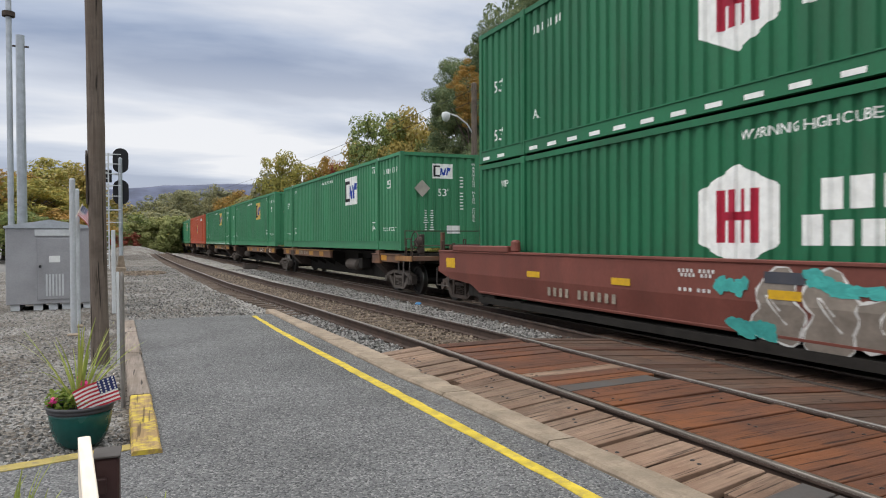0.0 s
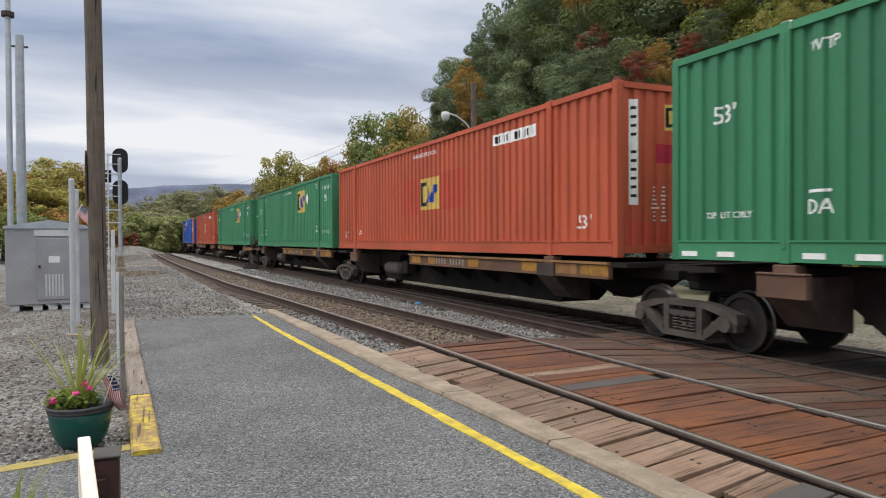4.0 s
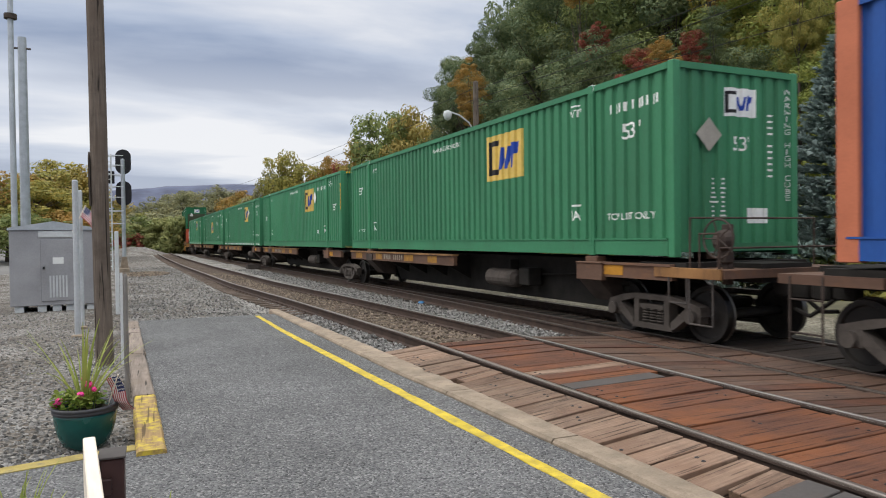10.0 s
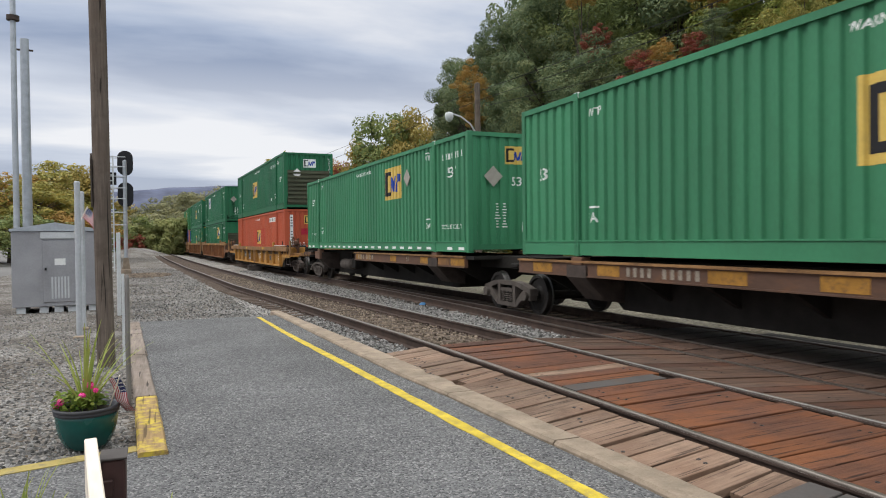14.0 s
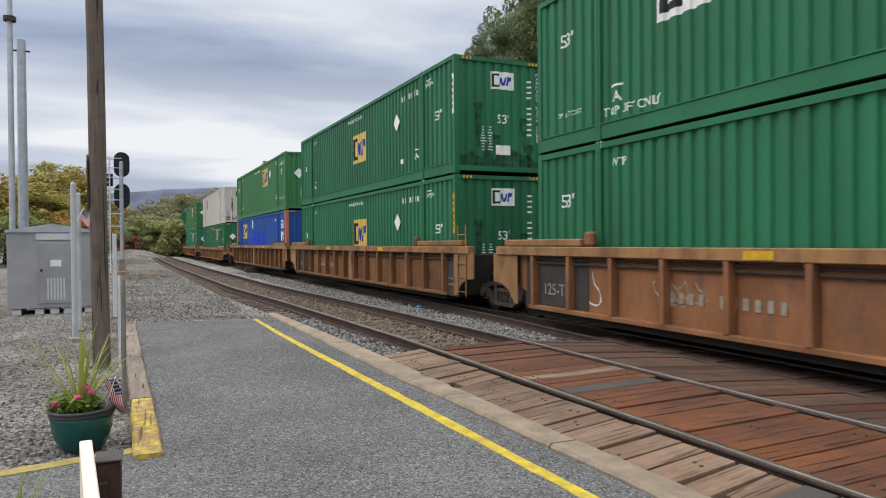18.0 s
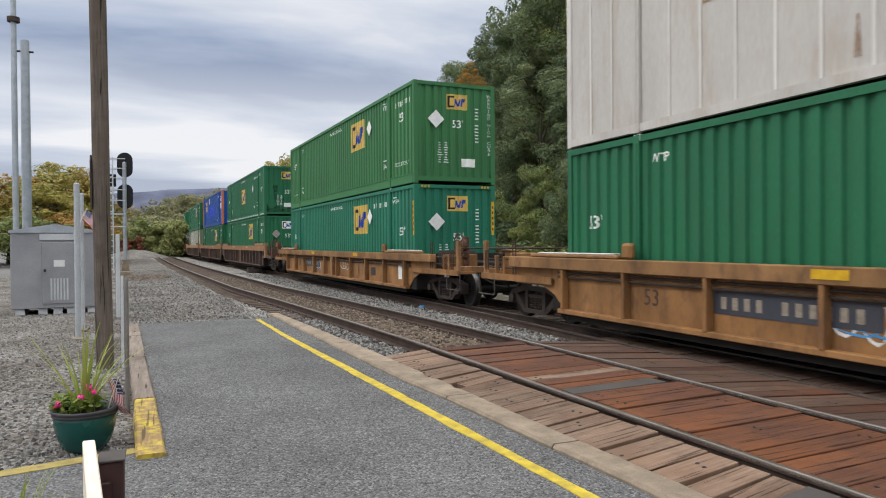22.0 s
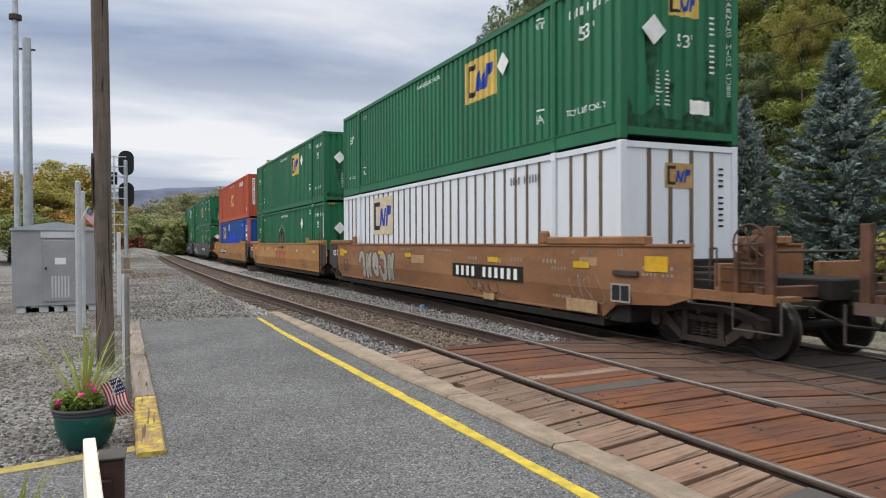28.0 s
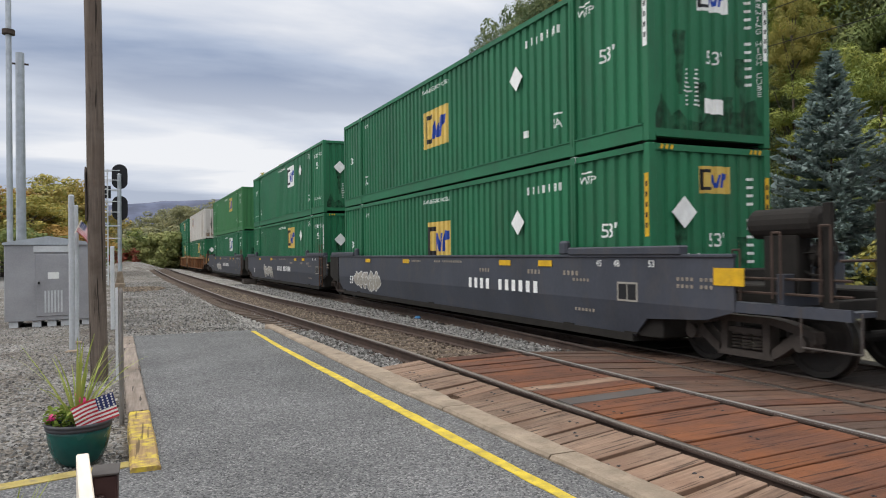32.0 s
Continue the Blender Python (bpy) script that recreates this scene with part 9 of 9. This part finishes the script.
def spruce(x, y, top, radius, seed, label):
    z0 = ground_z(x, y) - 0.05
    h = top - z0
    g = np.random.default_rng(seed)
    key = ("spruce", seed % 3)
    if key not in TREE_CACHE:
        vs = []
        S = shape()
        add_path(S, [(0, 0, 0), (0, 0, 0.5), (0, 0, 1.0)], [0.022, 0.012, 0.002], 8)
        z = 0.02
        while z < 0.985:
            reach = (1 - z) ** 0.9 * (1 + 0.08 * math.sin(9 * z + seed))
            nb = int(7 + 13 * reach)
            off = g.uniform(0, 6.28)
            for i in range(nb):
                a = off + 2 * math.pi * i / nb + g.normal(0, 0.2)
                ln = reach * g.uniform(0.62, 1.15)
                dx, dy = math.cos(a), math.sin(a)
                zb = z + g.normal(0, 0.008)
                ns = int(9 + 56 * ln)
                for j in range(ns):
                    f = (j + g.random()) / ns
                    if f < 0.12:
                        continue
                    c = np.array([dx * ln * f, dy * ln * f, zb - (0.035 * f - 0.075 * f * f) * (0.4 + ln)])
                    for q in range(3):
                        side = g.normal(0, 0.75)
                        cs, sn = math.cos(side), math.sin(side)
                        L = g.uniform(0.05, 0.12) * (1.15 - 0.45 * f)
                        d = np.array([(dx * cs - dy * sn) * L, (dx * sn + dy * cs) * L, g.normal(0.004, 0.006)])
                        w = np.array([-d[1], d[0], 0.0]) * 0.17
                        w[2] = g.normal(0, 0.006)
                        vs += [tuple(c - w), tuple(c + w), tuple(c + d)]
            z += 0.030 + 0.016 * reach
        me = bpy.data.meshes.new("needles")
        me.from_pydata(vs, [], [(3 * i, 3 * i + 1, 3 * i + 2) for i in range(len(vs) // 3)])
        me.materials.append(L_SPRUCE)
        TREE_CACHE[key] = (me, mesh_of("trunk", S, BARK))
    t = thing("blue_spruce", label, "tree", pose(x, y, z0, 0, 0, (seed * 57) % 360), group="spruces beyond the tracks")
    sc = Matrix.Diagonal((radius, radius, h, 1))
    part("needles", TREE_CACHE[key][0], t, at=sc)
    part("trunk", TREE_CACHE[key][1], t, at=sc)


def spot(bearing, d):
    return d * math.sin(radians(bearing)), d * math.cos(radians(bearing))


def rise(ypix_slope, bearing, d):
    """Height of a point seen at a given slope above the level, from the eye."""
    return EYE[2] + ypix_slope * d * math.cos(radians(bearing - 22.67))


def build_trees():
    rng = random.Random(17)
    # bearing, distance, slope of the top above the level, crown radius, leaf, label
    green = "tall dark green broadleaf tree on the wooded bank"
    rows = [
        (26.6, 72, 0.285, 4.4, L_DARK, green), (24.6, 74, 0.285, 3.6, L_DARK, green), (23.2, 78, 0.235, 3.2, L_DARK, green), (25.6, 70, 0.33, 3.6, L_DARK, green), (29.0, 66, 0.38, 4.4, L_DARK, green),
        (30.0, 88, 0.36, 6.0, L_DARK, green), (33.5, 86, 0.42, 6.5, L_DARK, green), (37.5, 84, 0.44, 6.5, L_DARK, green), (41.5, 82, 0.46, 6.5, L_DARK, green), (46.0, 80, 0.46, 7.0, L_DARK, green), (50.5, 78, 0.48, 7.0, L_DARK, green), (55.5, 74, 0.5, 7.0, L_DARK, green), (26.6, 90, 0.24, 4.6, L_DARK, green),
        (31.5, 62, 0.45, 4.4, L_DARK, green), (34.5, 62, 0.50, 5.5, L_MID, "olive green broadleaf tree on the wooded bank"), (38.0, 60, 0.50, 5.5, L_MID, "olive green broadleaf tree on the wooded bank"), (41.0, 58, 0.52, 5.5, L_DARK, green),
        (44.5, 58, 0.54, 6.0, L_MID, "olive green broadleaf tree on the wooded bank"), (48.0, 56, 0.56, 6.0, L_LIME, "lime green broadleaf tree on the wooded bank"), (51.5, 54, 0.58, 6.5, L_YELLOW, "yellow-green broadleaf tree on the wooded bank"), (55.0, 50, 0.62, 6.5, L_LIME, "lime green broadleaf tree on the wooded bank"),
        (58.5, 48, 0.6, 6.0, L_DARK, green), (63, 46, 0.6, 6.0, L_MID, green), (69, 46, 0.6, 6.5, L_DARK, green), (76, 46, 0.6, 6.5, L_MID, green),
        (34.5, 50, 0.31, 3.2, L_DARK, green), (30.5, 52, 0.30, 3.6, L_DARK, green), (27.8, 56, 0.24, 2.8, L_DARK, green),
        (44.0, 44, 0.22, 3.0, L_DARK, green), (47.5, 42, 0.30, 2.8, L_DARK, green), (51.5, 40, 0.31, 2.8, L_LIME, "small lime green broadleaf tree"), (55, 38, 0.33, 3.4, L_LIME, "small lime green broadleaf tree"),
        (34.0, 42, 0.14, 2.6, L_DARK, green), (37.5, 40, 0.15, 2.6, L_DARK, green), (31.0, 46, 0.12, 2.8, L_MID, "small olive green broadleaf tree"), (28.0, 52, 0.12, 3.0, L_DARK, green), (25.5, 56, 0.13, 2.6, L_DARK, green),
        (40.5, 50, 0.26, 3.0, L_DARK, green), (36.5, 49, 0.24, 2.6, L_DARK, green),
        (19.6, 92, 0.19, 5.0, L_MID, "olive and yellow broadleaf tree"), (17.8, 98, 0.185, 4.6, L_MID, "olive and yellow broadleaf tree"), (20.6, 88, 0.20, 4.0, L_GOLD, "sparse pale golden tree"), (16.0, 100, 0.145, 4.0, L_GOLD, "tree with golden leaves"), (22.0, 86, 0.15, 4.0, L_MID, "olive green broadleaf tree on the wooded bank"),
        (13.4, 112, 0.128, 3.4, L_ORANGE, "tree with orange and red autumn leaves"), (14.6, 110, 0.115, 3.0, L_RED, "tree with red autumn leaves"), (10.4, 112, 0.135, 4.4, L_YELLOW, "tree with yellowing leaves"), (9.0, 118, 0.10, 3.6, L_GREY, "pale olive green broadleaf tree"), (8.0, 120, 0.075, 3.0, L_GREY, "pale olive green broadleaf tree"),
        (11.8, 118, 0.08, 4.0, L_MID, "olive green broadleaf tree nearby"), (17.0, 92, 0.08, 4.5, L_DARK, green), (19.5, 82, 0.09, 4.5, L_DARK, green), (14.5, 104, 0.06, 4.0, L_MID, "small olive green broadleaf tree"),
        (-0.6, 150, 0.045, 4.5, L_YELLOW, "bushy yellow-green distant tree"), (0.9, 140, 0.042, 4.0, L_YELLOW, "bushy yellow-green distant tree"), (2.2, 150, 0.074, 5.0, L_GREY, "hazy olive green distant tree"), (3.6, 165, 0.078, 6.0, L_GREY, "hazy olive green distant tree"), (5.0, 170, 0.078, 6.0, L_GREY, "hazy olive green distant tree"),
        (6.3, 160, 0.076, 5.0, L_ORANGE, "hazy distant orange autumn tree"), (7.3, 150, 0.070, 4.5, L_YELLOW, "distant yellow autumn tree"), (1.4, 185, 0.070, 6.0, L_GREY, "hazy olive green distant tree"), (0.0, 180, 0.062, 6.0, L_GREY, "hazy olive green distant tree"), (-1.6, 120, 0.016, 2.0, L_RED, "low bush with red leaves"), (-2.2, 130, 0.03, 3.5, L_YELLOW, "bushy yellow-green distant tree"),
        (-3.2, 150, 0.05, 5.5, L_GREY, "hazy olive green distant tree"), (2.0, 132, 0.02, 3.0, L_MID, "low olive green bush by the line"), (3.4, 138, 0.022, 3.5, L_MID, "low olive green bush by the line"),
        (-5.2, 70, 0.108, 3.4, L_GOLD, "tree with golden leaves"), (-6.6, 74, 0.125, 4.2, L_YELLOW, "tree with yellowing leaves"), (-7.8, 66, 0.10, 3.6, L_YELLOW, "tree with yellowing leaves"), (-9.4, 70, 0.105, 4.0, L_ORANGE, "tree with orange autumn leaves"), (-11.5, 70, 0.11, 4.2, L_YELLOW, "tree with yellowing leaves"),
        (-4.2, 80, 0.07, 3.6, L_MID, "olive green broadleaf tree nearby"), (-6.0, 62, 0.05, 3.0, L_ORANGE, "tree with orange autumn leaves"), (-8.8, 60, 0.05, 3.2, L_MID, "olive green broadleaf tree nearby"), (-14, 72, 0.11, 4.5, L_MID, "olive green broadleaf tree nearby"), (-17, 74, 0.11, 4.5, L_YELLOW, "tree with yellowing leaves"),
    ]
    for i, (b, d, sl, r, m, lab) in enumerate(rows):
        x, y = spot(b, d)
        tree("tree", x, y, rise(sl, b, d), r, m, i * 7 + 3, lab, squat=1.15 if b > 20 and d < 60 else 1.0)
    # coloured crowns that hang out in front of the green
    for b, d, sl, r, flat_k, m, lab in ((38.1, 42, 0.275, 1.0, 0.36, L_RED, "small tree with red autumn leaves"), (39.9, 43, 0.29, 0.8, 0.25, L_ORANGE, "small tree with orange and green leaves"), (42.3, 43, 0.295, 0.75, 0.25, L_RED, "small tree with rusty red leaves"),
                                 (41.6, 40, 0.19, 0.8, 0.3, L_MID, "small olive green broadleaf tree"), (43.8, 44, 0.33, 1.0, 0.3, L_DARK, green), (24.9, 60, 0.262, 1.5, 0.45, L_ORANGE, "small tree with yellow and orange autumn leaves"), (46.5, 41, 0.24, 1.1, 0.35, L_DARK, green),
                                 (34.9, 50, 0.31, 0.9, 0.25, L_RED, "small tree with rusty red leaves"), (33.8, 54, 0.385, 1.2, 0.16, L_ORANGE, "small tree with orange and green leaves"), (41.0, 42, 0.262, 0.9, 0.3, L_ORANGE, "small tree with orange and green leaves"),
                                 (43.6, 46, 0.40, 1.3, 0.2, L_ORANGE, "small tree with brown and orange leaves"), (49.6, 40, 0.38, 1.5, 0.4, L_YELLOW, "small tree with yellow-green leaves")):
        x, y = spot(b, d)
        tree("tree", x, y, rise(sl, b, d), r, m, int(b * 10), lab, squat=flat_k)
    for b, d, sl, r, seed in ((45.7, 26.5, 0.203, 2.15, 1), (52.0, 26.0, 0.282, 3.05, 2), (39.9, 32.0, 0.172, 1.6, 3), (37.0, 35.0, 0.142, 1.6, 4), (57.5, 26.5, 0.27, 2.8, 5)):
        x, y = spot(b, d)
        spruce(x, y, rise(sl, b, d), r, seed, "blue-green spruce tree on the far side of the tracks")
    # undergrowth along the foot of the bank
    g = np.random.default_rng(31)
    me, _ = crown_mesh(77, 5000, 1.0, 0.8, 60, 0.05)
    for i in range(46):
        f = (i + g.random()) / 46
        y = 6 + 125 * f
        x = on_line(y)[0] + 9 + 9 * g.random() + 0.06 * y
        k = thing("bush", "low leafy undergrowth bush at the foot of the bank", "bush", pose(x, y, ground_z(x, y) + 0.4, 0, 0, g.uniform(0, 360)), group="bushes on the bank")
        s = g.uniform(0.9, 1.9)
        c = part("foliage", me, k, at=Matrix.Diagonal((s * 1.3, s * 1.3, s, 1)))
        c.material_slots[0].link = "OBJECT"
        c.material_slots[0].material = [L_MID, L_DARK, L_YELLOW, L_MID, L_DARK][i % 5]


def build_hedge():
    """Yellow-green bushes where the line bends out of sight."""
    g = np.random.default_rng(12)
    me, _ = crown_mesh(91, 6000, 1.0, 0.85, 70, 0.055)
    for b, d, s, m in ((-1.5, 104, 1.9, L_RED), (-0.6, 106, 3.0, L_HEDGE), (0.5, 104, 3.4, L_HEDGE), (1.5, 106, 3.6, L_HEDGE), (2.4, 112, 2.9, L_YELLOW), (3.3, 122, 3.1, L_MID), (4.4, 132, 3.2, L_GREY), (0.0, 118, 4.2, L_GREY), (-2.6, 112, 3.0, L_MID), (1.2, 124, 4.6, L_GREY)):
        x, y = spot(b, d)
        k = thing("bush", "leafy yellow-green bush beside the gravel", "bush", pose(x, y, ground_z(x, y) + 0.62 * s, 0, 0, g.uniform(0, 360)), group="bushes beside the gravel")
        c = part("foliage", me, k, at=Matrix.Diagonal((s, s, 0.9 * s, 1)))
        c.material_slots[0].link = "OBJECT"
        c.material_slots[0].material = m


def build_hill():
    """A long wooded ridge on the skyline, its blue haze put into the surface colour."""
    S = shape()
    xs = np.linspace(-3200, 3200, 129)
    prof = [0.0, 0.35, 0.7, 0.93, 1.0, 0.9]
    vs = []
    for j, p in enumerate(prof):
        for x in xs:
            e = 194 + 18 * noise.noise((x * 0.0012, 3.3, 0)) + 5 * noise.noise((x * 0.009, 1.0, 0)) + 1.6 * noise.noise((x * 0.04, 0.5, 0)) + 30 * smooth01((x + 250) / 500) - 30 * smooth01((-x - 300) / 900)
            vs.append((x, 2300 + j * 170 + 30 * noise.noise((x * 0.004, j, 0)), -5 + (e + 12) * p))
    n = len(xs)
    add_faces(S, vs, [(j * n + i, j * n + i + 1, (j + 1) * n + i + 1, (j + 1) * n + i) for j in range(len(prof) - 1) for i in range(n - 1)])
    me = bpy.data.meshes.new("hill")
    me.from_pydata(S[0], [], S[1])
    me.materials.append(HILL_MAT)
    thing("distant_hill", "distant wooded ridge with blue haze painted into its colour", "hill", kind="structure", data=me)


def build_far_woods():
    """The edge of the woods far along the line, below the ridge."""
    g = np.random.default_rng(8)
    vs, n = [], 0
    for i in range(9000):
        x = g.uniform(-260, 420)
        y = 330 + 120 * g.random() + 0.1 * abs(x)
        z = -1 + (9 + 3 * math.sin(x * 0.05)) * g.random()
        s = g.uniform(0.6, 1.5)
        a = g.uniform(0, 3.14)
        u = np.array([math.cos(a), math.sin(a) * 0.4, g.uniform(-0.3, 0.3)]) * s
        w = np.array([0, g.uniform(-0.3, 0.3), 1.0]) * s * 0.7
        c = np.array([x, y, z])
        vs += [tuple(c - u), tuple(c - w), tuple(c + u), tuple(c + w)]
        n += 1
    me = bpy.data.meshes.new("far_woods")
    me.from_pydata(vs, [], [(4 * i, 4 * i + 1, 4 * i + 2, 4 * i + 3) for i in range(n)])
    me.materials.append(L_GREY)
    thing("far_woods", "far line of autumn woods below the ridge", "woods", kind="stuff", data=me)


build_pole()
build_posts()
build_cabinet()
build_signal()
build_masts()
build_planter()
build_flags()
build_weeds()
build_fence()
build_trackside()
build_lamp_pole()
build_hill()
build_far_woods()
build_trees()
build_hedge()
build_crossing()
build_stones()


def motions():
    """The train rolls by; the small flags stir in the wind."""
    times = [0.0] + [1.0 * i for i in range(1, 33)]
    gone = [travelled(t) for t in times]
    for ob, s, z in MOVING:
        walk(ob, [(t, car_pose(s - d, z)) for t, d in zip(times, gone)])
    # the way the cloth flies, degrees from straight down to the right, and how far it is folded away
    swing = [(0, -76, 176), (0.5, -52, 122), (1, -10, 60), (1.5, 2, 45), (2, 28, 18), (3, 22, 58), (5.5, 22, 60), (6, 22, 62), (9, 22, 60), (12, 26, 55), (14, 22, 62), (17, 22, 60), (19, 24, 56), (19.6, 32, 30), (20, 42, 5), (20.5, 25, 40),
             (21, 14, 66), (24, 22, 60), (25.5, 22, 60), (28, 26, 36), (28.25, -8, 75), (28.5, -45, 118), (29, -42, 112), (29.5, -3, 60), (30, 6, 40), (30.25, -20, 80), (30.5, -48, 115), (31, -58, 145), (31.5, -68, 165), (32, -76, 176)]
    rows = []
    for t, a, fold in swing:
        a = radians(a)
        fly, hoist = Vector((math.sin(a), 0, -math.cos(a))), Vector((-math.cos(a), 0, -math.sin(a)))
        hoist = Matrix.Rotation(radians(fold), 3, fly) @ hoist
        up = -hoist
        rows.append((t, Matrix((fly, up.cross(fly), up)).transposed().to_4x4()))
    walk(FLAGS[0], rows)


motions()
